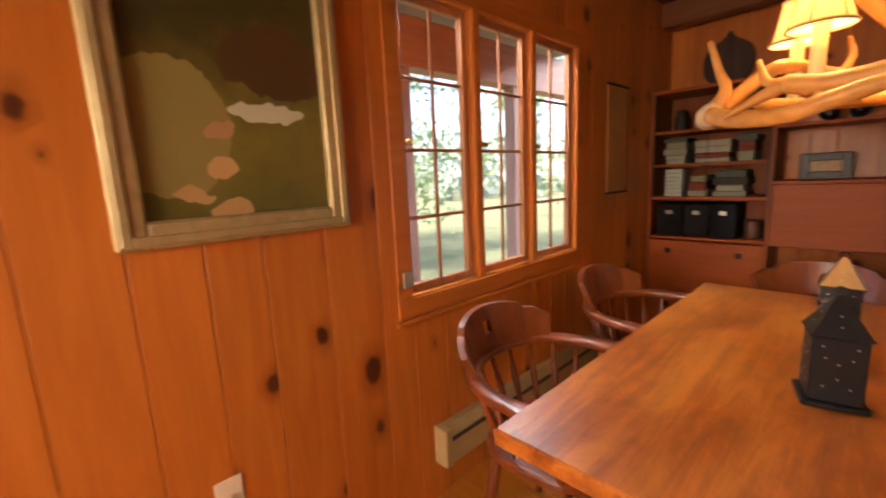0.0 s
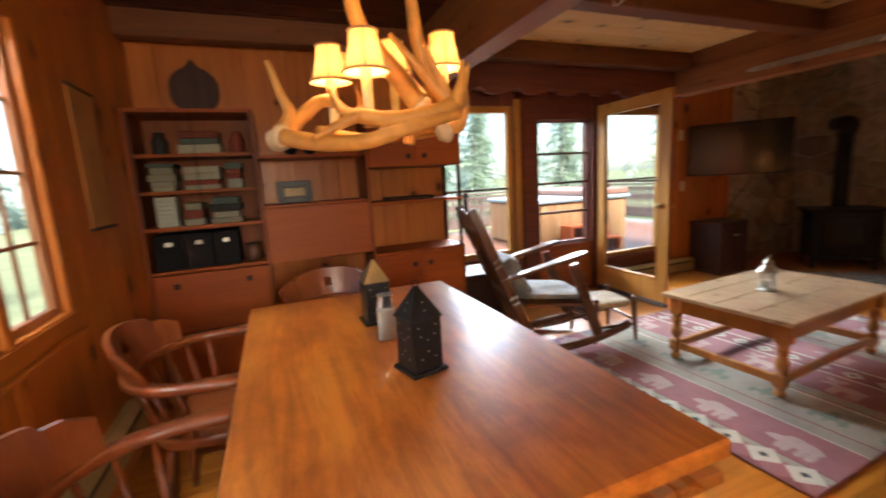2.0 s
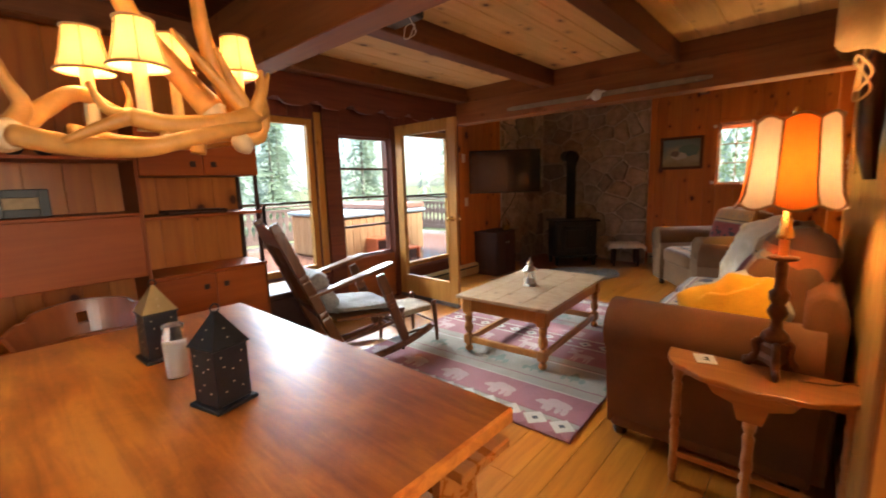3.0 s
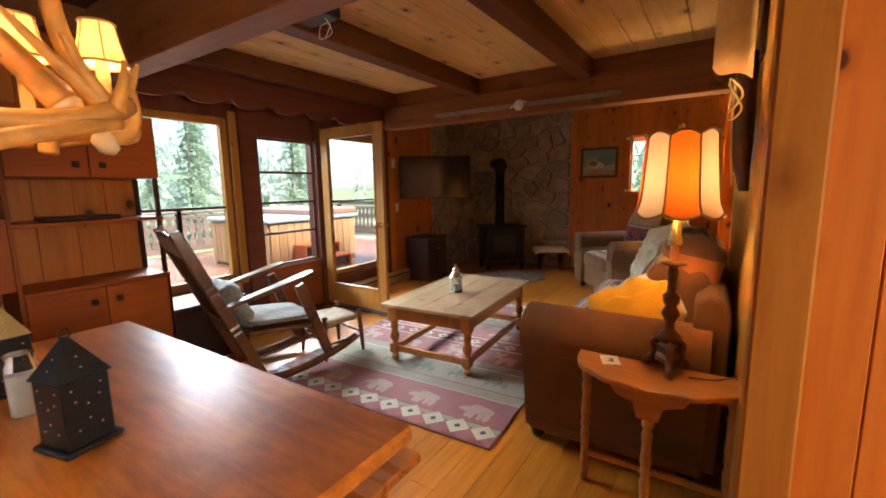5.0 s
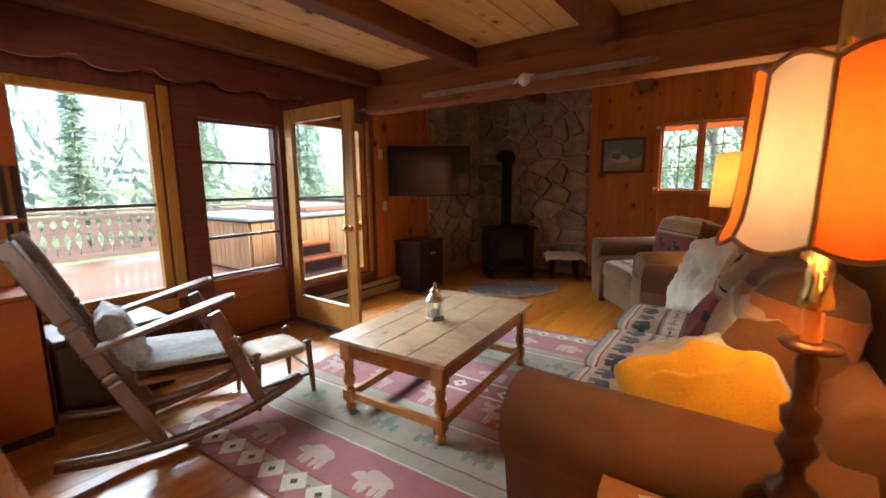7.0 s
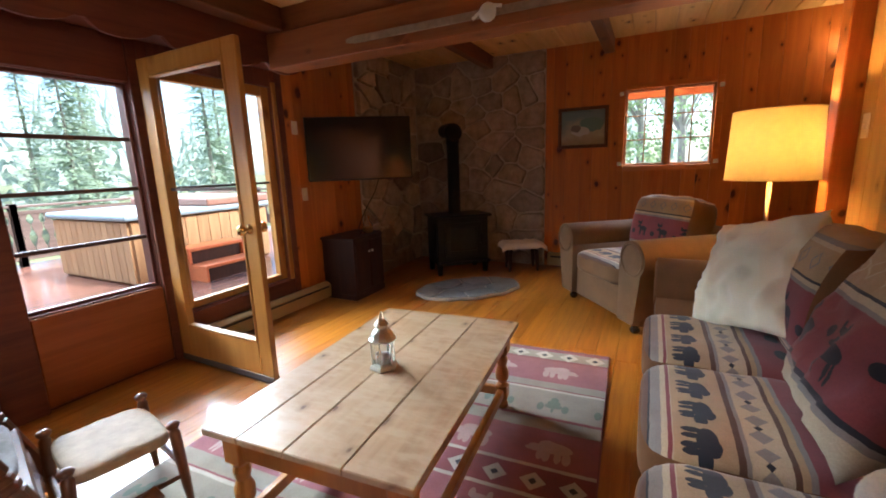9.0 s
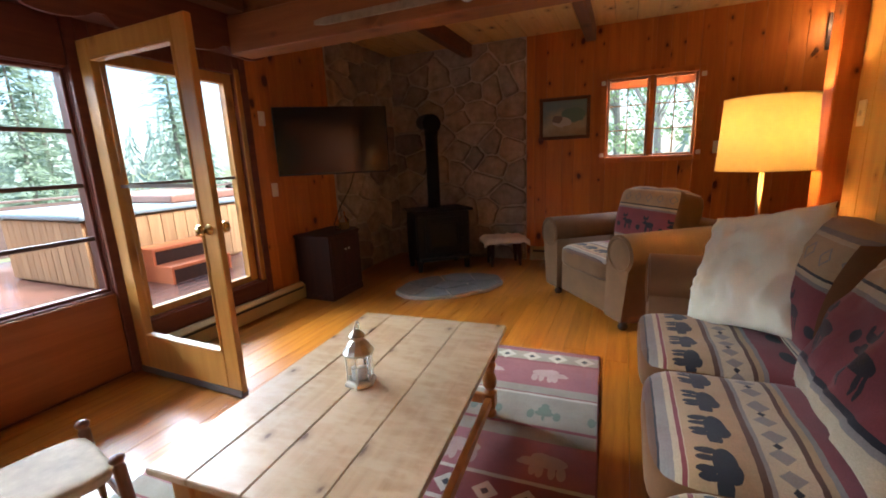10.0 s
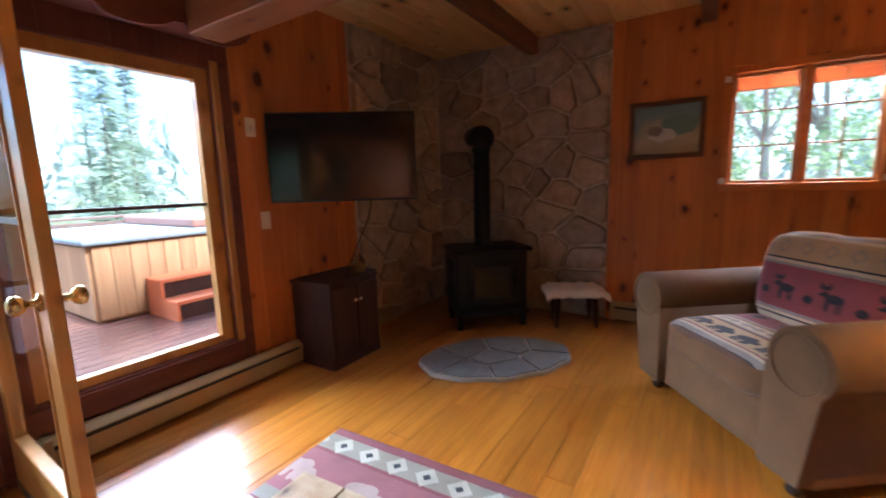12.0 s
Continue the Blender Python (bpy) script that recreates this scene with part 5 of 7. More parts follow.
tv = thing("television", "black flat television swung out on a wall arm", "television", 4.68, 3.47, 1.43, -53)
part("bezel", boxes((-0.48, -0.012, -0.29, 0.48, 0.03, 0.285), bevel=0.006), BLACK, tv)
part("screen", boxes((-0.47, -0.0145, -0.275, 0.47, -0.0125, 0.275)), SCREEN, tv, "dark glossy screen")
part("wall_arm", tube([(0.0, 0.03, 0), (0.12, 0.22, 0), (0.36, 0.22, 0), (0.37, 0.28, 0)], 0.018, 8), BLACK_IRON, tv)
tagged(part("cable", tube(curve_points([(4.86, 3.4, 1.15), (4.98, 3.55, 1.0), (5.08, 3.76, 0.8), (5.0, 3.8, 0.62)], 20), 0.005, 6), BLACK), "black cable hanging from the television", "cable")


def framed(name, label, category, axis, face, sgn, a0, a1, z0, z1, fw, depth, frame_mat, paint, mat_w=0.0):
    """A framed picture on a wall."""
    p = thing(name, label, category)
    d = sorted((face, face + sgn * depth))
    part("picture_frame", frame_bars(bmesh.new(), axis, d[0], d[1], a0, a1, z0, z1, fw, bevel=0.006), frame_mat, p)
    i = sorted((face + sgn * (depth - 0.004), face + sgn * (depth + 0.006)))
    part("inner_frame", frame_bars(bmesh.new(), axis, i[0], i[1], a0 + 0.01, a1 - 0.01, z0 + 0.01, z1 - 0.01, fw * 0.35, bevel=0.003), frame_mat, p)
    c = sorted((face + sgn * 0.003, face + sgn * 0.009))
    r = (c[0], a0 + fw, z0 + fw, c[1], a1 - fw, z1 - fw) if axis == "x" else (a0 + fw, c[0], z0 + fw, a1 - fw, c[1], z1 - fw)
    part("canvas", boxes(r), paint, p)
    return p


def painting(name, ucoord, u0, u1, z0, z1, ground, blobs):
    """A loose painting: soft ground colours with a few plain shapes on it."""
    n = Nodes(name, 0.45)
    tc = n.add("TexCoord")
    sep = n.add("SeparateXYZ")
    n.link(tc.outputs["Object"], sep.inputs[0])
    wob = n.math("MULTIPLY", n.math("SUBTRACT", n.noise(tc.outputs["Object"], 14, 4), 0.5), 0.12)
    u = n.math("ADD", n.math("MULTIPLY", n.math("SUBTRACT", sep.outputs[ucoord], u0), 1 / (u1 - u0)), wob)
    v = n.math("ADD", n.math("MULTIPLY", n.math("SUBTRACT", sep.outputs[2], z0), 1 / (z1 - z0)), wob)
    col = n.ramp(n.math("MULTIPLY_ADD", n.noise(tc.outputs["Object"], 7, 4), 0.5, n.math("MULTIPLY", v, 0.6)), *ground)
    for cx, cy, rx, ry, c in blobs:
        col = n.mix(ellipse(n, u, v, cx, cy, rx, ry), col, c)
    n.colour(col)
    n.bump(n.noise(tc.outputs["Object"], 60, 3), 0.2, 0.002)
    return n.mat


OLIVE_GILT = plain("olive_gilt", (0.4, 0.3, 0.13), 0.4, 0.35, 0.25, 30, 0.2)
ART = painting("old_painting", 1, 0.28, 0.78, 1.2, 1.74, [(0.25, (0.1, 0.09, 0.012)), (0.5, (0.16, 0.13, 0.02)), (0.75, (0.05, 0.04, 0.008))],
               [(0.2, 0.4, 0.27, 0.3, (0.25, 0.2, 0.055)), (0.75, 0.72, 0.3, 0.16, (0.07, 0.035, 0.01)), (0.66, 0.49, 0.2, 0.045, (0.5, 0.47, 0.33)), (0.42, 0.24, 0.07, 0.045, (0.5, 0.3, 0.12)), (0.28, 0.12, 0.1, 0.035, (0.45, 0.27, 0.1)), (0.44, 0.04, 0.1, 0.05, (0.45, 0.26, 0.1)), (0.42, 0.4, 0.06, 0.04, (0.4, 0.22, 0.1))])
framed("painting", "dark green still-life painting in a wide gilt frame", "painting", "x", WX, 1, 0.25, 0.825, 1.15, 1.85, 0.062, 0.03, OLIVE_GILT, ART)
LAND = painting("landscape", 1, 1.5, 1.99, 1.41, 1.8, [(0.3, (0.3, 0.22, 0.1)), (0.5, (0.4, 0.33, 0.2)), (0.7, (0.16, 0.22, 0.2))], [(0.3, 0.6, 0.25, 0.2, (0.12, 0.2, 0.16)), (0.55, 0.42, 0.2, 0.13, (0.5, 0.45, 0.36)), (0.65, 0.5, 0.12, 0.1, (0.18, 0.13, 0.1))])
framed("painting", "small landscape painting in a brown wooden frame", "painting", "x", EX, -1, 1.475, 2.01, 1.39, 1.835, 0.035, 0.025, wood("frame_wood", (0.2, 0.08, 0.03), (0.1, 0.04, 0.014), "y", 0.4), LAND)


def plate(name, label, x, y, z, rz, toggles=1):
    p = thing(name, label, "switch", x, y, z, rz, group="switch plates")
    part("cover", boxes((-0.035, -0.006, -0.058, 0.035, 0.0, 0.058), bevel=0.003), SWITCH, p)
    part("toggle", boxes((-0.006, -0.016, -0.012, 0.006, -0.005, 0.012), bevel=0.002), SWITCH, p)


plate("light_switch", "cream switch plate on the pine wall", 4.31, NY, 1.62, 0)
plate("light_switch", "cream switch plate on the pine wall", 4.36, NY, 1.03, 0)
plate("light_switch", "cream switch plate on the pine wall", EX, 0.29, 1.24, -90)
plate("light_switch", "wooden-cream switch plate beside the post", 4.19, SY, 1.36, 180)
plate("wall_outlet", "cream wall outlet low on the pine wall", WX, 0.4, 0.46, 90)
# ---- dining end ----


def table_top_mat():
    n = Nodes("dining_table_varnish", 0.4, coat=0.6)
    n.bsdf.inputs["Coat Roughness"].default_value = 0.3
    v = n.place((1, 1, 1), False)
    stretch = n.noise(n.place((26, 2.2, 26), False), 1.0, 6, 0.65, 0.8)
    cloud = n.noise(n.place((5.5, 3.0, 5.5), False), 1.0, 7, 0.68, 0.4)
    f = n.math("MULTIPLY_ADD", stretch, 0.45, n.math("MULTIPLY", cloud, 0.55))
    n.bsdf.inputs["Specular IOR Level"].default_value = 0.35
    n.colour(n.ramp(f, (0.36, (0.17, 0.036, 0.005)), (0.48, (0.34, 0.09, 0.011)), (0.6, (0.52, 0.17, 0.022))))
    n.roughness(cloud, 0.24, 0.42)
    return n.mat


TABLE_TOP = table_top_mat()


def dining_table():
    t = thing("dining_table", "heavy reddish wooden dining table with a worn top", "dining table", 0.145, 1.54, 0, 0)
    w, l = 0.465, 0.77
    part("tabletop", boxes((-w, -l, 0.7085, w, l, 0.75), bevel=0.006), TABLE_TOP, t, "mottled varnished top")
    for s in (1, -1):
        part("trestle", boxes((-0.3, s * 0.5 - 0.03, 0.08, 0.3, s * 0.5 + 0.03, 0.7075), bevel=0.006), CHAIR_WOOD, t)
        part("trestle_foot", boxes((-0.36, s * 0.5 - 0.05, 0, 0.36, s * 0.5 + 0.05, 0.08), bevel=0.012), CHAIR_WOOD, t)
        part("cleat", boxes((-0.42, s * 0.62 - 0.03, 0.66, 0.42, s * 0.62 + 0.03, 0.7075), bevel=0.004), CHAIR_WOOD, t)
    part("stretcher", boxes((-0.03, -0.46, 0.25, 0.03, 0.46, 0.36), bevel=0.006), CHAIR_WOOD, t)


dining_table()


def bench():
    b = thing("bench", "plain wooden bench pushed under the table side", "bench", 0.765, 1.7, 0, 0)
    part("seat", boxes((-0.125, -0.74, 0.415, 0.125, 0.74, 0.45), bevel=0.006), TABLE_WOOD, b)
    for s in (1, -1):
        part("leg", prism([(-0.11, 0), (-0.06, 0), (-0.03, 0.12), (0.03, 0.12), (0.06, 0), (0.11, 0), (0.09, 0.414), (-0.09, 0.414)], 0.035, m=pose(0, s * 0.6 - 0.017, 0), bevel=0.004), TABLE_WOOD, b)
    part("stretcher", boxes((-0.015, -0.58, 0.2, 0.015, 0.58, 0.27), bevel=0.004), TABLE_WOOD, b)


bench()


def captains_chair():
    """Faces +x in its own frame, the seat's middle over the origin."""
    c = thing("captains_chair", "reddish maple captain's chair with curved arms drawn up to the table", "chair", group="captain's chairs")
    c.matrix_basis = pose(-0.45, 1.265, 0, 0, 0, 4)
    seat = [(0.22 * math.cos(a) * (1.02 if math.cos(a) > 0 else 0.95), 0.235 * math.sin(a)) for a in [2 * math.pi * i / 28 for i in range(28)]]
    seat = [(math.copysign(abs(x / 0.22) ** 0.75 * 0.22, x), math.copysign(abs(y / 0.235) ** 0.75 * 0.235, y)) for x, y in seat]
    fl = Matrix(((1, 0, 0, 0), (0, 0, 1, 0), (0, 1, 0, 0), (0, 0, 0, 1)))
    part("seat", prism(seat, 0.035, m=Matrix.Translation((0, 0, 0.41)) @ fl, bevel=0.01), CHAIR_WOOD, c)
    leg = [(0, 0.012), (0.1, 0.018), (0.2, 0.016), (0.25, 0.024), (0.4, 0.027), (0.44, 0.016), (0.48, 0.025), (0.53, 0.016), (0.58, 0.024), (0.85, 0.021), (1, 0.017)]
    for x, y in ((0.15, 0.16), (0.15, -0.16), (-0.14, 0.15), (-0.14, -0.15)):
        part("leg", spindle((x * 1.35, y * 1.3, 0), (x, y, 0.411), leg, 12), CHAIR_WOOD, c, smooth=True)
    for s in (1, -1):
        part("stretcher", spindle((0.18, 0.19 * s, 0.16), (-0.17, 0.175 * s, 0.16), [(0, 0.009), (0.5, 0.017), (1, 0.009)], 10), CHAIR_WOOD, c)
    part("stretcher", spindle((0, -0.18, 0.16), (0, 0.18, 0.16), [(0, 0.009), (0.5, 0.017), (1, 0.009)], 10), CHAIR_WOOD, c)
    # curved arm rail, wide at its front ends
    rail = []
    for i in range(33):
        a = math.pi * (0.5 + i / 32)
        rail.append((-0.02 + 0.25 * math.cos(a), 0.275 * math.sin(a), 0.655))
    rail = [(0.17, 0.265, 0.655), (0.1, 0.278, 0.655), (0.04, 0.28, 0.655)] + rail + [(0.04, -0.28, 0.655), (0.1, -0.278, 0.655), (0.17, -0.265, 0.655)]
    bm = bmesh.new()
    sect = []
    for i, p in enumerate(rail):
        p = Vector(p)
        d = (Vector(rail[min(i + 1, len(rail) - 1)]) - Vector(rail[max(i - 1, 0)])).normalized()
        side = d.cross(Vector((0, 0, 1)))
        e = min(i, len(rail) - 1 - i)
        w = 0.036 if 0 < e < 3 else (0.024 if e == 0 else 0.026)
        sect.append([bm.verts.new(p + side * a * w + Vector((0, 0, b))) for a, b in ((-1, -0.008), (-0.8, -0.014), (0.8, -0.014), (1, -0.008), (1, 0.008), (0.8, 0.014), (-0.8, 0.014), (-1, 0.008))])
    for p, q in zip(sect, sect[1:]):
        for k in range(8):
            bm.faces.new((p[k], p[(k + 1) % 8], q[(k + 1) % 8], q[k]))
    bm.faces.new(sect[0][::-1])
    bm.faces.new(sect[-1])
    bmesh.ops.recalc_face_normals(bm, faces=bm.faces[:])
    part("arm_rail", bm, CHAIR_WOOD, c, smooth=True)
    # crest: bent board with a scrolled top and a pierced clover
    bm = bmesh.new()
    cols = []
    N = 29
    for i in range(N):
        s = i / (N - 1) * 2 - 1
        a = math.pi + s * 1.0
        top = 0.785 + 0.032 * math.cos(s * 2.0) - 0.03 * max(0, abs(s) - 0.62) / 0.38 - 0.02 * math.exp(-((abs(s) - 0.66) / 0.06) ** 2)
        col = []
        for r in (0.244, 0.264):
            lean = 0.035
            col.append([bm.verts.new((-0.02 + (r + lean * k) * math.cos(a), (r + lean * k) * 1.08 * math.sin(a), 0.668 + (top - 0.668) * k)) for k in (0, 0.33, 0.66, 1)])
        cols.append(col)
    for i in range(N - 1):
        s = (i + 0.5) / (N - 1) * 2 - 1
        for j in range(3):
            hole = abs(s) < 0.07 and j == 1
            if not hole:
                bm.faces.new((cols[i][0][j], cols[i][0][j + 1], cols[i + 1][0][j + 1], cols[i + 1][0][j]))
                bm.faces.new((cols[i][1][j], cols[i + 1][1][j], cols[i + 1][1][j + 1], cols[i][1][j + 1]))
            else:
                bm.faces.new((cols[i][0][j], cols[i][1][j], cols[i + 1][1][j], cols[i + 1][0][j]))
                bm.faces.new((cols[i][0][j + 1], cols[i + 1][0][j + 1], cols[i + 1][1][j + 1], cols[i][1][j + 1]))
        bm.faces.new((cols[i][0][3], cols[i][1][3], cols[i + 1][1][3], cols[i + 1][0][3]))
        bm.faces.new((cols[i][0][0], cols[i + 1][0][0], cols[i + 1][1][0], cols[i][1][0]))
    for i in (0, N - 1):
        for j in range(3):
            bm.faces.new((cols[i][0][j], cols[i][1][j], cols[i][1][j + 1], cols[i][0][j + 1]))
    bmesh.ops.recalc_face_normals(bm, faces=bm.faces[:])
    part("crest", bm, CHAIR_WOOD, c)
    sp = [(0, 0.008), (0.3, 0.012), (0.5, 0.014), (0.53, 0.009), (0.56, 0.014), (0.59, 0.009), (0.62, 0.014), (0.66, 0.009), (1, 0.008)]
    for k in range(9):
        a = math.pi * (0.56 + 0.88 * k / 8)
        part("spindle", spindle((-0.01 + 0.19 * math.cos(a), 0.21 * math.sin(a), 0.44), (-0.02 + 0.25 * math.cos(a), 0.272 * math.sin(a), 0.645), sp, 8), CHAIR_WOOD, c, smooth=True)
    for s in (1, -1):
        part("arm_support", spindle((0.11, 0.21 * s, 0.44), (0.13, 0.265 * s, 0.645), leg, 10), CHAIR_WOOD, c, smooth=True)
    return c


chair = captains_chair()
copy_thing(chair, pose(-0.45, 2.06, 0, 0, 0, -3))
copy_thing(chair, pose(0.08, 2.42, 0, 0, 0, -88))


PUNCHED = plain("punched_edge", (0.45, 0.38, 0.27), 0.4, 0.5)


def tin_lantern(x, y, rz, label, roof_mat):
    l = thing("tin_lantern", label, "lantern", x, y, 0.7505, rz, group="tin lanterns")
    l.scale = (0.93, 0.93, 0.95)
    part("base", boxes((-0.062, -0.062, 0, 0.062, 0.062, 0.012), bevel=0.003), TIN, l)
    part("body", boxes((-0.05, -0.05, 0.012, 0.05, 0.05, 0.165), bevel=0.003), TIN, l)
    part("eave", boxes((-0.056, -0.056, 0.165, 0.056, 0.056, 0.17), bevel=0.002), TIN, l)
    bm = bmesh.new()
    b = [bm.verts.new(p) for p in ((-0.053, -0.053, 0.17), (0.053, -0.053, 0.17), (0.053, 0.053, 0.17), (-0.053, 0.053, 0.17))]
    t = [bm.verts.new(p) for p in ((-0.005, -0.005, 0.255), (0.005, -0.005, 0.255), (0.005, 0.005, 0.255), (-0.005, 0.005, 0.255))]
    bm.faces.new(b[::-1])
    bm.faces.new(t)
    for i in range(4):
        bm.faces.new((b[i], b[(i + 1) % 4], t[(i + 1) % 4], t[i]))
    part("roof", bm, roof_mat, l)
    part("ring", tube([(0.012 * math.cos(a), 0, 0.262 + 0.012 * math.sin(a)) for a in [2 * math.pi * i / 12 for i in range(13)]], 0.002, 6), TIN, l)
    disc = bmesh.new()
    bmesh.ops.create_cone(disc, segments=6, radius1=0.0024, radius2=0.0024, depth=0.002, cap_ends=True, matrix=Matrix.Rotation(math.pi / 2, 4, "X"))
    hole = None
    for f in range(4):
        rot = Matrix.Rotation(math.pi / 2 * f, 4, "Z")
        for gx, gz in ((0, 0.105), (-0.024, 0.118), (0.024, 0.118), (0, 0.07), (-0.03, 0.145), (0.03, 0.145), (-0.024, 0.05), (0.024, 0.05), (0, 0.19), (0, 0.212)):
            d = 0.0505 if gz < 0.17 else 0.053 - (gz - 0.17) / 0.085 * 0.048
            if hole is None:
                hole = o = part("punched_hole", disc, PUNCHED, l, "pale punched hole")
            else:
                o = new("punched_hole", hole.data)
                o.parent = l
            o.matrix_basis = rot @ Matrix.Translation((gx, -d, gz))
    return l


TIN = plain("blackened_tin", (0.02, 0.02, 0.022), 0.4, 0.5, 0.35, 30, 0.15)
tin_lantern(0.17, 1.36, 14, "black punched-tin lantern with pyramid roof on the table", TIN)
tin_lantern(0.155, 1.84, 2, "dark punched-tin lantern with a brassy roof on the table", plain("brassy_tin", (0.33, 0.25, 0.13), 0.35, 0.7, 0.3))
j = thing("candle_jar", "glass jar with a white candle between the lanterns", "candle", 0.145, 1.64, 0.7505)
part("candle", lathe([(0.025, 0), (0.028, 0.004), (0.028, 0.1), (0.004, 0.103)], 18), WHITE, j, smooth=True)
part("jar", lathe([(0.031, 0.0), (0.031, 0.12), (0.025, 0.135), (0.03, 0.155), (0.027, 0.155)], 18), CLEAR, j, smooth=True)


def horn(c, name, ctrl, r0, r1, n=20, flat=1.0):
    """One antler beam or tine: a tapering, slightly knobbly tube."""
    cp = curve_points(ctrl, n)
    k = len(cp) - 1
    return part(name, tube(cp, [(r0 + (r1 - r0) * (i / k) ** 0.8) * (1 + 0.07 * noise.noise(cp[i] * 31)) for i in range(k + 1)], 10, flat=flat), ANTLER, c, smooth=True)


def burr(a, p, q):
    part("burr", lathe([(0.01, -0.02), (0.027, -0.014), (0.034, 0.0), (0.027, 0.012), (0.018, 0.022)], 12, m=along(p, q)), ANTLER_PALE, a, "pale sawn antler base", smooth=True)


def chandelier():
    c = thing("antler_chandelier", "antler chandelier with four small lit fabric shades", "chandelier", 0.19, 1.5, 0, 0)
    # long forked beam towards the room side
    a = horn(c, "antler", [(0.15, -0.13, 1.495), (0.1, -0.16, 1.465), (0.028, -0.165, 1.445), (-0.073, -0.165, 1.434), (-0.145, -0.16, 1.446)], 0.026, 0.02)
    horn(a, "tine", [(-0.14, -0.16, 1.446), (-0.2, -0.16, 1.418), (-0.255, -0.16, 1.39)], 0.019, 0.006, 10)
    horn(a, "tine", [(-0.14, -0.16, 1.446), (-0.178, -0.145, 1.458), (-0.2, -0.13, 1.51)], 0.017, 0.005, 10)
    for pts in ([(0.11, -0.14, 1.48), (0.043, -0.14, 1.551), (-0.007, -0.14, 1.606), (-0.042, -0.14, 1.645)], [(0.115, -0.14, 1.48), (0.072, -0.15, 1.556), (0.04, -0.16, 1.618)], [(0.118, -0.16, 1.475), (0.137, -0.165, 1.535), (0.146, -0.16, 1.585)], [(0.12, -0.13, 1.48), (0.17, -0.1, 1.53), (0.2, -0.09, 1.6)]):
        horn(a, "tine", pts, 0.02, 0.005, 12)
    # low beam under it, from the sawn base round to the far side
    a = horn(c, "antler", [(0.12, -0.17, 1.447), (0.034, -0.19, 1.426), (-0.051, -0.195, 1.403), (-0.137, -0.185, 1.38), (-0.235, -0.12, 1.386), (-0.31, -0.03, 1.41)], 0.014, 0.023, 30)
    burr(a, (-0.318, -0.015, 1.412), (-0.35, 0.03, 1.42))
    horn(a, "tine", [(-0.1, -0.19, 1.385), (-0.085, -0.17, 1.42), (-0.09, -0.15, 1.455)], 0.013, 0.004, 10)
    # tall curved tine at the free end
    a = horn(c, "antler", [(-0.325, 0.0, 1.415), (-0.29, 0.005, 1.471), (-0.308, 0.005, 1.526), (-0.332, 0.0, 1.605)], 0.024, 0.007, 20)
    burr(a, (-0.328, 0.0, 1.405), (-0.345, -0.02, 1.38))
    a = horn(c, "antler", [(-0.3, 0.02, 1.43), (-0.25, 0.05, 1.48), (-0.185, 0.07, 1.522), (-0.1, 0.16, 1.5), (0.02, 0.21, 1.47), (0.13, 0.17, 1.47)], 0.022, 0.014, 30)
    horn(a, "tine", [(-0.08, 0.17, 1.49), (-0.06, 0.19, 1.54), (-0.07, 0.2, 1.59)], 0.013, 0.004, 10)
    # hooked pieces on the window side
    a = horn(c, "antler", [(0.04, 0.02, 1.388), (0.05, 0.02, 1.425), (0.1, 0.0, 1.44), (0.19, -0.01, 1.437), (0.22, 0.04, 1.47)], 0.018, 0.022, 24)
    a = horn(c, "antler", [(0.12, -0.05, 1.413), (0.181, -0.06, 1.448), (0.196, -0.06, 1.508), (0.187, -0.05, 1.59)], 0.023, 0.007, 20)
    burr(a, (0.13, -0.05, 1.415), (0.1, -0.05, 1.4))
    a = horn(c, "antler", [(0.2, -0.02, 1.45), (0.17, 0.1, 1.44), (0.06, 0.16, 1.425), (-0.1, 0.1, 1.42), (-0.22, 0.0, 1.43)], 0.02, 0.014, 30)
    # two uprights that carry the ring, one thick with a sawn foot
    a = horn(c, "upright_antler", [(0.07, -0.02, 1.5), (0.02, 0.0, 1.57), (-0.04, 0.0, 1.64), (-0.085, 0.0, 1.71), (-0.1, 0.0, 1.8), (-0.06, 0.0, 1.95)], 0.036, 0.018, 30)
    burr(a, (0.075, -0.025, 1.492), (0.1, -0.04, 1.45))
    a = horn(c, "upright_antler", [(0.147, 0.0, 1.5), (0.11, 0.02, 1.6), (0.085, 0.02, 1.7), (0.075, 0.02, 1.8), (0.03, 0.0, 1.95)], 0.027, 0.016, 24)
    part("hub", lathe([(0.01, 1.9), (0.07, 1.93), (0.07, 1.97), (0.015, 2.02)], 14), ANTLER, c, smooth=True)
    part("chain", tube([(0, 0, 1.98), (0, 0, CEIL)], 0.006, 8), BLACK_IRON, c)
    for x, y, z in ((-0.16, 0.1, 1.578), (-0.1, -0.1, 1.56), (0.17, 0.03, 1.612), (0.06, 0.2, 1.635)):
        cd = part("candle_sleeve", lathe([(0.02, 1.425), (0.015, 1.44), (0.014, z + 0.012)], 12, m=pose(x, y, 0)), IVORY_SLEEVE, c)
        part("bulb", lathe([(0.008, z + 0.012), (0.015, z + 0.03), (0.013, z + 0.05), (0.002, z + 0.07)], 10, m=pose(x, y, 0)), BULB, cd, smooth=True)
        bm = lathe([(0.058, z), (0.049, z + 0.03), (0.041, z + 0.066), (0.036, z + 0.1)], 24, m=pose(x, y, 0))
        bmesh.ops.delete(bm, geom=[f for f in bm.faces if len(f.verts) > 4], context="FACES_ONLY")
        sh = part("shade", bm, CHAND, c, "small glowing panelled shade", smooth=True)
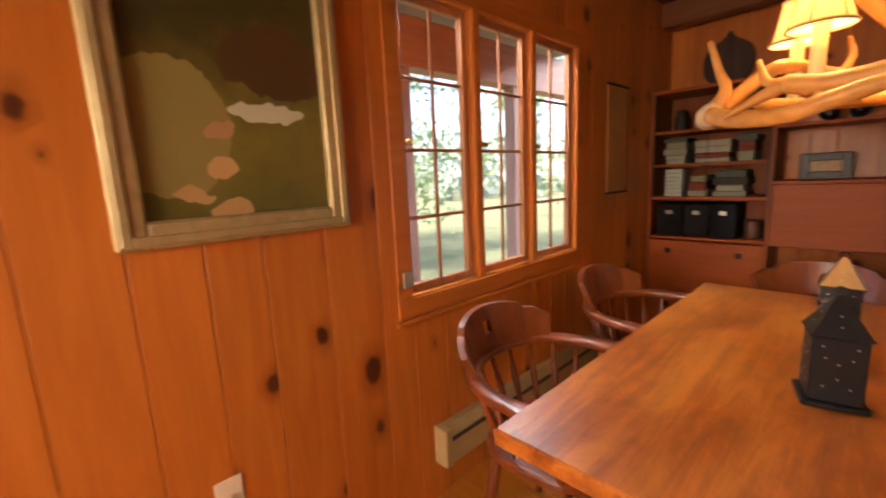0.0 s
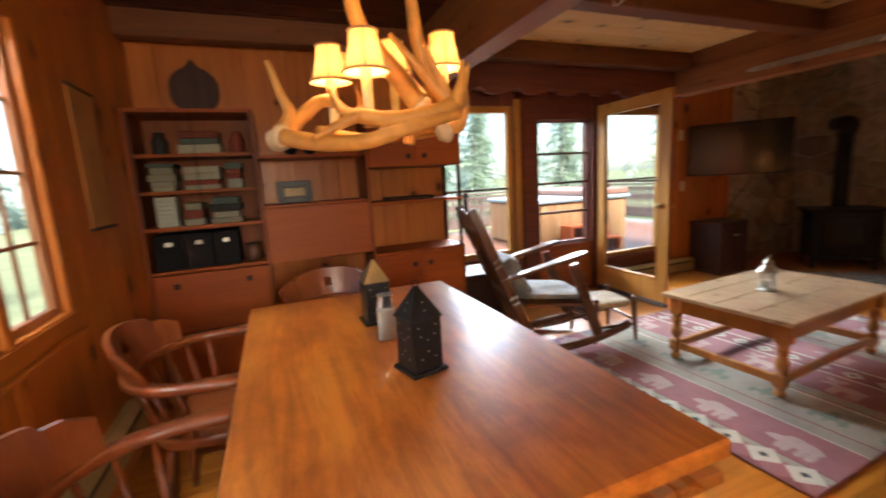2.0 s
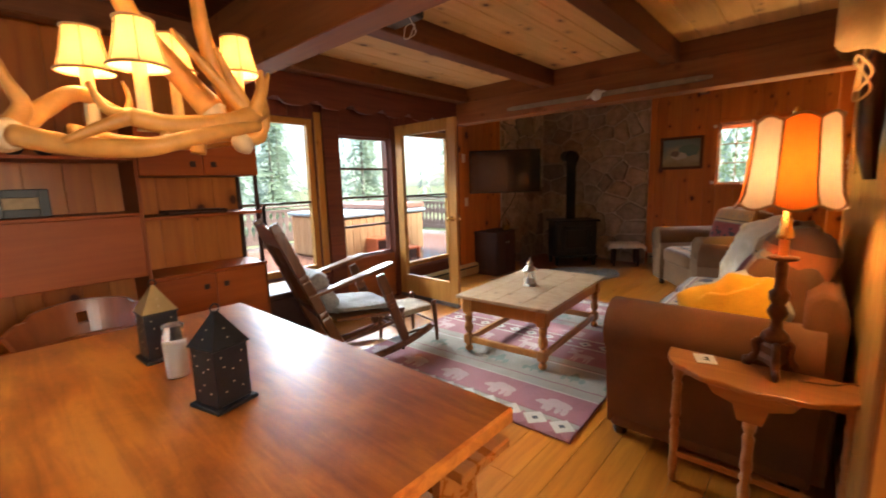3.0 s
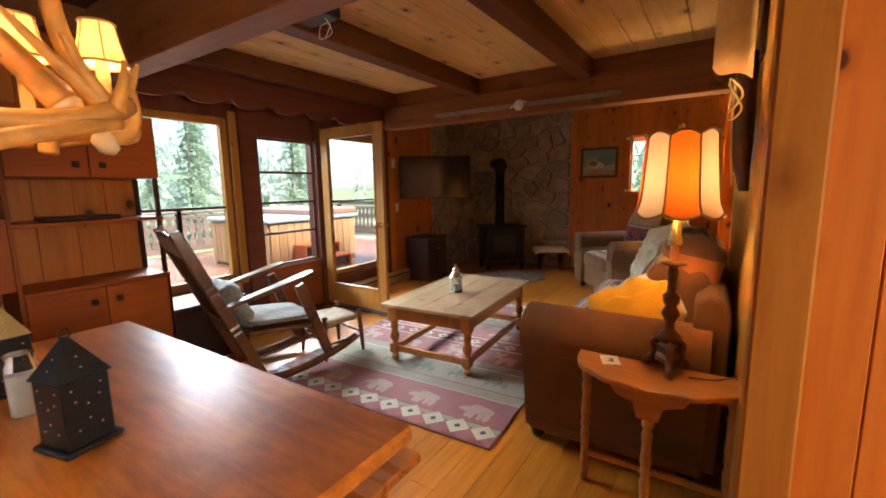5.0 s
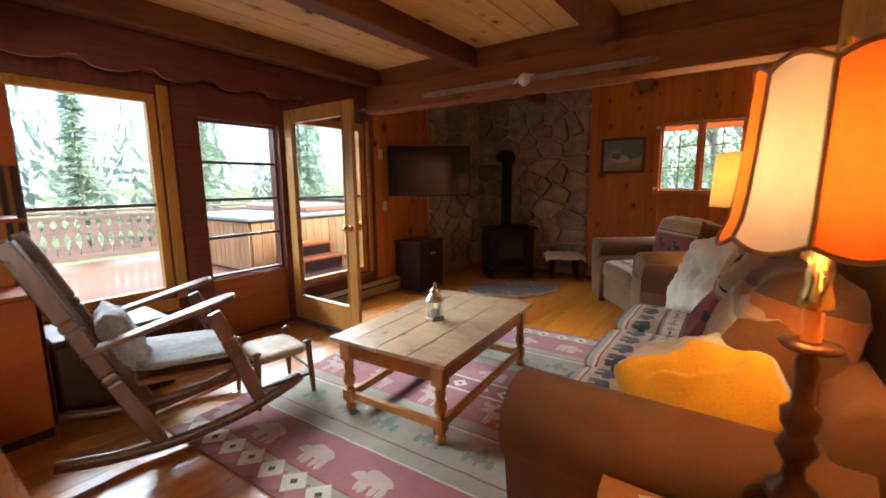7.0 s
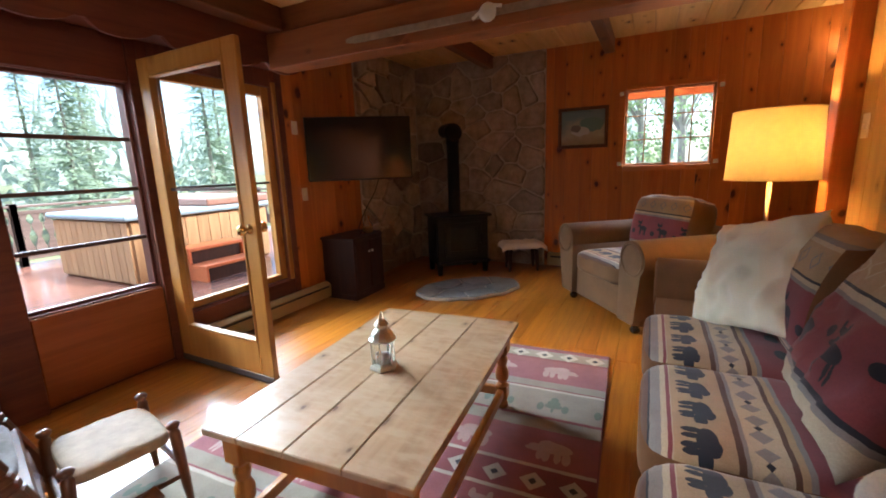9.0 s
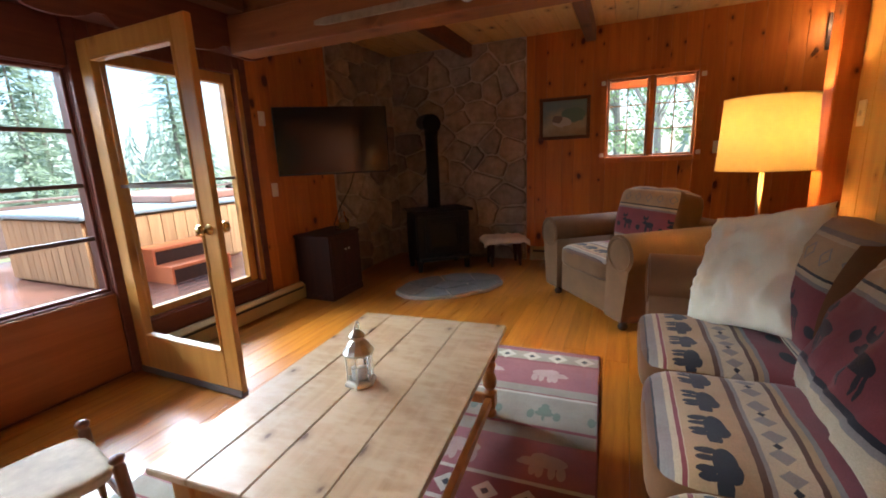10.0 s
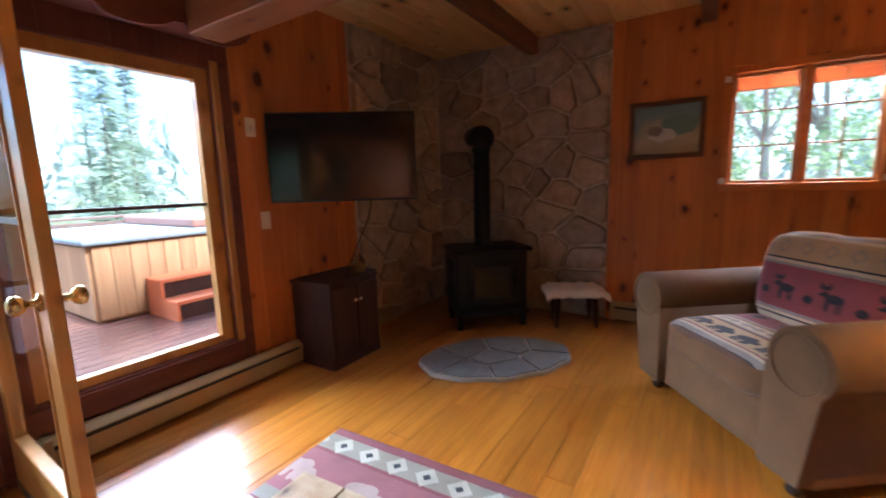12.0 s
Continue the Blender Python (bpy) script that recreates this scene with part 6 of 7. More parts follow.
        for rr, zz in ((0.059, z + 0.001), (0.037, z + 0.099)):
            part("shade_trim", tube([(x + rr * math.cos(2 * math.pi * i / 24), y + rr * math.sin(2 * math.pi * i / 24), zz) for i in range(25)], 0.0032, 6), BRAID, sh)
        for k in range(6):
            e = 2 * math.pi * k / 6 + 0.3
            part("shade_seam", tube([(x + r * math.cos(e), y + r * math.sin(e), z + h) for r, h in ((0.0588, 0.0), (0.0498, 0.03), (0.0418, 0.066), (0.0368, 0.1))], 0.0017, 5), BRAID, sh)
        lamp("chandelier_light", "POINT", 1.1, (1.0, 0.6, 0.26), Matrix.Translation((0.19 + x, 1.5 + y, z + 0.04)), soft=0.025)


CHAND = fabric_shade("chandelier_shade", (0.95, 0.6, 0.24), 0.13)
IVORY_SLEEVE = plain("ivory_sleeve", (0.7, 0.55, 0.3), 0.5)
chandelier()


def wall_unit():
    """Three bays of teak against the dining end wall."""
    F, B = 3.25, 3.615
    u = thing("wall_unit", "teak wall unit with glazed bay, open niches and cupboards", "wall unit")
    e = 0.02
    for x, z1 in ((-0.925, 1.78), (-0.25, 1.78), (0.46, 1.5), (1.17, 0.765)):
        part("upright", boxes((x, F, 0.0, x + e, B, z1), bevel=0.002), TEAK_Z, u)
    part("back_panel", boxes((-0.9, B - 0.012, 0.05, -0.251, B - 0.004, 1.76)), TEAK_Z, u)
    for z in (0.79, 1.06, 1.28, 1.5, 1.76):
        part("shelf", boxes((-0.904, F + (0.02 if z < 1.7 else 0), z, -0.251, B - 0.013, z + e), bevel=0.002), TEAK, u)
    for z in (1.155, 1.475):
        part("shelf", boxes((-0.229, F, z, 0.459, B - 0.013, z + 0.018), bevel=0.002), TEAK, u)
    for x0, x1 in ((-0.903, -0.893), (-0.262, -0.252)):
        part("pane_stile", boxes((x0, F, 1.08, x1, F + 0.0035, 1.76)), DARK_WOOD, u)
    part("flap", boxes((-0.228, F - 0.004, 0.79, 0.458, F + 0.014, 1.153), bevel=0.003), TEAK, u, "orange teak drop-down flap")
    part("shelf", boxes((-0.229, F + 0.05, 0.4, 0.459, B - 0.013, 0.418), bevel=0.002), TEAK, u)
    part("shelf", boxes((0.481, F, 1.12, 1.19, B - 0.013, 1.14), bevel=0.002), TEAK, u)
    part("cupboard", boxes((0.482, F + 0.02, 1.385, 1.19, B - 0.014, 1.76), bevel=0.003), TEAK_Z, u)
    for x0, x1 in ((0.483, 0.834), (0.838, 1.189)):
        d = part("cupboard_door", boxes((x0, F, 1.387, x1, F + 0.019, 1.758), bevel=0.003), TEAK, u)
        hx = x1 - 0.06 if x0 < 0.6 else x0 + 0.06
        part("pull", boxes((hx - 0.017, F - 0.006, 1.44, hx + 0.017, F - 0.001, 1.475), bevel=0.004), DARK_WOOD, d, "dark round-cornered finger pull")
        d = part("cupboard_door", boxes((x0, F, 0.06, x1, F + 0.019, 0.742), bevel=0.003), TEAK, u)
        part("pull", boxes((hx - 0.017, F - 0.006, 0.64, hx + 0.017, F - 0.001, 0.675), bevel=0.004), DARK_WOOD, d, "dark round-cornered finger pull")
    part("counter", boxes((0.481, F - 0.004, 0.745, 1.195, B - 0.013, 0.767), bevel=0.003), TEAK, u)
    for z0, z1 in ((0.06, 0.4), (0.41, 0.785)):
        d = part("drawer_front", boxes((-0.904, F, z0, -0.252, F + 0.019, z1), bevel=0.003), TEAK, u)
        for x in (-0.78, -0.37):
            part("pull", boxes((x - 0.017, F - 0.006, z1 - 0.09, x + 0.017, F - 0.001, z1 - 0.055), bevel=0.004), DARK_WOOD, d)
    for x0, x1 in ((-0.903, -0.57), (-0.585, -0.252)):
        g = part("glass_door", boxes((x0, F + (0.004 if x0 < -0.6 else 0.011), 1.082, x1, F + (0.008 if x0 < -0.6 else 0.015), 1.757)), SHELF_GLASS, u)
        g.visible_shadow = False
    for y in (F + 0.02, B - 0.05):
        part("end_post", boxes((1.165, y, 0.768, 1.19, y + 0.025, 1.384), bevel=0.003), DARK_WOOD, u)
    part("plinth", boxes((-0.9, F + 0.03, 0, 1.17, B - 0.02, 0.055)), DARK_WOOD, u)


SHELF_GLASS = glassy("cabinet_glass", (0.8, 0.85, 0.83))
wall_unit()
r = random.Random(21)
SHELF_TONES = [plain("shelf_box_cover", c, 0.6) for c in ((0.3, 0.26, 0.19), (0.2, 0.035, 0.02), (0.05, 0.04, 0.035), (0.36, 0.32, 0.25), (0.25, 0.05, 0.03), (0.1, 0.12, 0.1))]
for z, room in ((1.0805, 0.19), (1.3005, 0.19), (1.5205, 0.22)):
    x = -0.86 if z > 1.2 else -0.7
    while x < -0.34:
        w = min(r.uniform(0.1, 0.25), -0.28 - x)
        if r.random() < 0.75:
            top, up = z, r.uniform(0.6, 0.95) * room
            while top < z + up - 0.02:
                h = min(r.uniform(0.025, 0.06), z + up - top)
                k = r.uniform(0.0, 0.02)
                tagged(part("game_box", boxes((x + k, 3.31 + k, top, x + w - k, 3.54, top + h - 0.0008), bevel=0.003), r.choice(SHELF_TONES)), "worn flat game box stacked on the glazed shelf", "box", group="stacked boxes")
                top += h
        else:
            tagged(part("jar", lathe([(0.035, 0), (0.042, 0.01), (0.045, 0.09), (0.025, 0.115), (0.03, 0.14)], 16, m=pose(x + w / 2, 3.42, z)), r.choice(SHELF_TONES), smooth=True), "small glazed jar on the glazed shelf", "jar", group="shelf jars")
        x += w + r.uniform(0.012, 0.04)
stack = thing("case_stack", "tall stack of pale plastic cases behind the glass", "cases", -0.79, 3.4, 1.0805)
for k in range(7):
    part("case", boxes((-0.055, -0.07, 0.0265 * k, 0.055, 0.07, 0.0265 * k + 0.0255), bevel=0.002), plain("pale_case", (0.5, 0.48, 0.42), 0.35), stack)
BOX_BLACK = plain("matt_black_card", (0.01, 0.01, 0.012), 0.75, 0.0, 0.3)
x = -0.88
for w in (0.17, 0.16, 0.15):
    b = thing("storage_box", "black storage box with a pale label on the shelf", "box", x, 3.3, 0.8105, 0, group="storage boxes")
    part("box_body", boxes((0, 0, 0, w - 0.006, 0.26, 0.22), bevel=0.004), BOX_BLACK, b)
    part("box_label", boxes((w * 0.35, -0.002, 0.15, w * 0.6, 0.0, 0.175)), SILVER, b)
    x += w
tagged(part("round_tin", lathe([(0.05, 0), (0.052, 0.005), (0.052, 0.11), (0.045, 0.115)], 20, m=pose(-0.33, 3.4, 0.8105)), plain("rust_tin", (0.12, 0.05, 0.025), 0.4, 0.4), smooth=True), "rusty round tin on the shelf", "tin")
p = thing("picture", "small picture of antlers in a wide black frame", "picture", -0.02, 3.42, 1.1735, 0)
part("picture_frame", frame_bars(bmesh.new(), "y", 0, 0.025, -0.115, 0.115, 0, 0.15, 0.045, bevel=0.004), BLACK, p)
part("print", boxes((-0.075, 0.008, 0.04, 0.075, 0.014, 0.11)), plain("antler_print", (0.45, 0.33, 0.2), 0.7, 0, 0.4, 40), p)
for x in (-0.02, 0.1):
    g = thing("goggles", "dark rounded ornament on the upper shelf", "ornament", x, 3.36, 1.4935, 0, group="shelf ornaments")
    part("rim", lathe([(0.03, 0), (0.045, 0.01), (0.045, 0.03), (0.03, 0.04)], 16, m=pose(0, 0, 0.046, 90)), BLACK_IRON, g, smooth=True)
    part("lens", lathe([(0.028, 0.041), (0.02, 0.046), (0.002, 0.048)], 14, m=pose(0, 0, 0.046, 90)), SCREEN, g, smooth=True)
tagged(part("tray", boxes((0.62, 3.3, 1.1405, 0.98, 3.5, 1.165), bevel=0.008), DARK_WOOD), "low dark tray on the open shelf", "tray")
pan = thing("wooden_paddle", "dark round wooden board with a peaked top on the wall", "wall ornament", -0.57, 3.612, 1.79, 0)
part("board", prism([(0.15 * math.sin(a) * (1 + 0.02 * math.cos(6 * a)), 0.16 - 0.155 * math.cos(a) + (0.05 * max(0, 1 - abs(a - math.pi) / 0.25))) for a in [2 * math.pi * i / 40 for i in range(40)]], 0.02, m=pose(0, -0.022, 0), bevel=0.004), DARK_WOOD, pan)
bl = thing("wall_scroll", "narrow pale fabric calendar hanging on the wall", "wall hanging", WX + 0.002, 2.72, 1.15, 0)
part("sheet", boxes((0, -0.13, 0, 0.006, 0.13, 0.62)), cloth("khaki_cloth", (0.42, 0.2, 0.05), sheen=0.0), bl)
for z in (-0.006, 0.62):
    part("rod", tube([(0.006, -0.15, z), (0.006, 0.15, z)], 0.008, 8), DARK_WOOD, bl)
chest = thing("black_chest", "dark low chest under the deck window", "chest", 1.52, 3.6, 0)
part("body", boxes((-0.28, -0.2, 0.0, 0.28, 0.2, 0.42), bevel=0.01), DARK_WOOD, chest)
part("lid", boxes((-0.29, -0.21, 0.421, 0.29, 0.21, 0.46), bevel=0.008), DARK_WOOD, chest)

# ---- on walls, girders and ceiling ----
oar = thing("old_ski", "long weathered ski with white binding hung on the girder", "ski", 3.826, 1.935, 2.06, 0)
part("board", prism([(-0.98, -0.012), (-0.9, -0.022), (0.85, -0.022), (0.92, -0.01), (0.92, 0.012), (0.85, 0.022), (-0.9, 0.022), (-0.98, 0.012)], 0.014, m=pose(-0.016, 0, 0, 0, 0, 90) , bevel=0.003), plain("weathered_grey", (0.34, 0.27, 0.2), 0.6, 0, 0.35, 30), oar)
part("binding", lathe([(0.02, 0), (0.05, 0.008), (0.05, 0.02), (0.02, 0.04)], 16, m=pose(-0.016, -0.06, 0, 0, -90)), WHITE, oar, smooth=True)
part("strap", tube([(-0.03, -0.14, 0.02), (-0.045, -0.06, 0.03), (-0.03, 0.03, -0.02)], 0.009, 8), WHITE, oar)

pr = thing("ceiling_speaker", "dark ceiling-mounted box with loose white cord", "projector", 1.62, 2.2, 0)
part("housing", boxes((-0.1, -0.13, 2.245, 0.1, 0.13, 2.33), bevel=0.015), BLACK, pr)
part("bracket", tube([(0, 0, 2.33), (0, 0, CEIL)], 0.015, 8), BLACK_IRON, pr)
part("cord", tube(curve_points([(0.02, -0.08, 2.25), (0.05, -0.1, 2.17), (0.0, -0.06, 2.13), (-0.03, -0.1, 2.18), (0.02, -0.12, 2.2), (0.04, -0.06, 2.15)], 30), 0.003, 6), WHITE, pr)

qv = thing("leather_quiver", "dark leather quiver with pale lacing hung on the wall", "quiver", 1.88, SY + 0.004, 1.26, 0)
bm = bmesh.new()
rings = []
for k in range(17):
    t = k / 16
    w = 0.105 * math.sin(math.pi * (0.06 + 0.9 * t)) ** 0.8 * (0.75 + 0.35 * t)
    d = 0.036 * math.sin(math.pi * (0.08 + 0.84 * t)) ** 0.6
    rings.append([bm.verts.new((w * math.cos(e) - 0.02 * t, d + 0.004 + d * math.sin(e) + 0.004 * noise.noise(Vector((t * 6, e, 2))), 0.5 * t)) for e in [2 * math.pi * i / 14 for i in range(14)]])
for p, q in zip(rings, rings[1:]):
    for i in range(14):
        bm.faces.new((p[i], p[(i + 1) % 14], q[(i + 1) % 14], q[i]))
bm.faces.new(rings[0][::-1])
bm.faces.new(rings[-1])
part("pouch", bm, plain("dark_rawhide", (0.05, 0.018, 0.014), 0.38, 0, 0.4, 50, 0.5), qv, smooth=True)
THONG = plain("pale_thong", (0.5, 0.4, 0.22), 0.7)
part("seam", tube(curve_points([(-0.05, 0.06, 0.02), (-0.07, 0.07, 0.15), (-0.075, 0.075, 0.3), (-0.08, 0.07, 0.42), (-0.06, 0.06, 0.5)], 20), 0.004, 6), THONG, qv, "pale laced seam")
for k in range(2):
    part("thong", tube(curve_points([(-0.02, 0.09, 0.39), (-0.1, 0.085, 0.4 - 0.03 * k), (-0.12, 0.05, 0.34 - 0.05 * k), (-0.09, 0.085, 0.29 - 0.03 * k), (-0.07, 0.08, 0.36)], 24), 0.0045, 6), THONG, qv)

sc = thing("bark_scroll", "curled sheet of birch bark hung above the quiver", "bark scroll", 1.8, SY + 0.004, 1.62, 0)
bm = bmesh.new()
cols = []
for i in range(23):
    e = math.pi * (-0.06 + 1.02 * i / 22)
    low = 0.075 * math.sin(max(0.0, min(math.pi, e))) + 0.012 * math.sin(5 * e)
    cols.append([bm.verts.new(((0.1 + 0.008 * math.sin(3 * e + z)) * math.cos(e), 0.012 + 0.135 * max(0.0, math.sin(e)), z + (low if z == 0 else 0))) for z in (0, 0.14, 0.26, 0.38)])
for p, q in zip(cols, cols[1:]):
    for j in range(3):
        bm.faces.new((p[j], q[j], q[j + 1], p[j + 1]))
bmesh.ops.solidify(bm, geom=bm.faces[:], thickness=0.004)
part("bark", bm, plain("birch_bark", (0.52, 0.33, 0.14), 0.65, 0, 0.25, 18, 0.3), sc, smooth=True)
part("hanger", boxes((-0.06, -0.002, 0.1, 0.06, 0.011, 0.36), bevel=0.002), DARK_WOOD, sc)

sconce = thing("wall_lamp", "rustic wall lamp with a small lit bulb", "wall lamp", EX, -0.5, 2.08, 0)
part("back_plate", boxes((-0.02, -0.06, -0.06, 0, 0.06, 0.24), bevel=0.004), DARK_WOOD, sconce)
part("glass", lathe([(0.05, 0.0), (0.055, 0.02), (0.05, 0.16), (0.035, 0.18)], 14, m=pose(-0.09, 0, 0.04)), CLEAR, sconce, smooth=True)
part("bulb", lathe([(0.01, 0.06), (0.025, 0.09), (0.02, 0.12), (0.002, 0.14)], 12, m=pose(-0.09, 0, 0.04)), BULB, sconce, smooth=True)
part("bracket", tube([(-0.02, 0, 0.03), (-0.09, 0, 0.03)], 0.01, 8), DARK_WOOD, sconce)
lamp("wall_lamp_light", "POINT", 1.8, (1.0, 0.62, 0.28), Matrix.Translation((EX - 0.16, -0.5, 2.2)), soft=0.03)

tagged(part("eave_fascia", boxes((7.2, -1.4, 1.95, 7.26, 3.4, 2.4), bevel=0.006), wood("eave_wood", (0.5, 0.22, 0.13), (0.36, 0.14, 0.08), "y", 0.5)), "red-brown eave board outside the small sashes", "eave", kind="structure")
# ---- outdoors: deck, tub, railing, trees ----
GROUND = plain("forest_floor", (0.16, 0.17, 0.09), 0.9, 0, 0.35, 1.2, 0.3)
g = bmesh.new()
bmesh.ops.create_grid(g, x_segments=2, y_segments=2, size=400)
ground = part("ground", g, GROUND)
ground.location = (0, 0, -0.9)
tagged(ground, "mossy forest ground round the cabin", "ground", kind="structure")
DECK = wood("deck_boards", (0.25, 0.12, 0.085), (0.16, 0.07, 0.05), "x", 0.2, 0.0, coat=0.3)
deck = tagged(part("deck", boxes((0.2, NY + 0.15, -0.3, 9.0, 10.2, -0.14)), DECK), "wet reddish deck beside the cabin", "deck", kind="structure")
y = NY + 0.16
k = 0
while y < 10.1:
    part("deck_board", boxes((0.2, y, -0.1395, 9.0, y + 0.135, -0.1), bevel=0.004), DECK, deck)
    y += 0.14
TUBWOOD = wood("tub_cedar", (0.4, 0.24, 0.12), (0.28, 0.15, 0.07), "z", 0.6, 0.0)
tub = thing("hot_tub", "cedar-clad outdoor hot tub with a grey-blue cover", "hot tub", 5.25, 7.55, -0.1, 0)
part("shell", boxes((-1.02, -0.92, 0.0, 1.02, 0.92, 0.82), bevel=0.05), TUBWOOD, tub)
for k in range(12):
    for s in (1, -1):
        x = -1.0 + 2.0 * (k + 0.5) / 12
        part("cladding", boxes((x - 0.08, s * 0.92 - 0.012, 0.04, x + 0.08, s * 0.92 + 0.012, 0.8), bevel=0.004), TUBWOOD, tub)
        yy = -0.9 + 1.8 * (k + 0.5) / 12
        part("cladding", boxes((s * 1.02 - 0.012, yy - 0.072, 0.04, s * 1.02 + 0.012, yy + 0.072, 0.8), bevel=0.004), TUBWOOD, tub)
COVER = plain("tub_cover", (0.2, 0.25, 0.28), 0.5)
part("cover", boxes((-1.08, -0.98, 0.82, 1.08, 0.98, 0.9), bevel=0.03), COVER, tub, "grey-blue vinyl cover")
part("folded_cover", boxes((0.0, -0.95, 0.9, 1.06, 0.95, 1.02), bevel=0.03), plain("brown_cover", (0.22, 0.1, 0.07), 0.5), tub, "brown folded cover half")
steps = thing("tub_steps", "orange-red wooden steps before the tub", "steps", 5.05, 6.3, -0.1, 0)
RED_STEP = plain("orange_step", (0.62, 0.17, 0.06), 0.5)
for i in range(2):
    part("tread", boxes((-0.35, -0.32 + 0.3 * i, 0.17 + 0.2 * i, 0.45, 0.0 + 0.3 * i, 0.21 + 0.2 * i), bevel=0.006), RED_STEP, steps)
    part("riser", boxes((-0.31, -0.28 + 0.3 * i, 0.0 + 0.2 * i, 0.41, -0.26 + 0.3 * i, 0.169 + 0.2 * i)), DARK_WOOD, steps, "dark riser")
for x in (-0.36, 0.43):
    part("side_board", prism([(-0.32, 0), (0.3, 0), (0.3, 0.4), (-0.02, 0.4), (-0.02, 0.2), (-0.32, 0.2)], 0.03, m=Matrix(((0, 1, 0, x), (1, 0, 0, 0), (0, 0, 1, 0), (0, 0, 0, 1)))), RED_STEP, steps)
RAILWOOD = wood("railing_wood", (0.17, 0.12, 0.1), (0.1, 0.07, 0.06), "x", 0.5, 0.0)


def railing(x0, y0, x1, y1, label):
    n = Vector((x1 - x0, y1 - y0, 0))
    L = n.length
    rl = thing("deck_railing", label, "railing", x0, y0, -0.1, math.degrees(math.atan2(n.y, n.x)))
    part("top_rail", boxes((0, -0.05, 0.93, L, 0.05, 0.97), bevel=0.006), RAILWOOD, rl)
    part("rail", boxes((0, -0.02, 0.82, L, 0.02, 0.88), bevel=0.004), RAILWOOD, rl)
    part("rail", boxes((0, -0.02, 0.1, L, 0.02, 0.2), bevel=0.004), RAILWOOD, rl)
    first = None
    x = 0.1
    half = [(0.07, 0.2), (0.07, 0.3), (0.045, 0.36), (0.025, 0.45), (0.045, 0.53), (0.07, 0.58), (0.07, 0.66), (0.04, 0.7), (0.03, 0.75), (0.06, 0.82)]
    out = [(-a, b) for a, b in half] + [(a, b) for a, b in half[::-1]]
    while x < L:
        if first is None:
            first = part("baluster", prism(out, 0.022), RAILWOOD, rl)
            first.matrix_basis = pose(x, -0.011, 0)
        else:
            o = new("baluster", first.data)
            o.parent = rl
            o.matrix_basis = pose(x, -0.011, 0)
        x += 0.155
    for x in (0, L):
        part("rail_post", boxes((x - 0.05, -0.05, 0, x + 0.05, 0.05, 1.0), bevel=0.006), RAILWOOD, rl)


railing(0.6, 9.9, 4.3, 9.9, "brown deck railing of cut-out balusters")
railing(4.3, 9.9, 8.9, 9.9, "brown deck railing of cut-out balusters")
railing(8.9, 4.3, 8.9, 9.9, "brown deck railing of cut-out balusters at the deck end")
# porch on the window side; the columns stand in for storm sash frames
COLUMN = wood("porch_column", (0.42, 0.27, 0.25), (0.32, 0.19, 0.18), "z", 0.5)
for y in (0.55, 2.05, 3.4):
    tagged(part("porch_column", boxes((-2.3, y, -0.9, -2.18, y + 0.13, 2.3), bevel=0.006), COLUMN), "mauve square upright outside the casements, standing in for storm sash frames", "column", group="porch columns", kind="structure")
tagged(part("porch_beam", boxes((-2.32, -1.5, 2.06, -2.16, 4.6, 2.4), bevel=0.006), wood("porch_beam_wood", (0.5, 0.22, 0.13), (0.36, 0.14, 0.08), "y", 0.5)), "red-brown porch beam outside the casements", "beam", kind="structure")


def leaf_mat(name, a, b):
    n = Nodes(name, 0.65)
    geo = n.add("NewGeometry")
    col = n.ramp(geo.outputs["Random Per Island"], (0.0, a), (1.0, b))
    n.colour(col)
    thin = n.add("BsdfTranslucent")
    n.link(col, thin.inputs["Color"])
    mx = n.add("MixShader")
    mx.inputs[0].default_value = 0.45
    n.link(n.bsdf.outputs[0], mx.inputs[1])
    n.link(thin.outputs[0], mx.inputs[2])
    n.link(mx.outputs[0], n.tree.nodes["Material Output"].inputs["Surface"])
    return n.mat


# needles, leaves and bark paled in colour to carry haze and glare
NEEDLE = leaf_mat("spruce_needles", (0.2, 0.27, 0.19), (0.34, 0.41, 0.29))
LEAF = leaf_mat("birch_leaves", (0.17, 0.25, 0.12), (0.32, 0.4, 0.22))
BARK = plain("bark", (0.28, 0.25, 0.22), 0.9, 0, 0.3, 12, 0.5)


def spruce(x, y, h, seed):
    r = random.Random(seed)
    t = thing("spruce_tree", "tall thin spruce with drooping green boughs", "tree", x, y, -0.9, r.uniform(0, 360), group="spruce trees")
    part("trunk", lathe([(0.013 * h, 0), (0.009 * h, h * 0.5), (0.002 * h, h)], 8), BARK, t)
    bm = bmesh.new()
    z = h * 0.12
    while z < h * 0.99:
        reach = (h - z) * 0.3 + 0.2
        for k in range(8):
            a = r.uniform(0, 6.283)
            L = reach * r.uniform(0.55, 1.1)
            for s in range(int(4 + L * 5)):
                f = (s + 0.5) / int(4 + L * 5)
                c = Vector((math.cos(a) * L * f, math.sin(a) * L * f, z - 0.28 * L * f * f + r.uniform(-0.05, 0.05)))
                w = 0.16 * (1.15 - f) + 0.07
                side = Vector((-math.sin(a), math.cos(a), r.uniform(-0.5, 0.1))).normalized() * w
                fw = Vector((math.cos(a), math.sin(a), -0.3)).normalized() * (0.18 + 0.1 * r.random())
                for sg in (1, -1):
                    bm.faces.new([bm.verts.new(c), bm.verts.new(c + side * sg * 0.8 + fw * 0.3), bm.verts.new(c + side * sg + fw)])
        z += 0.16 + 0.012 * h
    part("crown", bm, NEEDLE, t)


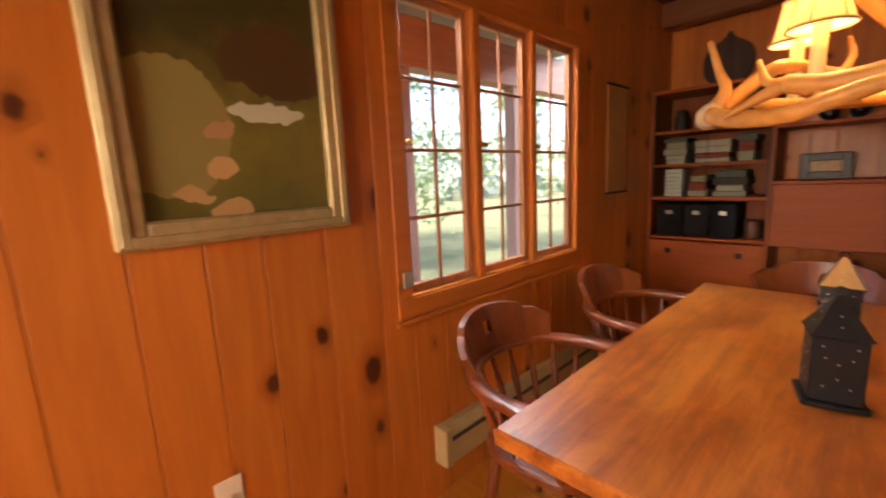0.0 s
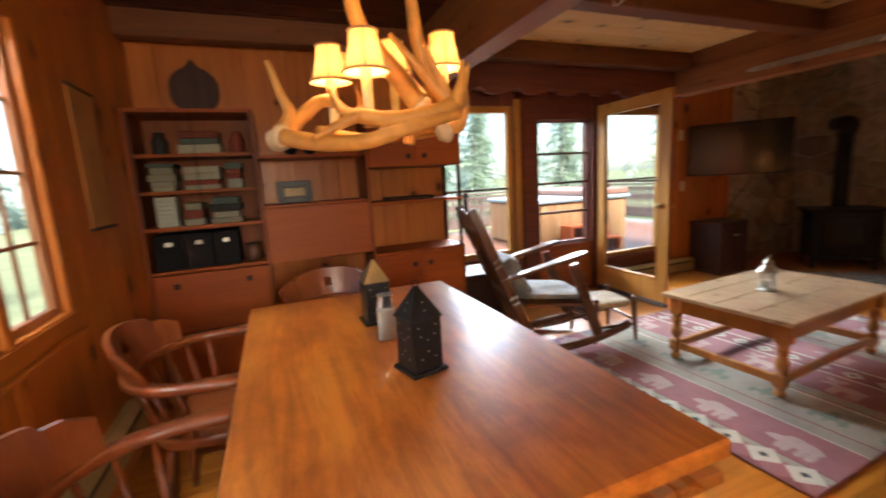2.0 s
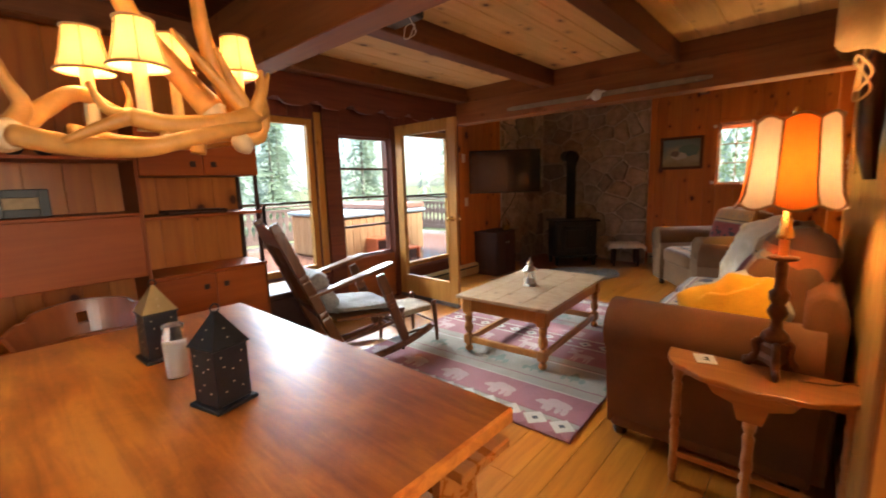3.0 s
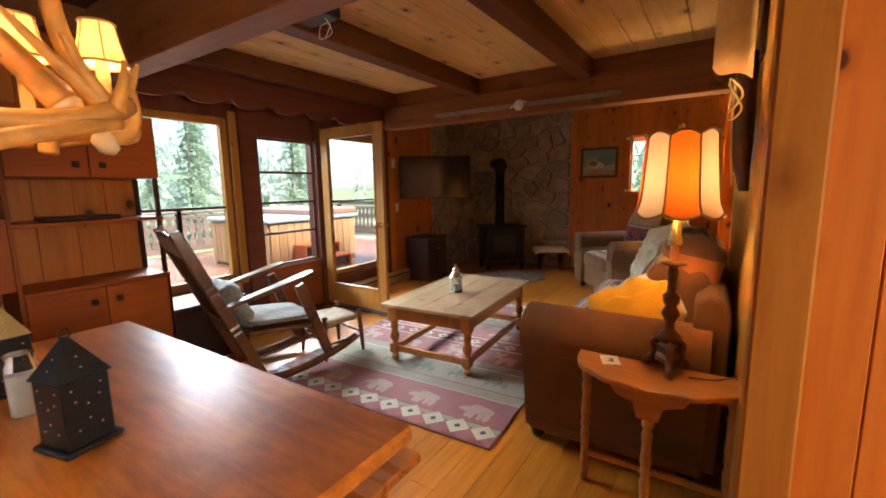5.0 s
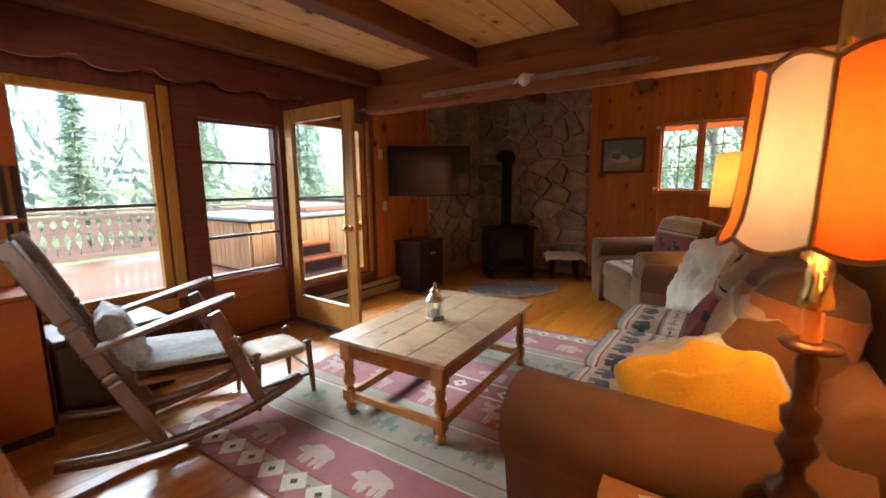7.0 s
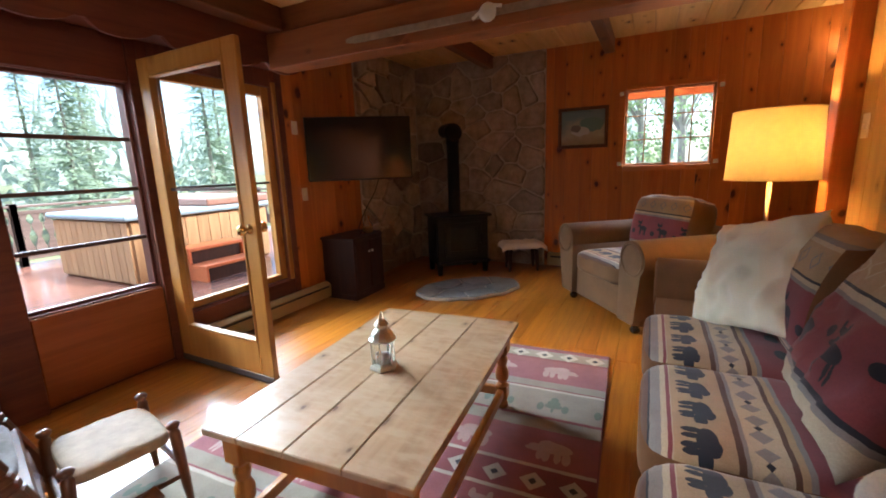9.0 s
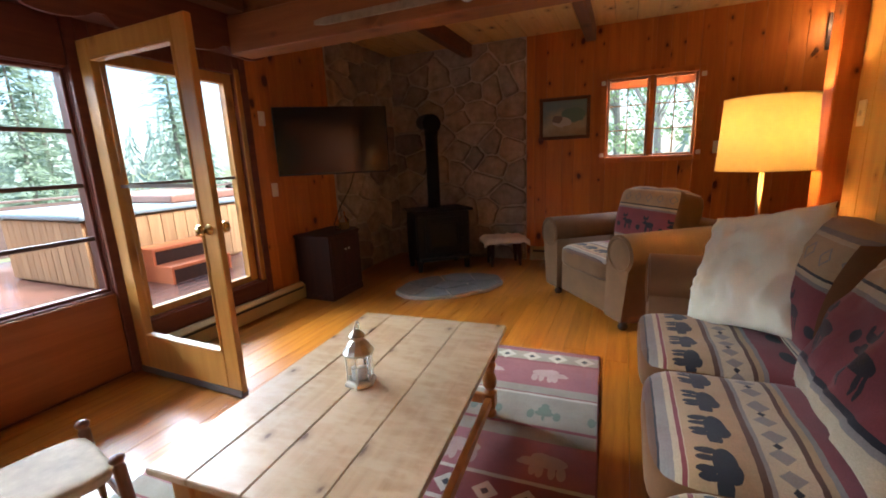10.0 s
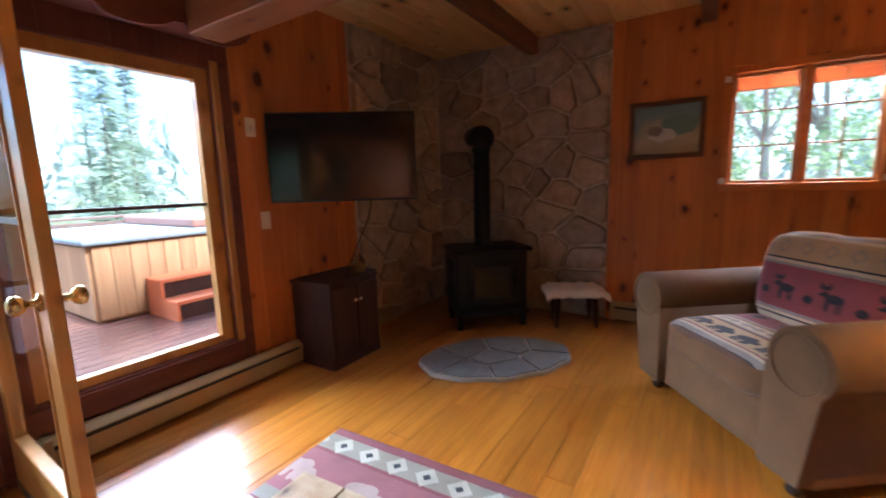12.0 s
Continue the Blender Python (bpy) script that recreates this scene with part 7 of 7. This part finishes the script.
def broadleaf(x, y, h, seed):
    r = random.Random(seed)
    t = thing("leafy_tree", "leafy young tree with light green foliage", "tree", x, y, -0.9, 0, group="leafy trees")
    part("trunk", tube(curve_points([(0, 0, 0), (0.1, 0, h * 0.3), (0.0, 0.15, h * 0.6), (0.2, 0.1, h * 0.9)], 12), [0.018 * h * (1 - 0.06 * i) for i in range(13)], 8), BARK, t)
    bm = bmesh.new()
    for k in range(26):
        a, e = r.uniform(0, 6.283), r.uniform(0.25, 1.0)
        c0 = Vector((math.cos(a) * h * 0.26 * r.random() ** 0.5, math.sin(a) * h * 0.26 * r.random() ** 0.5, h * e))
        for j in range(70):
            c = c0 + Vector((r.gauss(0, 0.3), r.gauss(0, 0.3), r.gauss(0, 0.22)))
            n = Vector((r.gauss(0, 1), r.gauss(0, 1), r.gauss(0, 1))).normalized()
            u = n.orthogonal().normalized() * 0.075
            v = n.cross(u).normalized() * 0.055
            bm.faces.new([bm.verts.new(c + u), bm.verts.new(c + v), bm.verts.new(c - u), bm.verts.new(c - v)])
    part("crown", bm, LEAF, t)
    for k in range(5):
        a = r.uniform(0, 6.283)
        part("limb", tube([(0.05, 0.05, h * 0.35 + 0.1 * k), (math.cos(a) * h * 0.16, math.sin(a) * h * 0.16, h * 0.6 + 0.1 * k)], [0.05, 0.015], 6), BARK, t)


for i, (x, y, h) in enumerate(((5.0, 17.5, 5.2), (8.6, 18, 6.5), (10.5, 21, 7.5), (2.6, 24, 6), (13.5, 18, 8), (16, 14, 8), (17, 22, 9), (7.2, 27, 7), (20, 10, 9), (12, 30, 9))):
    spruce(x, y, h, i)
for i, (x, y, h) in enumerate(((-6.5, 1.5, 5), (-6.8, 4.2, 5.5), (-7.5, -0.8, 5), (-8.2, 2.9, 6), (-7.4, 5.8, 5.5), (-10.5, 5.2, 7), (-8.8, 0.6, 6), (-9, 7, 7), (-6.2, 8.8, 6), (-10, 3, 7), (17, 0.2, 8), (18, 3.6, 8), (17.5, -3.2, 8), (21, 1.5, 10), (20, -1.5, 9))):
    broadleaf(x, y, h, 40 + i)

# conifers far round the clearing, haze put into their pale needle colour
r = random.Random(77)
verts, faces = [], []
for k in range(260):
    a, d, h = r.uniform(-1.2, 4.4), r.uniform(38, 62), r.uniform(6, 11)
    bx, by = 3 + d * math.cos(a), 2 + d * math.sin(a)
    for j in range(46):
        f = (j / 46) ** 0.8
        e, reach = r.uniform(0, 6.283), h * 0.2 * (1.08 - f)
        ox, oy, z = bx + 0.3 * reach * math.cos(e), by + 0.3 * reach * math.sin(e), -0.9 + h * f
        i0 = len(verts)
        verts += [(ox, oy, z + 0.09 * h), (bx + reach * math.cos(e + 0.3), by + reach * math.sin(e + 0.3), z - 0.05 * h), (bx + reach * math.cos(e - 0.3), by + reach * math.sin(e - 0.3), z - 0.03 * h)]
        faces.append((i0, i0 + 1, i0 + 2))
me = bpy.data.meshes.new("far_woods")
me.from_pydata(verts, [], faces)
me.materials.append(leaf_mat("haze_paled_needles", (0.3, 0.37, 0.32), (0.42, 0.48, 0.43)))
tagged(new("far_woods", me), "far conifers round the clearing, haze painted into their pale colour", "woods", kind="stuff")

# ---- floor planks, wall boards and stones ----
y, k = -1.7, 0
while y < NY:
    e = min(NY, y + 0.13)
    x = WX - rnd.uniform(0, 1.5)
    while x < EX:
        f = x + rnd.uniform(1.6, 2.9)
        x0, x1 = max(x, WX), min(f, EX)
        if x1 - x0 > 0.02:
            part("floor_plank", boxes((x0 + 0.0006, y + 0.0006, -0.0175, x1 - 0.0006, e - 0.0006, 0.0), bevel=0.0012), FLOOR, floor)
        x = f
    y = e
for job in todo:
    lay_boards(*job)
stones(stone_e, "x", EX - 0.01, 1, 2.165, NY - 0.03, 0.01, 2.49, 3)
stones(stone_n, "y", NY - 0.01, 1, 5.21, EX - 0.06, 0.01, 2.49, 8)
